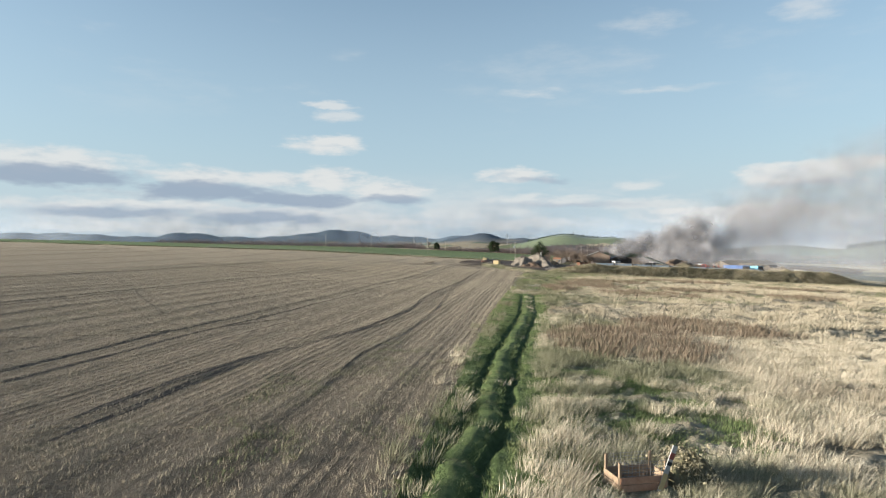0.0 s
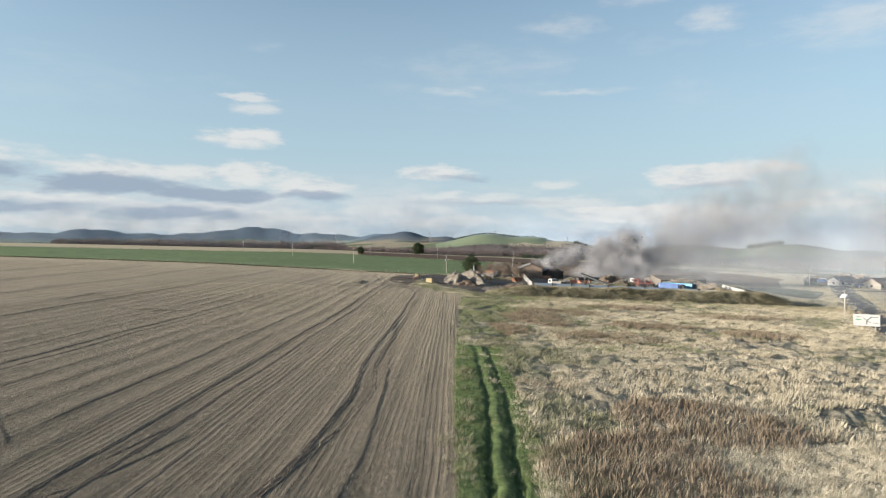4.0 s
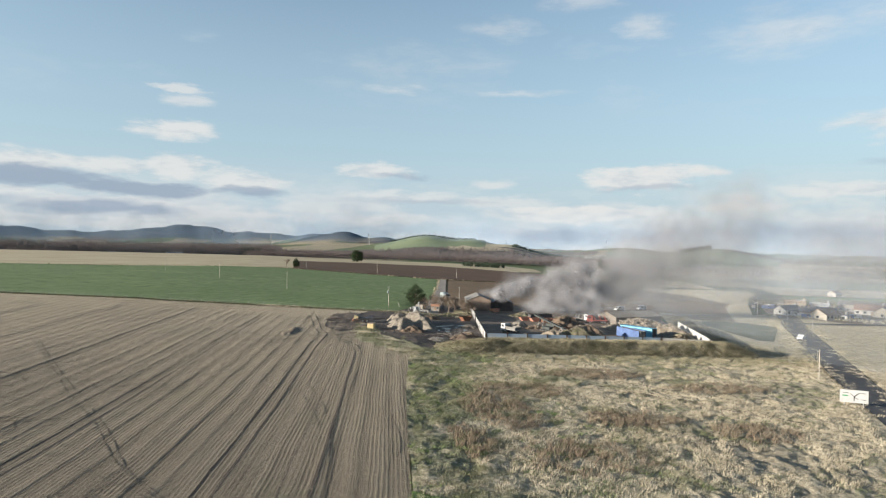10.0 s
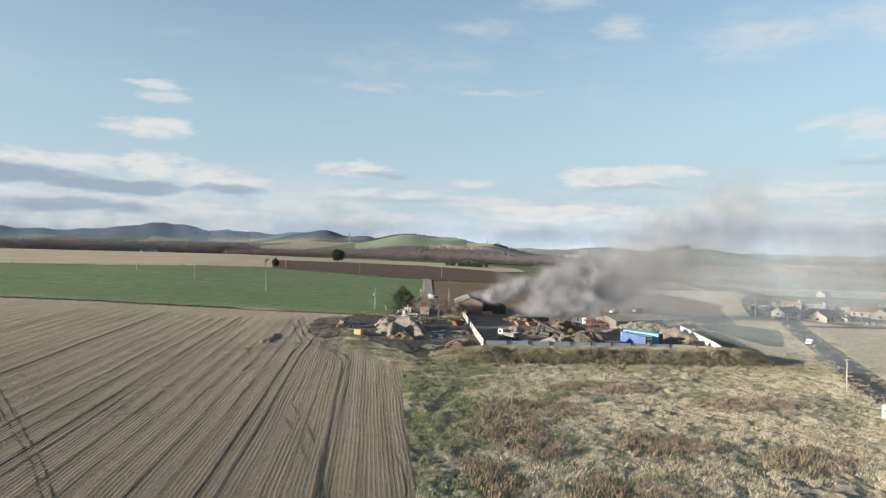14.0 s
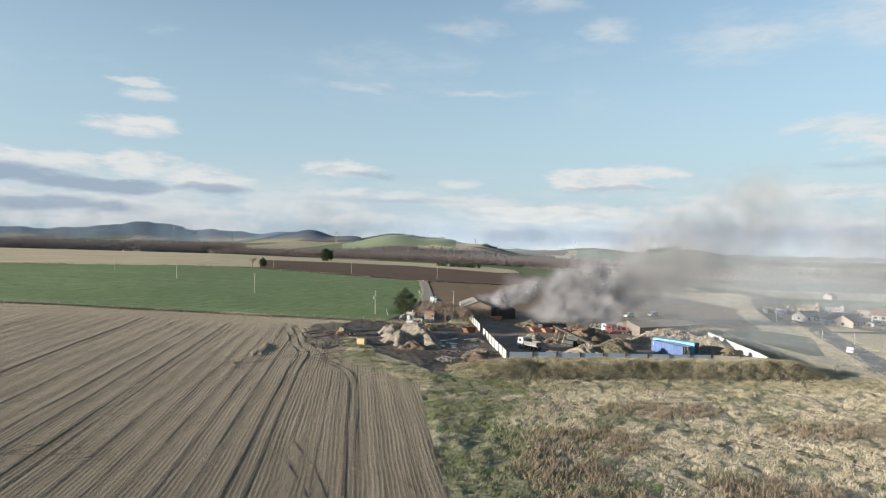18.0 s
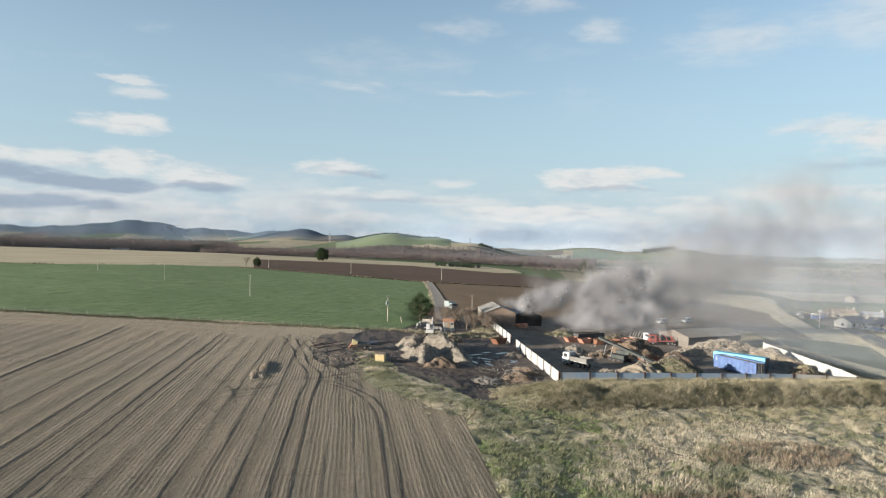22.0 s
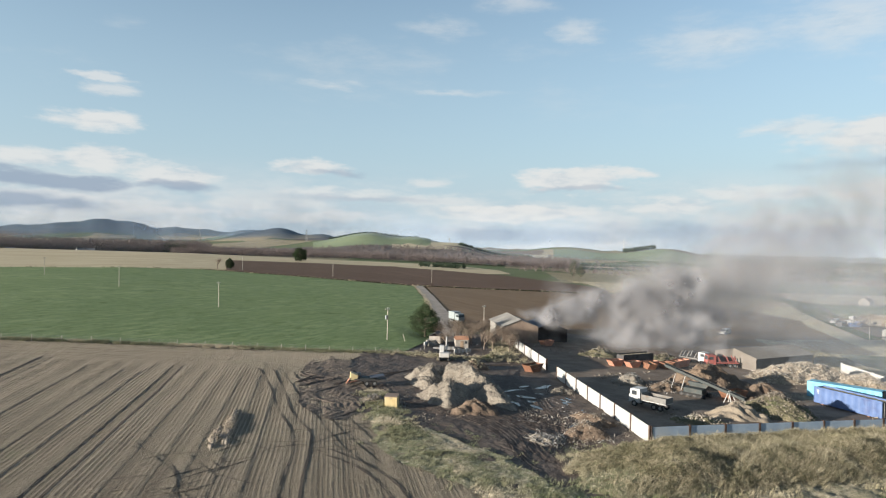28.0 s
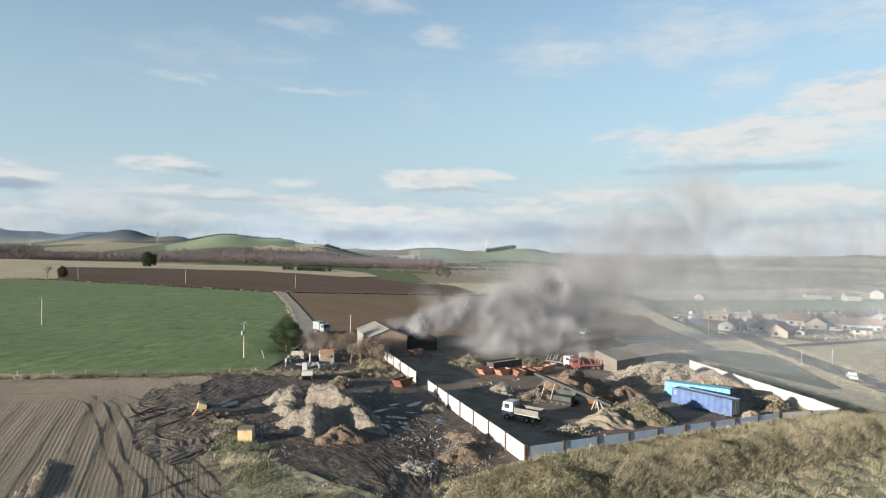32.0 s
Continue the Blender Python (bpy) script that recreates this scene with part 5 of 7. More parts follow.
heap("turf_heap", 63.2, 209.0, 4.6, 2.4, 1.0, -10, MAT["heap_dark"], "low turf and soil heap behind the white fence", seed=14, pieces=(MAT["chips"], 160, 0.3))
heap("wood_heap", 116.0, 236.5, 14.0, 7.4, 3.9, -24, MAT["heap_sand"], "huge pale heap of waste wood by the shed", seed=15, pieces=(MAT["chips"], 4200, 0.30), n=96, lumpy=0.7)
heap("wood_heap", 122.8, 228.0, 6.2, 8.0, 3.2, 20, MAT["heap_sand"], "pale heap of waste wood against the wall", seed=19, pieces=(MAT["chips"], 1200, 0.3))
heap("plastic_heap", 116.6, 216.4, 6.0, 6.4, 1.6, 20, MAT["heap_grey"], "flat heap of pale plastic waste by the wall", seed=20, pieces=(MAT["plastics"], 900, 0.28))
heap("green_waste_heap", 113.6, 208.2, 5.6, 3.2, 2.2, 10, MAT["heap_soil"], "brown and green heap in the yard corner", seed=21, pieces=(MAT["scrub"], 420, 0.3))
heap("soil_heap", 102.3, 205.4, 2.2, 1.8, 1.2, 0, MAT["heap_sand"], "small pale heap beside the blue container", seed=22)
heap("spoil_ridge", -4.4, 215.2, 0.8, 9.6, 0.30, -5, MAT["ridge_soil"], "long low ridge of straw and soil on the stubble", seed=23, pieces=(MAT["stalk"], 700, 0.10), lumpy=0.12, peak=0.45)
heap("spoil_ridge", -6.0, 211.5, 0.7, 6.0, 0.26, -6, MAT["ridge_soil"], "short low soil ridge on the stubble", seed=24, pieces=(MAT["stalk"], 400, 0.10), lumpy=0.12, peak=0.45)

for i, (x, y, rx, ry, t) in enumerate(((49.9, 233.4, 1.9, 0.8, 20), (43.3, 232.1, 2.0, 0.5, 10), (42.7, 227.8, 2.4, 0.8, -35), (42.6, 224.6, 1.8, 0.6, -30), (48.8, 224.5, 1.3, 1.3, 15), (48.3, 221.8, 1.6, 0.7, 35), (42.3, 221.0, 0.5, 1.6, 20),
                                       (43.1, 210.6, 1.7, 0.5, 30), (47.7, 216.2, 1.5, 0.5, 60), (40.0, 224.2, 0.5, 1.6, -10), (45.6, 229.0, 1.8, 0.45, -20), (46.4, 234.4, 1.3, 0.4, 15), (45.2, 219.2, 0.45, 1.5, 25))):
    a = np.linspace(0, 2 * math.pi, 37)[:-1]
    r = 1 + 0.22 * np.sin(a * 2 + i) + 0.16 * np.sin(a * 3 + 2 * i) + 0.12 * np.sin(a * 7 + 3 * i)
    bm = bmesh.new()
    bm.faces.new([bm.verts.new((math.cos(u) * rx * k, math.sin(u) * ry * k, 0)) for u, k in zip(a, r)])
    me = bpy.data.meshes.new("puddle")
    bm.to_mesh(me), bm.free()
    me.materials.append(MAT["water"])
    ob = tagged(new("puddle", me), "shallow puddle reflecting the sky in the mud", "puddle", "puddles in the mud")
    ob.matrix_basis = pose(x, y, at(x, y) + 0.15, 0, 0, t)

# ---- wheel marks ----


def strip(name, pts, width, mat, lift, label, base=None, wobble=0.0, rim=1.0):
    """A narrow band laid along a line of places on the ground."""
    pts = np.array(pts, float)
    seg = np.concatenate([[0], np.cumsum(np.hypot(*np.diff(pts, axis=0).T))])
    s = np.linspace(0, seg[-1], max(4, int(seg[-1] / 1.0)))
    x, y = np.interp(s, seg, pts[:, 0]), np.interp(s, seg, pts[:, 1])
    k = np.ones(5) / 5
    if len(s) > 12:
        x[2:-2], y[2:-2] = np.convolve(x, k, "valid"), np.convolve(y, k, "valid")
    dx, dy = np.gradient(x), np.gradient(y)
    n = np.hypot(dx, dy)
    nx, ny = -dy / n, dx / n
    if wobble:
        w = wobble * (np.sin(s * 0.21 + pts[0, 0]) + 0.5 * np.sin(s * 0.67 + pts[0, 1]))
        x, y = x + nx * w, y + ny * w
    taper = np.clip(np.minimum(s, seg[-1] - s) / 2.0, 0.15, 1) * (1 + 0.35 * np.sin(s * 1.9 + pts[0, 0]) * np.sin(s * 0.37))
    rows = []
    for f, dz in ((-0.95, -0.10), (-0.6, 0.03), (-0.3, -0.02), (0.3, -0.02), (0.6, 0.03), (0.95, -0.10)):
        X, Y = x + nx * width * f * taper, y + ny * width * f * taper
        Z = land(X, Y) + lift + (base(X, Y) if base else 0) + dz * rim * taper
        rows.append(np.stack([X, Y, Z], 1))
    V = np.stack(rows, 1).reshape(-1, 3)
    me = mesh_of(name, V, grid_faces(len(s), 6), mat)
    return tagged(new(name, me), label, "wheel mark", "wheel marks", "structure")


def row_x(u, y):
    """The x of the row line u (metres across the rows) at y."""
    return (u + y * math.sin(radians(7.9))) / math.cos(radians(7.9))


def ruts(lines, width=0.24, mat="rut", lift=0.07, label="dark sunken tractor rut in the stubble", wobble=0.04, rim=0.45):
    for pts in lines:
        strip("wheel_rut", pts, width, MAT[mat], lift, label, field_rows, wobble, rim)


def along(u, y0, y1):
    return [(row_x(u, y), y) for y in np.linspace(y0, y1, 12)]


MAT["faint_rut"] = plain("faint_rut_soil", (0.088, 0.069, 0.051), (0.150, 0.120, 0.088), 1.3, 0.95, bump=0.9, bdist=0.12)
# the sprayer's tramlines, and where they sweep into the headland
ruts([along(-26.2, 12, 196) + [(2.6, 204), (3.4, 213.6), (2.2, 225.3), (2.1, 235.2), (1.0, 250.3), (-2, 255)], along(-24.2, 16, 196) + [(4.4, 204), (5.8, 212.2), (4.1, 223), (4.0, 233.5), (3.4, 249.6), (1.4, 255)]], 0.24)
ruts([along(-48.9, -30, 254), along(-47.2, -30, 254)], 0.24)
ruts([[(-14.1, 23.8), (-13.2, 31), (-11.2, 38.4), (-6.8, 53.2), (-3.6, 70.6)] + along(-14.4, 84, 186) + [(11.0, 194), (9.1, 200.5), (6, 204)],
      [(-13.2, 21), (-12.0, 33.2), (-9.2, 44.1), (-4.4, 60), (-1.8, 72)] + along(-12.9, 84, 187) + [(12.4, 195), (10.7, 200.3), (7, 206)]], 0.28)
for u in (-72.2, -95.6, -118.8, -142, -166, -190):
    ruts([along(u, -30 if u > -130 else 20, 262), along(u + 1.75, -30 if u > -130 else 20, 262)], 0.30)
# single wheelings, and dark strips painted for the shadow along bout edges
ruts([along(u, y0, y1) for u, y0, y1 in ((-8.9, 96, 182), (-5.8, 100, 176), (-21.2, 40, 196), (-17.8, 60, 196), (-29.8, 24, 240), (-32.9, 60, 246), (-36.1, 30, 244), (-39.2, 70, 246), (-42.6, 40, 250), (-53, 60, 250), (-56.2, 30, 252), (-62.6, 40, 254), (-79, 50, 256))], 0.17, "faint_rut", 0.06, "faint wheeling, darkened for shadow at the edge between two bouts of stubble", 0.06, 0.3)
# crossing tracks and turning arcs
ruts([[(-64, 199), (-61.4, 193.7), (-51.6, 174), (-40, 149.4), (-28.4, 126.9), (-21.4, 110.4), (-14.2, 98.8), (-8, 86)], [(-61, 196), (-58.4, 190.5), (-48, 168.2), (-38.6, 149.3), (-27.2, 126.7), (-20.2, 109.1), (-12.6, 98)],
      [(-34, 119), (-28.2, 113.5), (-22.5, 107.4), (-17.1, 102.1), (-11, 95)], [(-3.4, 156), (-0.4, 153.3), (1.9, 142.4), (2.7, 127.9), (2.5, 114.3), (1.6, 102.7)], [(-4, 150), (-1.5, 146.7), (0.3, 136.8), (1.3, 124.9)],
      [(8, 141), (11.3, 136.9), (12.5, 131.5), (12.3, 122.1), (11.2, 114.3), (8, 108)], [(-24, 181.2), (-18.9, 181.6), (-7.9, 182.4)], [(-24, 179), (-18.6, 179.5), (-7, 179.3)], [(-26, 164.6), (-8.6, 163.6), (6, 162.9)],
      [(-20, 214), (-16.1, 210.7), (-10.7, 205.5), (-7.4, 192.2)], [(-11.6, 206.5), (-8.7, 206), (-5, 198)], [(-17, 215), (-14.6, 210.9), (-9.5, 200.9), (-8.1, 188.6)], [(-14, 193), (-11.6, 188.5), (-7, 179.8), (-3.5, 171)],
      [(4.2, 132), (2.3, 118.2), (0.4, 90), (-0.6, 74.6), (-2.7, 54.5), (-5.2, 40.6), (-6.0, 28.6), (-7, 16)], [(-41, 82.2), (-30.4, 64.4), (-24.4, 55.1)], [(-43.4, 82.2), (-32.8, 64.4), (-26.8, 55.1)],
      [(-16.1, 61.4), (-19.5, 47), (-24.3, 42)], [(-14, 60), (-17.5, 49), (-22, 44), (-30, 40)]], 0.11, "faint_rut", 0.06, "curved wheel mark where machines turned", 0.05, 0.6)
# fans of short scuffs where machines slewed
scuff = random.Random(5)
for cx, cy, rx, ry, n in ((0.5, 206, 7, 6, 16), (9, 209, 5, 5, 12), (-29, 149, 8, 3.5, 12), (-38, 129, 5, 3, 8), (-10, 198, 6, 9, 10), (13, 214, 4, 5, 10), (-54, 150, 9, 10, 12)):
    marks = []
    for k in range(n):
        x, y, a, L = cx + scuff.uniform(-rx, rx), cy + scuff.uniform(-ry, ry), scuff.choice((0.9, -0.7, 1.4)) + scuff.uniform(-0.25, 0.25), scuff.uniform(3, 6.5)
        marks.append([(x + math.sin(a) * L * (q / 6 - 0.5) + 0.025 * q * q, y + math.cos(a) * L * (q / 6 - 0.5)) for q in range(7)])
    ruts(marks, 0.11, "faint_rut", 0.07, "short scuff in the stubble", 0.0, 1.0)
# headland wheelings along the pasture fence
ruts([[(x, 271.3 - 0.206 * x - o) for x in np.linspace(x0, x1, 14)] for o, x0, x1 in ((3.2, -150, 4), (5.0, -130, 0), (8.4, -90, 2), (10.2, -160, -6), (13.6, -60, -2), (15.4, -110, -10))], 0.17, "faint_rut", 0.06, "wheeling along the headland by the pasture fence", 0.25, 0.6)
# bundles of tracks that sweep from the rows into the yard
for d in (4.4, 6.2, 8.6):
    strip("wheel_rut", [(-4.0 + d, 258), (0.4 + d, 249), (1.4 + d, 236), (2.6 + d, 222), (4.0 + d, 210), (6.2 + d, 198)], 0.16, MAT["faint_rut"], 0.06, "wheel mark sweeping from the rows to the yard", field_rows, 0.15, 0.8)
MAT["mud_ridge"] = plain("pressed_mud", (0.060, 0.045, 0.036), (0.120, 0.092, 0.072), 1.6, 0.7, bump=1.0, bscale=6, bdist=0.12)
for line, n, gap in (([(33, 192), (31.5, 199), (33, 209), (32.5, 216), (27, 222), (20, 229)], 9, 0.62), ([(46, 203), (40, 210), (37.5, 216), (38, 224), (42, 236), (47, 246)], 9, 0.6),
                     ([(30, 196), (36, 203), (41, 213), (44, 224), (46, 238), (52, 250)], 7, 0.75), ([(14, 236), (24, 246), (34, 252), (46, 255), (58, 256)], 8, 0.7)):
    for k in range(n):
        o = (k - n / 2) * gap + random.uniform(-0.15, 0.15)
        a, b = random.uniform(0, 0.25), random.uniform(0.75, 1.0)
        P0 = np.array(line, float)
        q = np.linspace(a, b, 14) * (len(P0) - 1)
        xs, ys = np.interp(q, range(len(P0)), P0[:, 0]), np.interp(q, range(len(P0)), P0[:, 1])
        strip("wheel_rut", list(zip(xs + o, ys + o * 0.35)), random.uniform(0.10, 0.17), MAT["mud_ridge"], 0.10, "pressed wheel mark in the dark mud", mud_shape, 0.15, 1.6)
MAT["churn"] = plain("churned_field_soil", (0.086, 0.066, 0.050), (0.160, 0.125, 0.094), 0.9, 0.9, bump=1.0, bscale=2.5, bdist=0.2)
# churned dark soil where the yard spills into the field
drape("churned_soil", [(217.5, 9, 10.5), (221, 7, 13), (226, 5.4, 15), (235, 6.3, 17.5), (248, 8, 17.5), (258, 10.5, 19)], 0.25, 0.25, MAT["churn"], 0.13, "dark churned soil at the field edge", "mud", lambda X, Y: field_rows(X, Y) + waves(X, Y, 2.6, 0.05) + herringbone(X, Y))
for i in range(18):
    x, y = 7 + random.uniform(0, 7.5), 221 + random.uniform(0, 29)
    a, L = random.choice((0.55, -0.75)) + random.uniform(-0.3, 0.3), random.uniform(4, 8)
    pts = [(x + math.sin(a) * L * (k / 6 - 0.5) + 0.03 * k * k, y + math.cos(a) * L * (k / 6 - 0.5)) for k in range(7)]
    strip("wheel_rut", pts, random.uniform(0.10, 0.16), MAT["mud_ridge"], 0.16 + 0.003 * i, "crossing wheel mark on churned soil", field_rows, 0.0, 1.6)
drape("grass_margin", [(184, 22, 27), (193, 19, 29), (201, 14, 27), (206, 13, 24), (214, 14, 21), (220, 14.5, 20), (230, 16, 21.5), (234.5, 16.5, 19)], 0.4, 0.4, MAT["rough"], 0.15, "straw and green grass between stubble and mud", "grass", lambda X, Y: field_rows(X, Y) + waves(X, Y, 2.2, 0.08, 6.0))
for off in (0, 1.9):
    strip("wheel_rut", [(33 + off, 188.5), (35 + off, 186), (41 + off, 175.5), (46 + off, 167.5), (52 + off, 158.5), (61 + off, 150), (69 + off, 141), (77 + off, 131), (84 + off, 121)], 0.16, MAT["mud_ridge"], 0.12, "muddy track across the rough grass", lambda X, Y: bank_rise(X, Y))

# ---- grass, stubble stalks and scrub ----
rng = np.random.default_rng(11)


def ground_points(n, x0, x1, y0, y1, keep, lift=0.1):
    x, y = rng.uniform(x0, x1, n), rng.uniform(y0, y1, n)
    k = keep(x, y)
    x, y = x[k], y[k]
    return np.stack([x, y, land(x, y) + lift + bank_rise(x, y)], 1)


def west_edge(y):
    return np.interp(y, [5, 67, 97, 148, 186, 191], [-3, 5.2, 9.7, 17.4, 24.5, 24.2])


def east_edge(y):
    return np.interp(y, [5, 14, 67, 97, 129, 148, 186, 191], [8, 18, 55, 77, 100, 113, 140.6, 144])


def in_rough(x, y):
    off = np.where(y < 99, np.abs(x - rut_line(y)) - 2.2, 5.0)
    return (x > west_edge(y) + 0.3) & (x < east_edge(y) - 0.5) & (off > 0) & (np.hypot(x - 5.8, y - 19.2) > 1.6)


def clumped(P, share, seed):
    """Keeps points where slow random heights over the ground are high, so that growth stands in patches."""
    w = vnoise(P[:, 0], P[:, 1], 1.7, seed) + 0.8 * vnoise(P[:, 0], P[:, 1], 5.0, seed + 1) + 0.6 * vnoise(P[:, 0], P[:, 1], 16.0, seed + 2)
    return P[w > np.quantile(w, 1 - share)]


P = ground_points(46000, -4, 144, 40, 192, in_rough)
P = clumped(P, 0.55, 1.0)
h = 0.34 + 0.34 * rng.random(len(P))
stuff("dry_grass", blades(P, h, 18, 0.45 + 0.3 * rng.random(len(P)), 3, (0.3, -0.1), 0.04), MAT["tuft"], "tall tussocks of straw-coloured winter grass", "grass")
def green_zone(x, y):
    """A patch of green grass beside the track, with few dry tussocks in it."""
    return ((x - 8.5 - (y - 30) * 0.15) / 7.5) ** 2 + ((y - 30) / 9.5) ** 2 + 0.4 * vnoise(x, y, 4, 41.0) < 1


P = ground_points(13500, -4, 42, 8, 56, in_rough)
P = np.concatenate([clumped(P[~green_zone(P[:, 0], P[:, 1])], 0.9, 4.0), clumped(P[green_zone(P[:, 0], P[:, 1])], 0.48, 6.0)])
stuff("dry_grass", blades(P, 0.34 + 0.28 * rng.random(len(P)), 48, 0.36 + 0.25 * rng.random(len(P)), 5, (0.35, -0.15), 0.014, 0.5), MAT["tuft_pale"], "dense pale tussocks beside the grass track", "grass")
MAT["weed"] = leaf_mat("dull_weeds", (0.10, 0.115, 0.055), (0.20, 0.205, 0.11), (0.17, 0.165, 0.09))
MAT["green_blade"] = leaf_mat("green_grass_blades", (0.085, 0.125, 0.045), (0.175, 0.215, 0.09), (0.17, 0.175, 0.085))
P = ground_points(30000, -6, 17, 6, 100, lambda x, y: (x > west_edge(y) - 0.2) & (x < west_edge(y) + 6.4) & (np.abs(np.abs(x - rut_line(y)) - 0.85) > 0.34), 0.12)
P = clumped(P, 0.93, 12.0)
stuff("green_grass", blades(P, 0.11 + 0.10 * rng.random(len(P)), 22, np.full(len(P), 0.24), 7, (0.25, 0), 0.026, 0.6), MAT["green_blade"], "short lush green grass along the track", "grass")
P = np.concatenate([ground_points(900, -4, 8, 8, 60, lambda x, y: (np.abs(x - west_edge(y)) < 1.1)), ground_points(1900, -2, 14, 8, 98, lambda x, y: (np.abs(x - rut_line(y) - 2.8) < 1.3)), ground_points(420, -2, 14, 20, 98, lambda x, y: (np.abs(x - rut_line(y)) < 0.5))])
P = clumped(P, 0.6, 14.0)
stuff("dry_grass", blades(P, 0.3 + 0.25 * rng.random(len(P)), 40, np.full(len(P), 0.4), 20, (0.35, -0.1), 0.018), MAT["tuft_pale"], "straw tussocks along both edges of the green track", "grass")
P = ground_points(20000, 2, 34, 12, 46, in_rough)
P = np.concatenate([clumped(P[green_zone(P[:, 0], P[:, 1])], 0.88, 11.0), clumped(P[~green_zone(P[:, 0], P[:, 1])], 0.12, 7.5)])
stuff("green_grass", blades(P, 0.12 + 0.10 * rng.random(len(P)), 16, np.full(len(P), 0.3), 8, (0.2, 0), 0.032, 0.5), MAT["green_blade"], "low green grass between dry tussocks", "grass")
P = ground_points(9000, 8, 46, 95, 192, in_rough)
P = clumped(P, 0.35, 2.5)
stuff("green_grass", blades(P, 0.22 + 0.2 * rng.random(len(P)), 10, np.full(len(P), 0.5), 9, (0.2, 0), 0.09), MAT["green_blade"], "green grass and weeds near the field edge", "grass")

P = clumped(ground_points(26000, 14, 140, 95, 186, in_rough), 0.42, 33.0)
stuff("green_grass", blades(P, 0.2 + 0.2 * rng.random(len(P)), 12, np.full(len(P), 0.4), 66, (0.2, 0), 0.05, 0.5), MAT["weed"], "olive weeds and moss between the tussocks", "weeds")
MAT["rust_stem"] = leaf_mat("rusty_dock_stems", (0.13, 0.098, 0.07), (0.235, 0.185, 0.13), (0.22, 0.175, 0.12))
P = np.concatenate([ground_points(n, cx - r, cx + r, cy - q, cy + q, lambda x, y, cx=cx, cy=cy, r=r, q=q: (((x - cx) / r) ** 2 + ((y - cy) / q) ** 2 + 0.35 * np.sin(x * 1.3) * np.cos(y * 1.1) < 1) & in_rough(x, y))
                    for n, cx, cy, r, q in ((700, 15, 50, 6.5, 9), (420, 25, 62, 8, 8), (260, 36, 110, 9, 7), (320, 31, 134, 6, 12), (260, 52, 128, 9, 5), (300, 62, 163, 12, 5), (260, 40, 148, 10, 6), (130, 22, 118, 3, 8), (200, 84, 150, 12, 5), (160, 70, 120, 8, 5))])
stuff("dead_stems", blades(P, 0.6 + 0.4 * rng.random(len(P)), 16, np.full(len(P), 0.45), 10, (0.12, 0), 0.045), MAT["rust_stem"], "rusty brown dead dock and nettle stems", "weeds")

MAT["stalk_pale"] = leaf_mat("pale_stubble_stalks", (0.27, 0.232, 0.168), (0.43, 0.375, 0.275), (0.34, 0.295, 0.215))
u = rng.uniform(-75, 0, 190000)
yy = 7 + 190 * rng.random(190000) ** 2.2
u = np.round(u / 0.62) * 0.62 + rng.normal(size=len(u)) * 0.11
xx = west_edge(yy) + u - 0.2
P = np.stack([xx, yy, land(xx, yy) + 0.06 + field_rows(xx, yy)], 1)
stuff("stubble", blades(P, 0.16 + 0.10 * rng.random(len(P)), 4, np.full(len(P), 0.12), 12, (0.12, 0), 0.022, 0.2), MAT["stalk_pale"], "short cut straw stubble standing in rows", "stubble")
P = np.concatenate([ground_points(n, x0, x1, y0, y1, lambda x, y: x < west_edge(y) - 0.3, 0.1) for n, x0, x1, y0, y1 in ((6000, -32, -8, 8, 16), (1500, -12, -3, 9, 16), (3200, -9, 2, 14, 46))])
P = clumped(P, 0.42, 3.3)
stuff("green_grass", blades(P, 0.10 + 0.1 * rng.random(len(P)), 7, np.full(len(P), 0.3), 13, (0.2, 0), 0.035, 0.4), MAT["weed"], "green volunteer shoots among the stubble", "grass")

# scrub on the bank
P = ground_points(9000, 31, 124, 171, 199.4, lambda x, y: (bank_rise(x, y) > 0.12))
P = clumped(P, 0.6, 8.0)
stuff("bank_scrub", shards(P + np.array([0, 0, 0.25]), 0.028 + 0.026 * rng.random(len(P)), 54, 0.4 + 0.45 * rng.random(len(P)), 14, 0.8, 6.5), MAT["scrub"], "brambles and dead stems covering the bank", "scrub")
P = ground_points(5000, 30, 126, 170, 199.6, lambda x, y: (bank_rise(x, y) > 0.05))
stuff("dry_grass", blades(P, 0.4 + 0.35 * rng.random(len(P)), 26, np.full(len(P), 0.5), 15, (0.4, -0.2), 0.024, 0.5), MAT["scrub"], "long dry grass hanging over the bank", "grass")
P = clumped(ground_points(15000, 33, 126, 185.0, 199.0, lambda x, y: (bank_rise(x, y) > 0.25)), 0.62, 18.0)
stuff("bank_scrub", shards(P + np.array([0, 0, 0.22]), 0.055 + 0.03 * rng.random(len(P)), 40, 0.45 + 0.45 * rng.random(len(P)), 64, 0.8, 1.8), MAT["bramble"], "dark bramble clumps in the hollows of the bank", "scrub")
P = clumped(ground_points(9000, 33, 126, 185.0, 199.0, lambda x, y: (bank_rise(x, y) > 0.25)), 0.5, 28.0)
stuff("dead_stems", blades(P, 0.7 + 0.5 * rng.random(len(P)), 14, np.full(len(P), 0.4), 65, (0.2, -0.2), 0.03, 0.5), MAT["scrub"], "tall dead stems standing out of the brambles", "weeds")
# straw edge of the field by the yard, along the pasture fence and round the yellow box
def strip_points(n, line, w):
    line = np.array(line, float)
    seg = np.concatenate([[0], np.cumsum(np.hypot(*np.diff(line, axis=0).T))])
    s = rng.uniform(0, seg[-1], n)
    x, y = np.interp(s, seg, line[:, 0]) + rng.normal(size=n) * w, np.interp(s, seg, line[:, 1]) + rng.normal(size=n) * w
    return np.stack([x, y, land(x, y) + 0.1], 1)


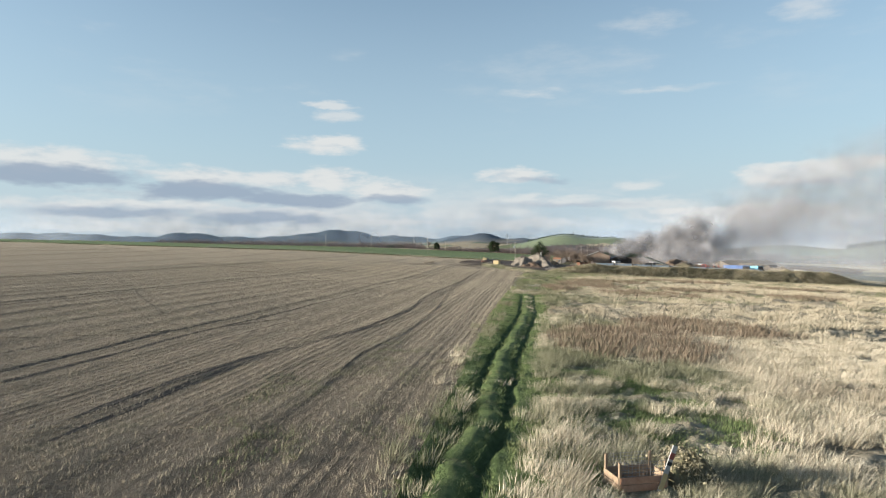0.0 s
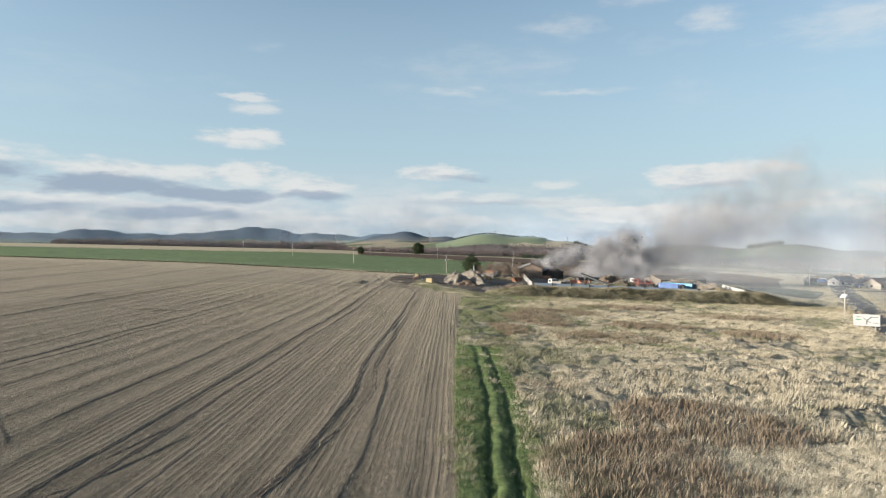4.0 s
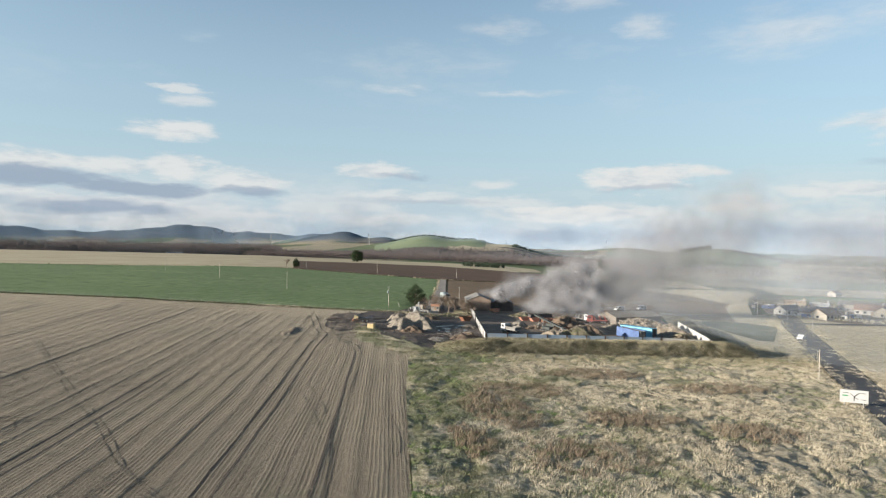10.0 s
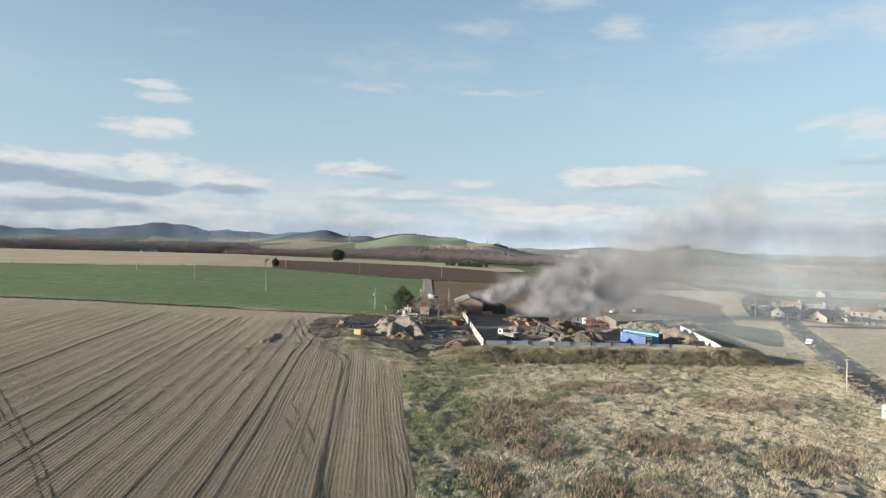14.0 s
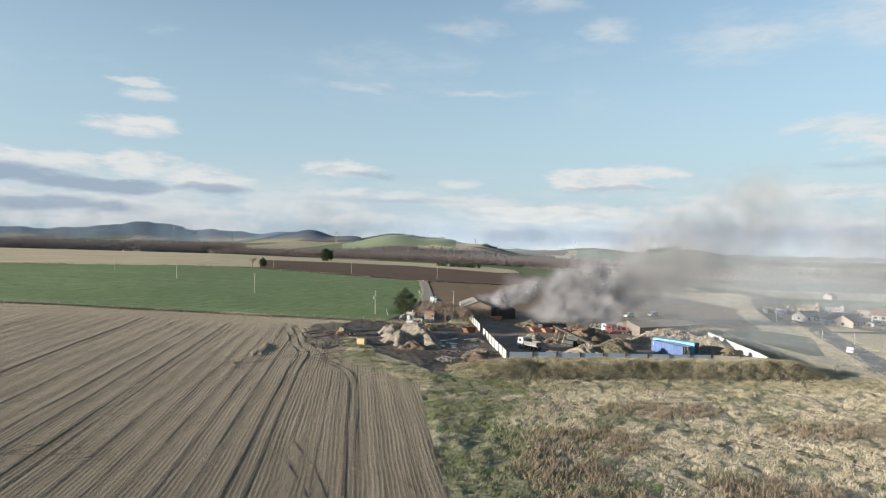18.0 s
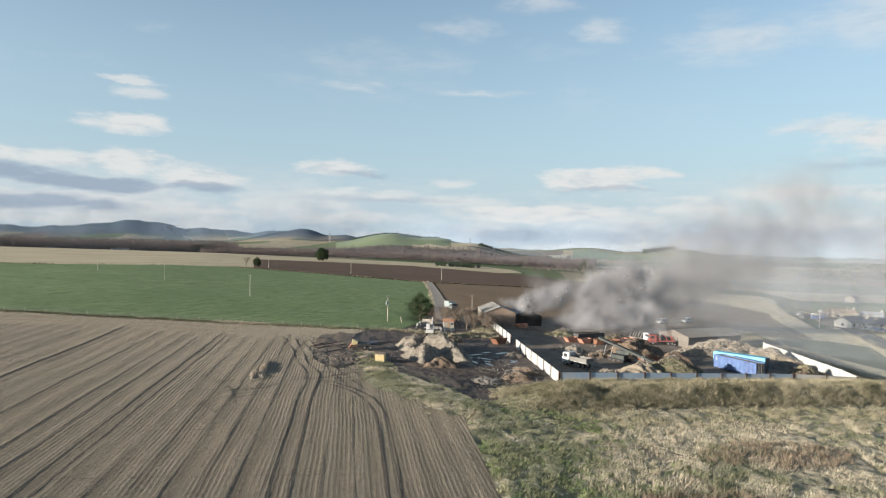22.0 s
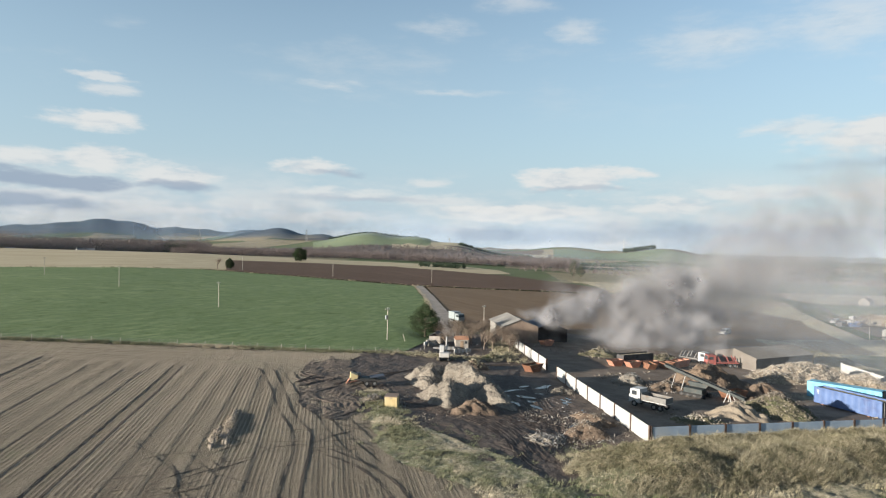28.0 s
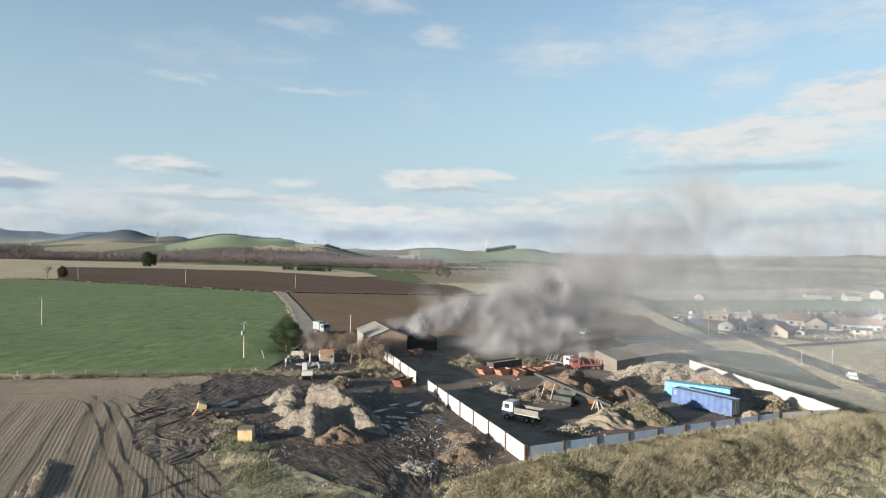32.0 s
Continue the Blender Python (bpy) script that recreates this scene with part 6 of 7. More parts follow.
P = np.concatenate([strip_points(520, [(18, 232), (18, 224), (17.5, 217), (17, 208)], 1.3), strip_points(420, [(17, 208), (21, 200), (24, 192), (25, 186)], 2.2), strip_points(900, [(33, 266), (16, 268), (-4, 271.5), (-48, 278.5)], 0.8), strip_points(1500, [(-48, 278.5), (-115, 295.5), (-300, 338)], 0.8)])
stuff("dry_grass", blades(P, 0.3 + 0.3 * rng.random(len(P)), 26, np.full(len(P), 0.45), 16, (0.4, -0.1), 0.05), MAT["tuft"], "straw grass along fence lines and field edges", "grass")
P = np.concatenate([strip_points(260, [(19, 214), (22, 206), (26, 196)], 2.4), strip_points(200, [(40, 201), (37, 194)], 2.0)])
stuff("green_grass", blades(P, 0.15 + 0.15 * rng.random(len(P)), 20, np.full(len(P), 0.6), 17, (0.2, 0), 0.06), MAT["weed"], "green weedy grass between field and mud", "grass")
P = np.concatenate([strip_points(1500, [(120, 199), (141, 246), (153, 270)], 1.9), strip_points(1000, [(100, 131), (113, 149), (178, 239), (186, 251), (219, 294)], 2.4), strip_points(500, [(114, 131), (127, 149), (193, 239), (201, 251), (235, 294)], 2.0)])
stuff("dry_grass", blades(P, 0.3 + 0.3 * rng.random(len(P)), 26, np.full(len(P), 0.7), 18, (0.4, -0.1), 0.035), MAT["tuft"], "dry grass on the road verges and below the wall", "grass")
P = strip_points(900, [(123, 200), (144, 247), (157, 274)], 2.2)
stuff("bank_scrub", shards(P + np.array([0, 0, 0.35]), 0.035 + 0.03 * rng.random(len(P)), 60, np.full(len(P), 0.9), 27, 0.7, 6.0), MAT["scrub"], "rough hedge of scrub outside the yard wall", "scrub")
P = np.concatenate([strip_points(220, [(30, 266), (42, 262), (50, 262), (58, 258)], 1.6), strip_points(420, [(56, 262), (62, 280), (64, 288)], 1.6)])
stuff("bank_scrub", shards(P + np.array([0, 0, 0.2]), 0.05 + 0.04 * rng.random(len(P)), 46, np.full(len(P), 0.6), 19, 0.6, 4.0), MAT["scrub"], "weeds and brambles by the old buildings", "scrub")

# ---- trees ----


def limb(bm, p, d, r, L, depth, rnd, mat_r=0.0):
    q = p + d * L
    tube(p, q, r, r * 0.68, 5 if depth > 1 else 4, bm)
    ends = [q]
    if depth > 0:
        for _ in range(rnd.choice((2, 3, 3))):
            nd = (d + Vector((rnd.uniform(-1, 1), rnd.uniform(-1, 1), rnd.uniform(-0.25, 0.7))) * 0.75).normalized()
            ends += limb(bm, q, nd, r * 0.62, L * rnd.uniform(0.6, 0.82), depth - 1, rnd)
    return ends


def bare_tree(x, y, h, seed, label, twig_mat="twigs", thick=0.2):
    rnd = random.Random(seed)
    ob = thing("tree", x, y, rnd.uniform(0, 360), label, "tree")
    bm = bmesh.new()
    ends = limb(bm, Vector((0, 0, -0.2)), Vector((rnd.uniform(-0.15, 0.15), rnd.uniform(-0.15, 0.15), 1)).normalized(), thick, h * 0.30, 4, rnd)
    part("trunk", bm, MAT["bark"], ob)
    pts = np.array([e[:] for e in ends if e.z > h * 0.3])
    V, F = shards(pts, np.full(len(pts), 0.034), 30, np.full(len(pts), 1.5), seed, 0.95, 13.0)
    tagged(part("crown", mesh_of("crown", V, F, MAT[twig_mat], False), MAT[twig_mat], ob), kind="stuff")
    return ob


def evergreen(x, y, h, w, seed, label):
    """A dense round-headed evergreen: limbs from a short trunk into overlapping clumps of foliage."""
    g = np.random.default_rng(seed)
    ob = thing("tree", x, y, 0, label, "tree")
    bm = tube((0, 0, -0.2), (0.1, 0.05, h * 0.55), 0.03 * h, 0.012 * h)
    n = 190
    d = g.normal(size=(n, 3))
    d /= np.linalg.norm(d, axis=1)[:, None]
    lump = 1 + 0.16 * np.sin(d[:, 0] * 5 + seed) * np.cos(d[:, 2] * 4 + 1.3 * seed) + 0.10 * np.sin(d[:, 1] * 9 + seed)
    r = lump * (0.45 + 0.5 * g.random(n) ** 0.5)
    P = np.stack([d[:, 0] * r * w * 0.64, d[:, 1] * r * w * 0.64, h * 0.50 + d[:, 2] * r * h * 0.52], 1)
    P[:, :2] *= (1.08 - 0.30 * np.clip(P[:, 2] / h - 0.45, 0, 1) / 0.55)[:, None]
    for p in P[::4]:
        tube((0.05, 0, min(p[2] * 0.7, h * 0.5)), p, 0.008 * h, 0.003 * h, 4, bm)
    part("trunk", bm, MAT["bark"], ob)
    V, F = shards(P, np.full(n, 0.030 * w if w > 8 else 0.14), 80, np.full(n, 0.15 * w), seed, 0.8, 1.5)
    tagged(part("crown", mesh_of("crown", V, F, MAT["needles"], False), MAT["needles"], ob), kind="stuff")
    return ob


evergreen(45.0, 292.2, 9.2, 6.4, 5, "dark green bushy evergreen tree at the pasture corner")
for i, (x, y, h) in enumerate(((50.5, 283.5, 5.5), (53.5, 288.0, 6.5), (57.0, 281.0, 7.2), (59.5, 287.0, 6.8), (61.5, 278.5, 5.8), (55.0, 274.5, 5.2), (58.5, 293.0, 6.6), (63.5, 285.0, 5.0), (52.6, 278.6, 4.6), (60.4, 271.5, 4.4), (48.6, 289.0, 5.0), (55.6, 285.0, 6.2), (61.8, 291.0, 6.0), (57.8, 276.0, 5.0), (47.4, 281.5, 3.4), (64.6, 279.0, 4.2), (53.8, 296.0, 5.6))):
    bare_tree(x, y, h, 30 + i, "bare leafless tree among the old buildings", thick=0.16)
bare_tree(-14, 590, 9, 61, "bare tree at the ploughed field corner", thick=0.3)
evergreen(-6, 597, 7.5, 4.5, 62, "dark bush at the ploughed field corner")
evergreen(73, 905, 16, 13, 63, "large dark tree standing in the pale field")
evergreen(369, 771, 19, 8, 64, "dark conifer beside the far track")
evergreen(384, 779, 14, 7, 65, "dark conifer beside the far track")


def wood(name, n, az, dist, height, mat, label, seed, count=34, size=1.0, spread=2.6):
    """Far woodland: many small ragged crowns between two bearings and two distances."""
    g = np.random.default_rng(seed)
    a, r = np.radians(g.uniform(*az, n)), g.uniform(*dist, n)
    x, y = np.sin(a) * r, 100 + np.cos(a) * r
    h = height * (0.65 + 0.5 * g.random(n))
    P = np.stack([x, y, land(x, y) + h * 0.55], 1)
    V, F = shards(P, np.full(n, size), count, h * 0.34 + spread * 0.3, seed + 1, 1.25, 1.3)
    return stuff(name, (V, F), mat, label, "woodland")


MAT["bare_wood"] = leaf_mat("far_bare_branches", (0.075, 0.058, 0.056), (0.150, 0.122, 0.114), (0.090, 0.080, 0.066))
wood("far_woodland", 2600, (-26, -2.0), (1400, 1900), 30, MAT["bare_wood"], "band of bare brown woodland beyond the pale field", 40, 80, 1.2)
wood("far_woodland", 3000, (-5, 30), (1250, 1930), 15, MAT["bare_wood"], "wide band of bare brown woodland in the valley", 41, 70, 1.1)
wood("far_woodland", 260, (-18, -4), (1480, 1600), 15, MAT["pine"], "dark edge of woodland beyond the pale field", 42, 70, 1.2)
wood("far_woodland", 40, (-5.4, -3.8), (1430, 1480), 22, MAT["pine"], "clump of dark pines in the valley", 43, 160, 1.4)
wood("far_woodland", 1500, (24, 62), (900, 2200), 6, MAT["bare_wood"], "scattered brown scrub and hedges in the valley", 44, 40, 0.8)
wood("far_woodland", 60, (15.5, 19.5), (840, 900), 6, MAT["pine"], "dark line of conifers along a far track", 45, 120, 0.7, 2.0)
wood("far_woodland", 300, (8.0, 16.0), (2390, 2440), 9, MAT["pine"], "dark plantation along the green hill top", 46, 40, 1.6)
wood("far_woodland", 220, (19.5, 26), (2050, 2110), 9, MAT["pine"], "dark shelter belt on the far slope", 47, 50, 1.4)
wood("far_woodland", 170, (34.0, 36.6), (2440, 2500), 16, MAT["pine"], "dark plantation on a far hill top", 48, 60, 1.6)
wood("far_woodland", 320, (48, 72), (1500, 2600), 10, MAT["pine"], "scattered dark woods on far slopes", 49, 50, 1.3)
wood("far_woodland", 900, (-45, -20), (1150, 1900), 9, MAT["bare_wood"], "brown hedges and copses on the plain", 50, 50, 1.0)
wood("far_woodland", 300, (-34, -4), (2350, 2480), 9, MAT["pine"], "small dark woods below the hills", 51, 40, 1.6)


def polar_field(name, az0, az1, near, far, mat, off, label, category="field", n=40, m=16):
    """A far field between two bearings; near and far give its edges as (at az0, at az1)."""
    A, Fr = np.meshgrid(np.linspace(az0, az1, n), np.linspace(0, 1, m), indexing="ij")
    k = (A - az0) / (az1 - az0)
    r0, r1 = near[0] + (near[1] - near[0]) * k, far[0] + (far[1] - far[0]) * k
    Rr = r0 + (r1 - r0) * Fr + 25 * vnoise(A * 4, Fr * 0, 3.0, off) * (Fr > 0.5)
    X, Y = np.sin(np.radians(A)) * Rr, 100 + np.cos(np.radians(A)) * Rr
    me = mesh_of(name, np.stack([X, Y, land(X, Y) + off], -1).reshape(-1, 3), grid_faces(n, m)[:, ::-1], mat)
    return tagged(new(name, me), label, category, kind="structure")


MAT["wood_floor"] = plain("leaf_litter_and_scrub", (0.052, 0.043, 0.037), (0.095, 0.078, 0.067), 0.05, 0.95, bump=0.5, dirt=(0.06, 0.055, 0.045))
MAT["hill_green"] = plain("hill_pasture", (0.125, 0.16, 0.085), (0.16, 0.19, 0.105), 0.004, 0.95, bump=0.1)
MAT["hill_pale"] = plain("hill_stubble", (0.30, 0.255, 0.165), (0.38, 0.33, 0.22), 0.006, 0.95, bump=0.1)
polar_field("woodland_floor", -24, 27, (1480, 1440), (2050, 2150), MAT["wood_floor"], 1.2, "brown leaf litter under the far woods", "ground", 90, 30)
polar_field("hill_field", 6.6, 17.0, (1990, 1940), (2400, 2340), MAT["hill_green"], 2.0, "green pasture on a rounded hill", "field", 50, 24)
polar_field("hill_field", 13.5, 22.0, (1900, 1900), (2000, 1960), MAT["hill_pale"], 2.6, "pale stubble on the hill foot", "field", 40, 8)
polar_field("hill_field", 17.0, 27.5, (2000, 2050), (2160, 2250), MAT["hill_pale"], 2.2, "pale stubble on the far slope", "field", 40, 10)
polar_field("hill_field", 28.0, 42.0, (2150, 1900), (2500, 2300), MAT["hill_green"], 2.2, "green fields on a far slope", "field", 40, 10)
polar_field("hill_field", 17.5, 23.0, (1330, 1300), (1400, 1390), MAT["hill_green"], 1.6, "green meadow among the valley woods", "field", 30, 8)
polar_field("hill_field", 24.0, 33.0, (1500, 1460), (1600, 1570), MAT["hill_pale"], 1.8, "pale stubble among the valley woods", "field", 30, 8)
polar_field("hill_field", 26.0, 41.0, (1750, 1720), (1860, 1830), MAT["hill_green"], 2.0, "green pasture beyond the valley woods", "field", 40, 8)
polar_field("hill_field", 44.0, 66.0, (1900, 1850), (2080, 2050), MAT["hill_pale"], 2.0, "pale stubble on the eastern slope", "field", 40, 8)
wood("far_woodland", 260, (19, 36), (1610, 1690), 9, MAT["pine"], "dark hedgerow trees between valley fields", 52, 50, 1.0)
wood("far_woodland", 160, (46, 58), (1450, 1480), 9, MAT["pine"], "dark belt of trees on the eastern slope", 53, 50, 1.0)
for seed, line, n, w, hh in ((70, [(-520, 500), (-206, 507), (-122, 524), (-26, 578), (42, 534), (98, 490)], 420, 0.9, 0.6), (71, [(98, 491), (217, 478), (232, 488)], 160, 0.7, 0.6), (72, [(60, 330), (78, 402), (97, 486)], 90, 0.5, 0.4), (73, [(230, 486), (262, 520), (290, 640)], 120, 1.2, 0.8)):
    P = strip_points(n, line, w)
    stuff("field_hedge", shards(P + np.array([0, 0, hh * 0.4]), np.full(n, 0.35), 12, np.full(n, hh), seed, 0.6, 1.4), MAT["scrub"], "low straw and bramble field boundary", "hedge")

# ---- poles, posts and signs ----


def power_pole(x, y, h, label, box_on=False, lean=0.0):
    ob = thing("utility_pole", x, y, 20, label, "utility pole", "wooden utility poles")
    part("pole", tube((0, 0, -0.5), (lean, 0, h), 0.13, 0.09, 10), MAT["pole_wood"], ob)
    part("crossarm", box((1.3, 0.12, 0.12), (lean, 0.1, h - 0.4)), MAT["pole_wood"], ob)
    for xx in (-0.55, 0.0, 0.55):
        part("insulator", tube((lean + xx, 0.1, h - 0.34), (lean + xx, 0.1, h - 0.12), 0.06, 0.05, 8), MAT["ceramic"], ob)
    if box_on:
        t = part("transformer", tube((-0.38, 0, h - 2.9), (-0.38, 0, h - 1.9), 0.3, n=12), MAT["ceramic"], ob, "pale grey drum transformer")
        part("bracket", box((0.4, 0.1, 0.1), (-0.15, 0, h - 2.3)), MAT["steel"], t)
    return ob


power_pole(32.4, 282.7, 8.1, "pale wooden pole with a drum transformer", True, 0.05)
power_pole(-8.3, 344.0, 8.0, "pale wooden pole standing in the pasture")
power_pole(-46.0, 402.5, 8.0, "pale wooden pole standing in the pasture")
power_pole(-86.0, 462.0, 8.0, "pale wooden pole standing in the pasture")
power_pole(120.8, 527.2, 9.0, "wooden pole at the edge of the ploughed strip")
power_pole(2.3, 587.0, 9.0, "wooden pole at the edge of the ploughed strip")
power_pole(60.0, 556.0, 9.0, "wooden pole at the edge of the ploughed strip")
power_pole(119.3, 160.3, 7.2, "wooden pole on the road verge")
power_pole(66.5, 303.0, 8.0, "wooden pole behind the old shed")
power_pole(213.0, 296.0, 8.5, "tall pole at the village junction")
power_pole(232.0, 300.0, 8.5, "tall pole at the village junction")


def stay():
    ob = thing("stay_post", 36.6, 281.0, 0, "short leaning timber stay beside the pole", "post")
    part("post", tube((0, 0, -0.3), (-0.6, 0.1, 1.9), 0.09, 0.08, 8), MAT["pole_wood"], ob)


stay()


def field_fence(line, every, label):
    line = [Vector(p) for p in line]
    a = line[0]
    ob = thing("wire_fence", a.x, a.y, 0, label, "fence")
    z0 = at(a.x, a.y) + 0.1
    tops = []
    for p, q in zip(line, line[1:]):
        n = max(1, int((q - p).length / every))
        for i in range(n):
            c = p.lerp(q, i / n)
            g = at(c.x, c.y) + 0.1 - z0
            part("post", tube((c.x - a.x, c.y - a.y, g - 0.2), (c.x - a.x + 0.03, c.y - a.y, g + 1.15), 0.06, 0.055, 6), MAT["pole_wood"], ob)
            tops.append(Vector((c.x - a.x, c.y - a.y, g)))
    for hh in (0.45, 0.75, 1.05):
        bm = bmesh.new()
        for p, q in zip(tops, tops[1:]):
            tube(p + Vector((0, 0, hh)), q + Vector((0, 0, hh)), 0.012, n=3, bm=bm)
        part("wire", bm, MAT["steel"], ob)


field_fence([(36, 266), (16, 268), (-4, 271.5), (-48, 278), (-115, 295)], 5.0, "timber post and wire fence between stubble and pasture")
field_fence([(36, 266), (41, 276), (44, 286)], 4.0, "timber post and wire fence up to the evergreen tree")


def direction_sign():
    ob = thing("road_sign", 104.6, 136.3, -36, "large white direction sign on grey posts beside the road", "road sign")
    for xx in (-1.6, 1.6):
        part("post", tube((xx, 0.08, -0.5), (xx, 0.08, 3.2), 0.07, n=8), MAT["steel"], ob)
    b = part("board", box((4.8, 0.06, 2.5), (0, 0, 2.05), bevel=0.02), MAT["white_paint"], ob, "white sign board with black route lines")
    for p, q, r in (((0, 1.15), (0, 2.0), 0.08), ((0, 2.0), (0.9, 2.8), 0.08), ((0, 2.0), (-0.6, 2.6), 0.06), ((0, 1.9), (0.7, 1.55), 0.06)):
        d = Vector((q[0] - p[0], 0, q[1] - p[1]))
        part("route_line", box((d.length, 0.02, 2 * r), ((p[0] + q[0]) / 2, -0.045, (p[1] + q[1]) / 2), (0, -math.degrees(math.atan2(d.z, d.x)), 0)), MAT["black"], b)
    part("route_patch", box((0.95, 0.02, 0.22), (-1.5, -0.045, 2.15)), MAT["sign_green"], b, "green panel")
    for x, z, w in ((1.5, 2.75, 1.0), (-1.4, 2.7, 0.9), (1.55, 1.5, 0.9)):
        part("sign_bar", box((w, 0.02, 0.1), (x, -0.045, z)), MAT["black"], b)


direction_sign()


def small_sign(x, y):
    ob = thing("road_sign", x, y, 40, "small white sign on a post at the road edge", "road sign")
    part("post", tube((0, 0, -0.2), (0, 0, 4.2), 0.06, n=8), MAT["steel"], ob)
    part("board", box((1.0, 0.05, 1.3), (0, -0.07, 3.7), bevel=0.02), MAT["white_paint"], ob)


small_sign(178.3, 239.7)
small_sign(189.0, 236.9)
small_sign(215.0, 279.0)


def crate():
    ob = thing("mesh_crate", 5.9, 19.3, 12, "old timber crate topped with wire mesh in long grass", "crate")
    for xx, yy in ((-0.75, -0.45), (0.75, -0.45), (-0.75, 0.45), (0.75, 0.45)):
        part("corner_post", box((0.08, 0.08, 0.95), (xx, yy, 0.4), bevel=0.01), MAT["wood"], ob)
    MAT["red_board"] = plain("faded_red_board", (0.36, 0.19, 0.12), (0.46, 0.27, 0.18), 3.0, 0.9, bump=0.3)
    for i in range(2):
        part("board", box((1.5, 0.03, 0.2), (0, -0.5, 0.12 + 0.22 * i)), MAT["red_board"], ob, "faded red-brown board")
        part("board", box((1.5, 0.03, 0.2), (0, 0.5, 0.12 + 0.22 * i)), MAT["wood"], ob)
        for s in (-1, 1):
            part("board", box((0.03, 0.95, 0.2), (s * 0.8, 0, 0.12 + 0.22 * i)), MAT["wood"], ob)
    for s in (-1, 1):
        bm = bmesh.new()
        for i in range(13):
            tube((-0.72 + 0.12 * i, s * 0.47, 0.45), (-0.72 + 0.12 * i, s * 0.47, 0.88), 0.008, n=4, bm=bm)
        for i in range(5):
            tube((-0.74, s * 0.47, 0.46 + 0.10 * i), (0.74, s * 0.47, 0.46 + 0.10 * i), 0.008, n=4, bm=bm)
        part("wire_mesh", bm, MAT["steel"], ob)
    m = part("marker_board", box((0.16, 0.04, 1.5), (0.72, -0.58, 0.62), (0, 22, 0), 0.005), MAT["white_paint"], ob, "leaning white marker board with red and yellow bands")
    part("band", box((0.155, 0.01, 0.5), (0.58, -0.605, 0.28), (0, 22, 0)), MAT["yellow"], m)
    part("band", box((0.155, 0.01, 0.2), (0.88, -0.605, 1.02), (0, 22, 0)), MAT["red"], m)
    part("band", box((0.155, 0.01, 0.12), (0.79, -0.605, 0.8), (0, 22, 0)), MAT["black"], m)


crate()
heap("old_bale", 7.6, 19.8, 1.1, 0.8, 0.9, 0, MAT["heap_dark"], "dark rotted bale beside the crate", seed=33, pieces=(MAT["scrub"], 200, 0.12), peak=0.5)

# ---- old buildings and clutter by the lane ----


def hut(x, y, turn, w, d, h, wall, roof, label):
    ob = thing("hut", x, y, turn, label, "hut")
    part("wall", box((w, d, h + 0.3), (0, 0, h / 2 - 0.15)), wall, ob)
    for s in (-1, 1):
        part("roof_slope", box((w + 0.3, d * 0.62, 0.1), (0, s * d * 0.27, h + d * 0.14), (s * -28, 0, 0)), roof, ob)
    part("door", box((0.8, 0.06, 1.8), (0, -d / 2 - 0.02, 0.9)), MAT["wood"], ob)
    part("window", box((0.6, 0.05, 0.6), (w * 0.32, -d / 2 - 0.02, 1.4)), MAT["window"], ob)


hut(50.6, 279.0, -12, 3.2, 2.6, 2.1, MAT["stone"], MAT["terracotta"], "small pale hut with an orange tiled roof")
hut(46.0, 285.0, 60, 4.5, 3.0, 1.9, MAT["stone"], MAT["dark"], "low stone outhouse under the evergreen")
for i, (x, y, t, L, H) in enumerate(((41.5, 279.0, 62, 6.0, 1.1), (44.0, 273.0, -10, 5.0, 0.9), (48.0, 271.0, 10, 4.5, 1.2))):
    ob = thing("ruined_wall", x, y, t, "broken length of pale stone wall", "wall")
    for j in range(9):
        part("block", box((L / 9 * 1.05, 0.4, H * random.uniform(0.5, 1.1)), (-L / 2 + L * (j + 0.5) / 9, random.uniform(-0.05, 0.05), H * 0.35), (0, random.uniform(-4, 4), 0), 0.04), MAT["stone"] if j % 2 else MAT["concrete"], ob)
heap("rubbish_heap", 43.2, 279.4, 2.6, 1.8, 0.9, 40, MAT["heap_grey"], "pale rubbish heap by the ruined wall", seed=41, pieces=(MAT["plastics"], 160, 0.3))
heap("rubbish_heap", 52.5, 263.5, 3.2, 1.8, 1.0, 10, MAT["heap_dark"], "brushwood heap near the fence", seed=42, pieces=(MAT["scrub"], 220, 0.3))
heap("rubbish_heap", 98.5, 262.0, 6.0, 3.2, 1.6, 10, MAT["heap_dark"], "charred smouldering heap under the smoke", seed=43, pieces=(MAT["litter"], 400, 0.25))
heap("rubbish_heap", 84.0, 268.0, 6.5, 4.0, 2.0, 10, MAT["heap_dark"], "charred smouldering heap before the burnt shed", seed=44, pieces=(MAT["litter"], 400, 0.25))

# loose scraps trodden into the yard and the mud
def scraps(boxes, mat, label, size, seed, count=3):
    g = np.random.default_rng(seed)
    P = []
    for x0, x1, y0, y1, n in boxes:
        x, y = g.uniform(x0, x1, n), g.uniform(y0, y1, n)
        keep = vnoise(x, y, 4.0, seed) + 0.5 * vnoise(x, y, 1.5, seed + 1) > 0.1
        P.append(np.stack([x, y, land(x, y) + 0.2], 1)[keep])
    P = np.concatenate(P)
    stuff("scraps", shards(P, size * (0.6 + g.random(len(P))), count, np.full(len(P), 0.5), seed + 2, 0.25, 1.6), mat, label, "litter")


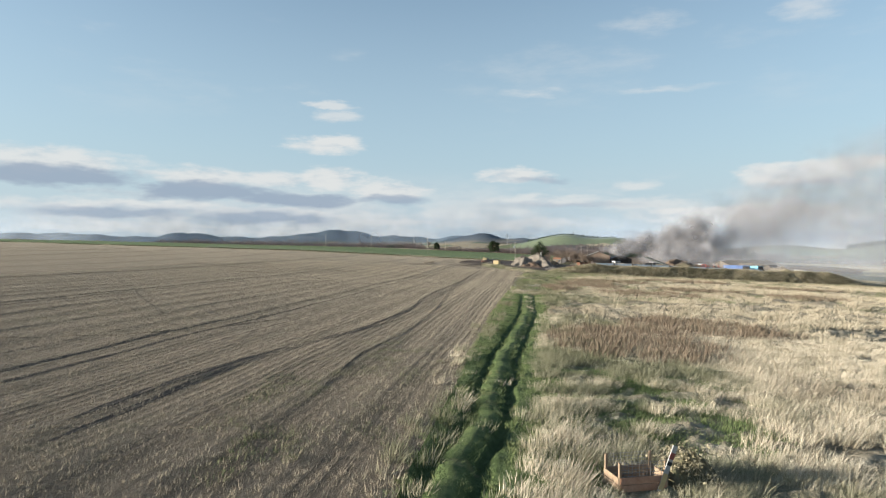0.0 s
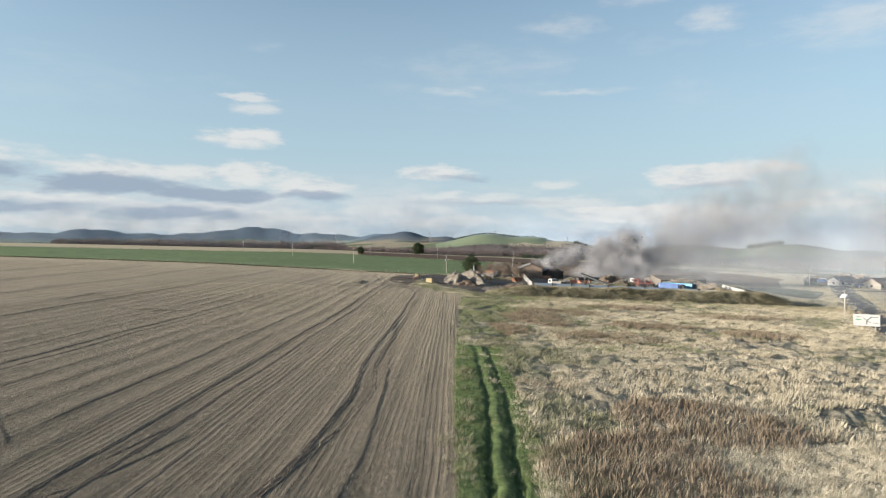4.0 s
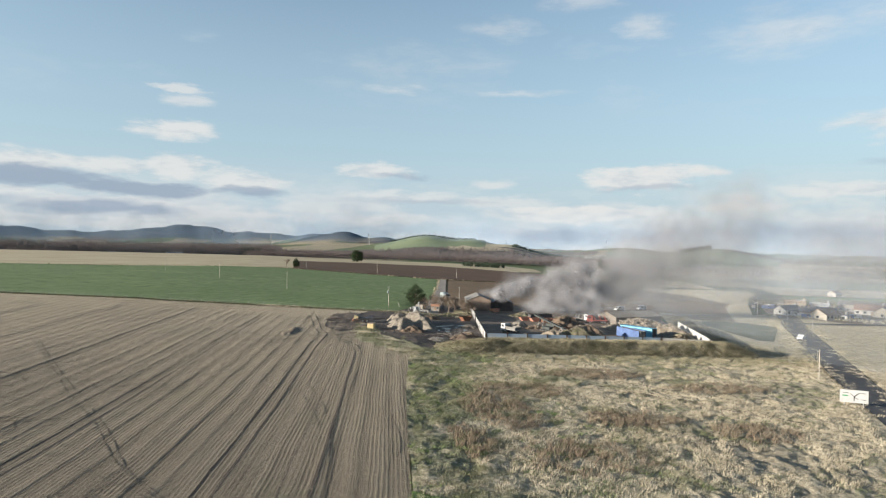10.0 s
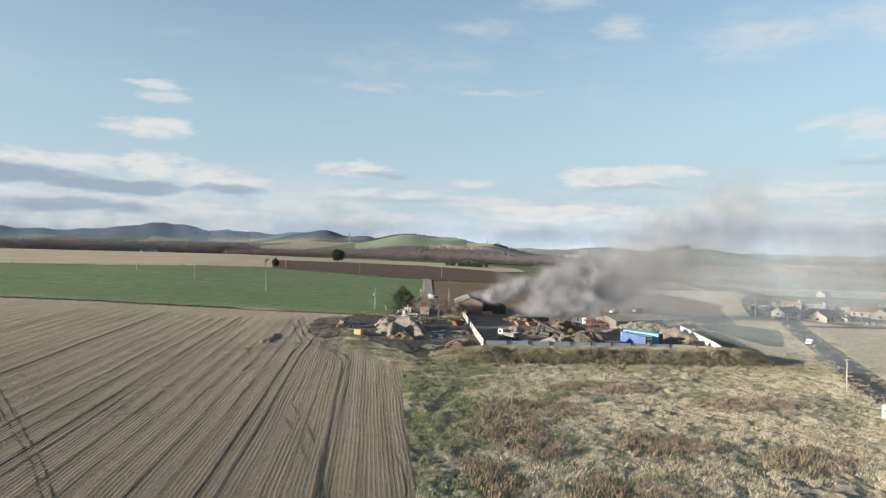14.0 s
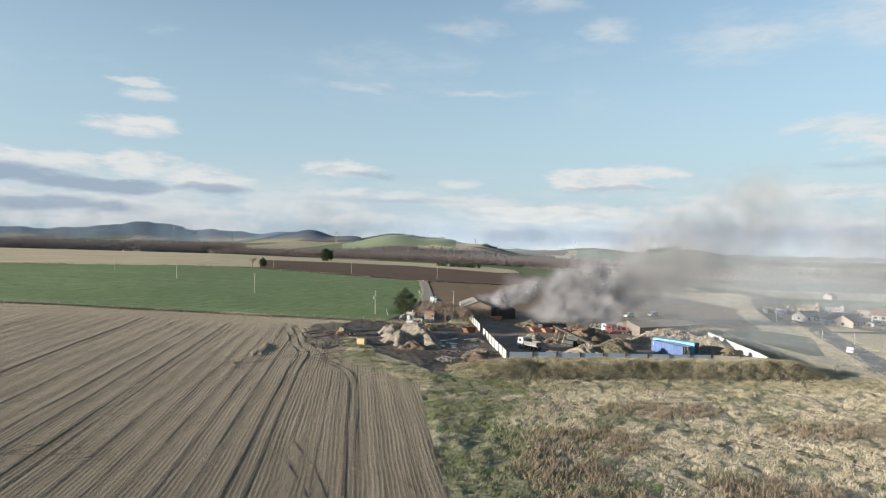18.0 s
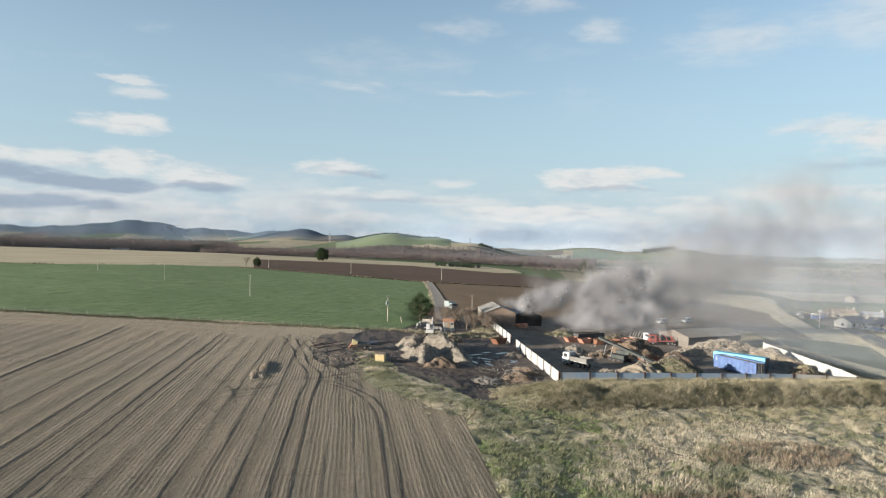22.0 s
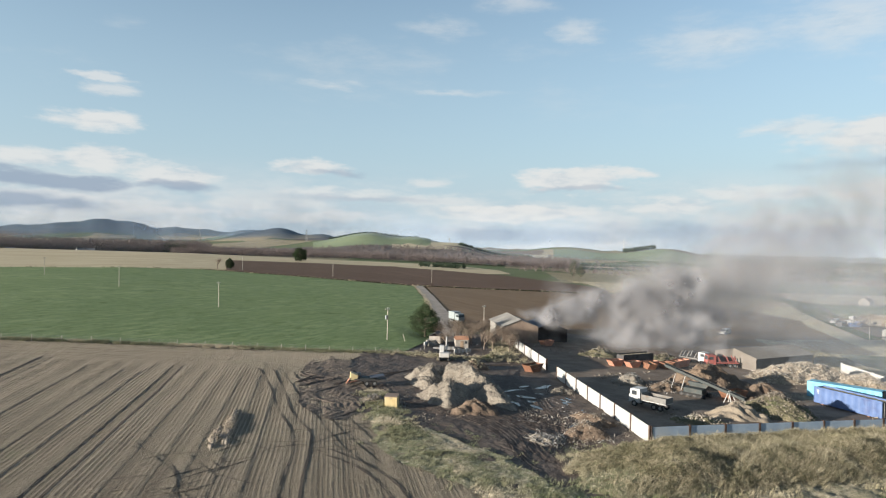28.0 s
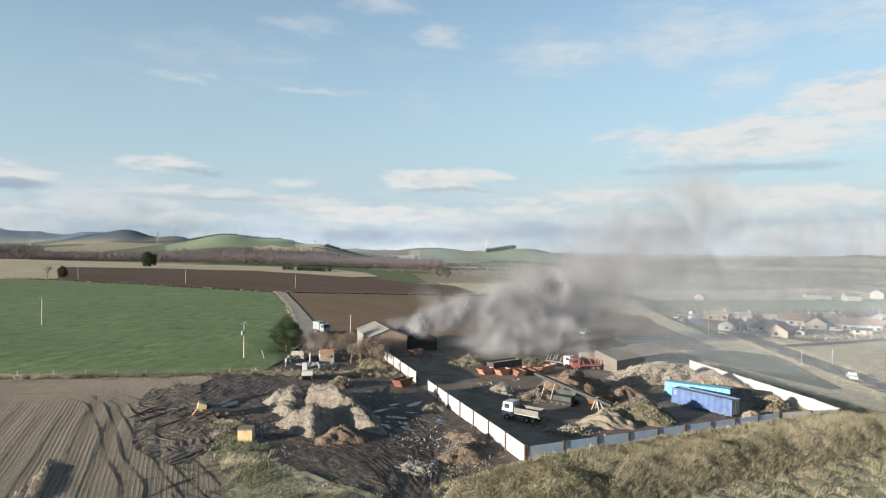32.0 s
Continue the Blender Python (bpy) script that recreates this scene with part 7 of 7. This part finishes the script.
scraps(((66, 98, 224, 246, 700), (60, 84, 203, 216, 420), (96, 112, 202, 232, 380), (72, 84, 262, 284, 260)), MAT["litter"], "broken wood, wire and rubble strewn over the yard", 0.20, 81)
scraps(((66, 90, 226, 240, 260), (104, 118, 204, 228, 320), (44, 52, 206, 236, 160), (34, 46, 202, 216, 120), (42, 62, 262, 286, 260), (16, 22, 222, 238, 120)), MAT["plastics"], "pale plastic and board scraps on the ground", 0.16, 84)
scraps(((22, 46, 216, 250, 700), (38, 50, 200, 216, 300)), MAT["rubble"], "stones spilt from the rubble heaps", 0.13, 87)

# ---- village across the road ----


def house(x, y, turn, w, d, h, rise, wall, roof, label, storeys=1, chimneys=1):
    ob = thing("house", x, y, turn, label, "house", "houses of the village")
    part("wall", prism([(-d / 2, -1.0), (d / 2, -1.0), (d / 2, h), (0, h + rise), (-d / 2, h)], "x", -w / 2, w / 2), wall, ob)
    slope = math.degrees(math.atan2(rise, d / 2))
    L = math.hypot(rise, d / 2) + 0.5
    for s in (-1, 1):
        part("roof_slope", box((w + 0.7, L, 0.16), (0, s * (d / 4 + 0.12), h + rise / 2 + 0.05), (-s * slope, 0, 0)), roof, ob)
    for c in range(chimneys):
        xx = (w / 2 - 0.6) * (1 if c == 0 else -1)
        ch = part("chimney", box((0.9, 0.6, 1.5), (xx, 0, h + rise + 0.5), bevel=0.03), wall, ob)
        part("pot", tube((xx, 0, h + rise + 1.2), (xx, 0, h + rise + 1.6), 0.14, 0.11, 8), MAT["terracotta"], ch)
    n = max(2, int(w / 3))
    for st in range(storeys):
        for i in range(n):
            xx = -w / 2 + w * (i + 0.5) / n
            for s in (-1, 1):
                if st == 0 and i == n // 2 and s < 0:
                    part("door", box((1.0, 0.08, 2.0), (xx, s * (d / 2 + 0.02), 1.0)), MAT["wood"], ob)
                    continue
                wd = part("window", box((1.3, 0.06, 1.1), (xx, s * (d / 2 + 0.01), 1.5 + 2.6 * st)), MAT["window"], ob)
                part("frame", box((1.5, 0.04, 0.08), (xx, s * (d / 2 + 0.03), 0.9 + 2.6 * st)), MAT["white_paint"], wd)
    for s in (-1, 1):
        part("window", box((0.06, 1.2, 1.0), (s * (w / 2 + 0.01), 0, 1.5 + (2.6 if storeys > 1 else 0))), MAT["window"], ob)
    return ob


HOUSES = ((233, 299, 8, 12, 8, 2.7, 2.6, "render_white", "roof_slate", "white gabled bungalow with a grey slate roof", 1), (238.5, 296, -50, 7, 6, 2.4, 2.0, "stone", "roof_slate", "small dark-roofed wing beside the white bungalow", 1),
          (267, 332, -40, 10, 9, 3.4, 1.6, "render_cream", "tan_sheet", "roadside filling station with a pale yellow roof", 1), (277, 326, -50, 10, 7, 2.8, 1.8, "render_white", "white_paint", "low white marquee-like hall", 1),
          (247, 294, -57, 14, 8, 2.6, 2.8, "render_cream", "roof_slate", "long cream bungalow with a grey slate roof", 1), (239, 283, 20, 14, 9, 2.7, 3.2, "render_cream", "roof_tile", "cream gabled house with a wide brown roof", 1),
          (247, 279.5, 20, 4, 4, 2.4, 0.5, "render_white", "roof_slate", "small white garage beside the brown-roofed house", 1), (300, 319, -57, 26, 14, 4.4, 2.0, "grey_sheet", "grey_sheet", "long pale grey workshop behind the houses", 1),
          (290, 307, -52, 14, 8, 3.0, 3.2, "render_white", "roof_tile", "white cottage with a brown roof and chimney", 1), (288, 296, 30, 12, 9, 3.0, 3.4, "render_cream", "roof_slate", "cream gabled house with a steep dark roof", 1))
MORE_HOUSES = ((301, 296, -57, 12, 8, 2.9, 2.6, "stone", "roof_slate", "stone cottage with a dark slate roof", 1), (304, 285, -57, 17, 8, 3.3, 3.2, "render_white", "roof_tile", "wide white house with two chimneys", 1),
          (289, 277.5, -50, 8, 5, 2.2, 0.8, "render_white", "roof_slate", "low white outbuilding before the wide house", 1), (331, 287, 25, 13, 8, 2.9, 3.0, "render_white", "roof_slate", "white house at the village end", 1),
          (322, 309, -50, 13, 8, 2.8, 2.8, "render_cream", "roof_tile", "cream cottage with a brown roof", 1), (350, 300, 40, 12, 9, 4.6, 3.0, "stone", "roof_slate", "stone house with tall chimneys", 2),
          (352, 322, 25, 13, 8, 2.8, 2.8, "render_white", "roof_slate", "white cottage with a slate roof", 1), (378, 290, 33, 12, 8, 2.8, 2.8, "render_cream", "roof_tile", "cream bungalow with a brown roof", 1),
          (404, 304, 18, 13, 8, 2.8, 2.8, "render_white", "roof_slate", "white cottage with a slate roof", 1), (400, 441, 20, 10, 7, 3.0, 2.6, "stone", "roof_tile", "small stone house beside the far road", 1),
          (571, 450, -40, 22, 10, 4.0, 2.6, "grey_sheet", "roof_slate", "far farm shed among bare trees", 1), (592, 432, -30, 14, 9, 4.5, 2.8, "stone", "roof_slate", "far stone farmhouse beside a shed", 2),
          (650, 436, 10, 20, 12, 6.0, 3.4, "stone", "roof_slate", "large grey farmhouse across the fields", 2))
for x, y, t, w, d, hh, rise, wm, rm, lab, st in HOUSES + MORE_HOUSES:
    house(x, y, t, w * 0.92, d * 0.9, hh * 0.92, rise * 0.8, MAT[wm], MAT[rm], lab, st, 2 if st > 1 else 1)
for i, (x, y, t) in enumerate(((-381, 1440, 10), (-262, 1400, 30), (-246, 1404, 0))):
    house(x, y, t, 13, 7, 3.4, 2.6, MAT["render_white"], MAT["roof_slate"], "far white farmhouse with a slate roof", 1, 2)
rnd = random.Random(9)
for i in range(22):
    x, y = rnd.choice(((239, 327), (262, 342), (279, 350), (250, 335), (235, 287), (262, 279), (256, 290), (284, 288))) 
    x, y = x + rnd.uniform(-7, 7), y + rnd.uniform(-4, 4)
    m = rnd.choice(("white_paint", "white_paint", "red", "blue", "dark", "steel"))
    van(x, y, rnd.uniform(0, 360), {"white_paint": "white van parked in the village", "red": "red van parked in the village", "blue": "blue van parked in the village", "dark": "black van parked in the village", "steel": "silver van parked in the village"}[m], MAT[m])
P = strip_points(260, [(226, 286), (262, 268), (300, 270), (345, 272), (400, 285)], 3.0)
stuff("garden_hedge", shards(P + np.array([0, 0, 0.7]), np.full(len(P), 0.35), 22, np.full(len(P), 1.1), 90, 0.8, 1.3), MAT["scrub"], "garden hedges and bushes round the houses", "hedge")
P = strip_points(200, [(240, 330), (300, 330), (360, 318), (420, 320)], 10.0)
stuff("village_trees", shards(P + np.array([0, 0, 3.0]), np.full(len(P), 0.12), 60, np.full(len(P), 2.2), 91, 1.2, 7.0), MAT["twigs"], "bare garden trees between the houses", "trees")
drape("village_ground", [(268, 236, 420), (300, 222, 460), (350, 258, 480)], 6, 6, MAT["yard"], 0.2, "grey-brown gardens and yards of the village", "ground")
drape("side_road", [(262, 204, 560), (266, 208, 560)], 3, 4, MAT["asphalt"], 0.32, "grey side road in front of the village", "road")
drape("green_strip", [(352, 270, 560), (430, 345, 640)], 8, 8, MAT["pasture"], 0.3, "green field behind the village", "field")
drape("pale_strip", [(434, 345, 700), (560, 420, 800)], 10, 10, MAT["pale_stubble"], 0.45, "pale stubble field behind the village", "field")
drape("pale_strip", [(486, 232, 330), (640, 300, 400)], 10, 10, MAT["pale_stubble"], 0.5, "pale field edge beyond the ploughed land", "field")
# dull winter green, darkened to put the smoke's shadow into the colour
MAT["shaded_green"] = plain("grass_under_smoke_shadow", (0.06, 0.072, 0.042), (0.10, 0.105, 0.065), 0.2, 0.95, bump=0.4)
drape("green_strip", [(216, 148, 154), (240, 152, 176), (252, 154, 186), (262, 158, 180), (266, 162, 172)], 3, 3, MAT["shaded_green"], 0.2, "green grass darkened for smoke shadow between the yard and the road", "field")
drape("dry_slope", [(264, 177, 193), (284, 189, 201), (296, 197, 210), (309, 206, 220), (324, 216, 231), (344, 234, 246), (386, 241, 280), (440, 236, 330), (478, 230, 350)], 4, 4, MAT["rough"], 0.24, "dry grass strip beside the ploughed field", "grass")


def turbine(x, y, h):
    ob = thing("wind_turbine", x, y, -35, "tall white wind turbine on the far hill", "wind turbine")
    part("tower", tube((0, 0, -2), (0, 0, h), 1.6, 0.9, 12), MAT["white_paint"], ob)
    n = part("nacelle", box((2.4, 5.0, 2.6), (0, 0, h + 0.8), bevel=0.4), MAT["white_paint"], ob)
    for a in (90, 210, 330):
        d = Vector((math.cos(radians(a)), 0, math.sin(radians(a))))
        part("blade", tube(Vector((0, -3.0, h + 0.8)), Vector((0, -3.0, h + 0.8)) + d * h * 0.55, 0.9, 0.2, 6), MAT["white_paint"], n)


turbine(1480, 2290, 42)


def pylon(x, y, h):
    ob = thing("pylon", x, y, 20, "grey lattice electricity pylon below the hills", "pylon")
    bm = bmesh.new()
    w = h * 0.09
    for sx in (-1, 1):
        for sy in (-1, 1):
            tube((sx * w, sy * w, -1), (sx * 0.6, sy * 0.6, h), 0.35, 0.25, 5, bm)
    for i in range(7):
        f0, f1 = i / 7, (i + 1) / 7
        a, b = w + (0.6 - w) * f0, w + (0.6 - w) * f1
        tube((-a, -a, h * f0), (b, -b, h * f1), 0.2, n=4, bm=bm), tube((a, -a, h * f0), (-b, -b, h * f1), 0.2, n=4, bm=bm)
    part("tower", bm, MAT["steel"], ob)
    for z in (0.62, 0.78, 0.94):
        part("arm", tube((-h * 0.17, 0, h * z), (h * 0.17, 0, h * z), 0.35, n=5), MAT["steel"], ob)


for x, y in ((-120, 2600), (560, 2700), (270, 2650), (900, 2750)):
    pylon(x, y, 46)

# ---- smoke ----


def smoke_mat(name, tone, scale, ragged=False):
    """Smoke: thickness from the mesh, broken up by noise; ragged smoke is eaten away at the rim and billowed."""
    m = bpy.data.materials.new(name)
    m.use_nodes = True
    n, l = m.node_tree.nodes, m.node_tree.links
    n.clear()
    att = n.new("ShaderNodeAttribute")
    att.attribute_name = "veil"
    pos = n.new("ShaderNodeNewGeometry")
    tex = n.new("ShaderNodeTexNoise")
    tex.inputs["Scale"].default_value, tex.inputs["Detail"].default_value = scale, 5
    l.new(pos.outputs["Position"], tex.inputs["Vector"])
    mr = n.new("ShaderNodeMapRange")
    mr.interpolation_type = "SMOOTHSTEP"
    mul = n.new("ShaderNodeMath")
    mul.operation = "MULTIPLY"
    dif, tra, add, trn, mix, out = (n.new(k) for k in ("ShaderNodeBsdfDiffuse", "ShaderNodeBsdfTranslucent", "ShaderNodeMixShader", "ShaderNodeBsdfTransparent", "ShaderNodeMixShader", "ShaderNodeOutputMaterial"))
    if ragged:
        rim = n.new("ShaderNodeAttribute")
        rim.attribute_name = "rim"
        eaten = n.new("ShaderNodeMath")
        eaten.operation = "MULTIPLY_ADD"
        eaten.inputs[1].default_value = 1.5
        l.new(tex.outputs["Fac"], eaten.inputs[0]), l.new(rim.outputs["Fac"], eaten.inputs[2])
        mr.inputs["From Min"].default_value, mr.inputs["From Max"].default_value = 0.72, 1.80
        l.new(eaten.outputs[0], mr.inputs["Value"])
        bump = n.new("ShaderNodeBump")
        bump.inputs["Strength"].default_value, bump.inputs["Distance"].default_value = 0.12, 2.5
        l.new(tex.outputs["Fac"], bump.inputs["Height"])
        l.new(bump.outputs[0], dif.inputs["Normal"])
    else:
        mr.inputs["From Min"].default_value, mr.inputs["From Max"].default_value = 0.22, 0.74
        l.new(tex.outputs["Fac"], mr.inputs["Value"])
    l.new(att.outputs["Fac"], mul.inputs[0]), l.new(mr.outputs[0], mul.inputs[1])
    dif.inputs["Color"].default_value = tra.inputs["Color"].default_value = tone
    add.inputs[0].default_value = 0.45
    l.new(dif.outputs[0], add.inputs[1]), l.new(tra.outputs[0], add.inputs[2])
    l.new(mul.outputs[0], mix.inputs[0]), l.new(trn.outputs[0], mix.inputs[1]), l.new(add.outputs[0], mix.inputs[2])
    l.new(mix.outputs[0], out.inputs[0])
    return m


MAT["smoke"] = smoke_mat("grey_smoke", (0.345, 0.34, 0.348, 1), 0.11, True)
# the blue of distant air is put into the far haze sheets' colour
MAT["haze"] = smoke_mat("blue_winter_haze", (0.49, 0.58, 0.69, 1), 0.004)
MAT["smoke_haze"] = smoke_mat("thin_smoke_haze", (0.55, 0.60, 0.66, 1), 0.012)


def smoke_plume():
    """Billows of smoke drifting east from the fire: curved veils, thick in the middle and eaten away at the rim."""
    g = np.random.default_rng(77)
    ob = thing("smoke_plume", 90, 272, 0, "grey smoke rising from the burning yard and drifting off", "smoke")
    o = np.array([90.0, 272.0, at(90, 272) + 0.1])
    n, m = 28, 11
    U, Rr = np.meshgrid(np.linspace(0, 2 * math.pi, n + 1), np.linspace(0, 1, m), indexing="ij")
    puffs = []
    for i in range(96):      # thick billows at the fire
        f = g.random()
        puffs.append((np.array([76 + 36 * f + g.normal() * 2, 290 - 16 * f + g.normal() * 3, 6.5 + 5 * f + g.random() * (2 + 7 * f)]), 2.3 + 2.0 * g.random() + 4.5 * f, 0.50))
    for i in range(46):      # low smoke lying behind the skips
        f = g.random()
        puffs.append((np.array([89 + 26 * f + g.normal() * 2, 268 + g.normal() * 4, 2.5 + g.random() * (4 + 5 * f)]), 3.4 + 2.6 * g.random() + 1.5 * f, 0.46))
    for i in range(72):      # the leaning cloud
        f = (i + g.random()) / 72
        puffs.append((np.array([93 + 62 * f + g.normal() * 6, 278 + 10 * f + g.normal() * 8, 6 + 16 * f + g.normal() * (4 + 3 * f)]), 6 + 8 * f, 0.38 - 0.22 * f))
    for i in range(30):      # the thinning column
        f = (i + g.random()) / 30
        puffs.append((np.array([128 + 78 * f + g.normal() * 8, 284 + 16 * f + g.normal() * 9, 18 + 30 * f + g.normal() * 7]), 12 + 12 * f, 0.22 - 0.12 * f))
    for i in range(34):      # low veil trailing over the fields to the east
        f = (i + g.random()) / 34
        puffs.append((np.array([116 + 260 * f + g.normal() * 10, 284 + 50 * f + g.normal() * 18, 8 + 20 * f + g.normal() * 6]), 20 + 34 * f, 0.15 - 0.04 * f))
    for i, (c, r, dens) in enumerate(puffs):
        ph = g.random(6) * 6.283
        edge = 1 + 0.16 * np.sin(U * 2 + ph[0]) + 0.12 * np.sin(U * 3 + ph[1]) + 0.08 * np.sin(U * 5 + ph[2])
        a, b = np.cos(U) * Rr * edge, np.sin(U) * Rr * edge * 0.85
        bulge = 0.45 * (1 - Rr ** 2)
        turn = math.radians(-24 + g.normal() * 13)
        tip = g.normal() * 0.25
        # local frame: a to the side, b up, bulge towards the south
        X = a * math.cos(turn) - bulge * math.sin(turn)
        Y = a * math.sin(turn) - bulge * math.cos(turn) + tip * b
        V = np.stack([X, Y, b], -1).reshape(-1, 3) * r + c - np.array([o[0], o[1], 0.0])
        me = mesh_of("billow", V, grid_faces(n + 1, m), MAT["smoke"])
        low = np.clip((V[:, 2] - 0.3) / 2.5, 0, 1)
        thin = dens * ((1 - Rr ** 2) ** 1.2).ravel() * low
        me.attributes.new("veil", "FLOAT", "POINT").data.foreach_set("value", thin.astype(np.float32))
        me.attributes.new("rim", "FLOAT", "POINT").data.foreach_set("value", (1 - Rr).ravel().astype(np.float32))
        tagged(part("billow", me, MAT["smoke"], ob), kind="stuff")


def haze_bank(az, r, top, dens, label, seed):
    """A see-through sheet standing in for thin drifting haze between two bearings, thickest near the ground."""
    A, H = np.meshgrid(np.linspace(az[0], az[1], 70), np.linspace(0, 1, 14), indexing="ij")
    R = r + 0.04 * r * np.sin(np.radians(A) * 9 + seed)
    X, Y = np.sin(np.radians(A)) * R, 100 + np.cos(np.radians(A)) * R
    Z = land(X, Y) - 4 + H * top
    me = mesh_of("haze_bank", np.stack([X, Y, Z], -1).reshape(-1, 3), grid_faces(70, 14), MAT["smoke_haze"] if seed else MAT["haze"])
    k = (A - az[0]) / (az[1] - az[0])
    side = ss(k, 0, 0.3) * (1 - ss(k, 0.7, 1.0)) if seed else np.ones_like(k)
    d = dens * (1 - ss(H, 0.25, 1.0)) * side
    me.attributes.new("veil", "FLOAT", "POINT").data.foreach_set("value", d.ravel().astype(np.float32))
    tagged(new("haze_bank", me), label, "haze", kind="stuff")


scene.cycles.transparent_max_bounces = 48
smoke_plume()
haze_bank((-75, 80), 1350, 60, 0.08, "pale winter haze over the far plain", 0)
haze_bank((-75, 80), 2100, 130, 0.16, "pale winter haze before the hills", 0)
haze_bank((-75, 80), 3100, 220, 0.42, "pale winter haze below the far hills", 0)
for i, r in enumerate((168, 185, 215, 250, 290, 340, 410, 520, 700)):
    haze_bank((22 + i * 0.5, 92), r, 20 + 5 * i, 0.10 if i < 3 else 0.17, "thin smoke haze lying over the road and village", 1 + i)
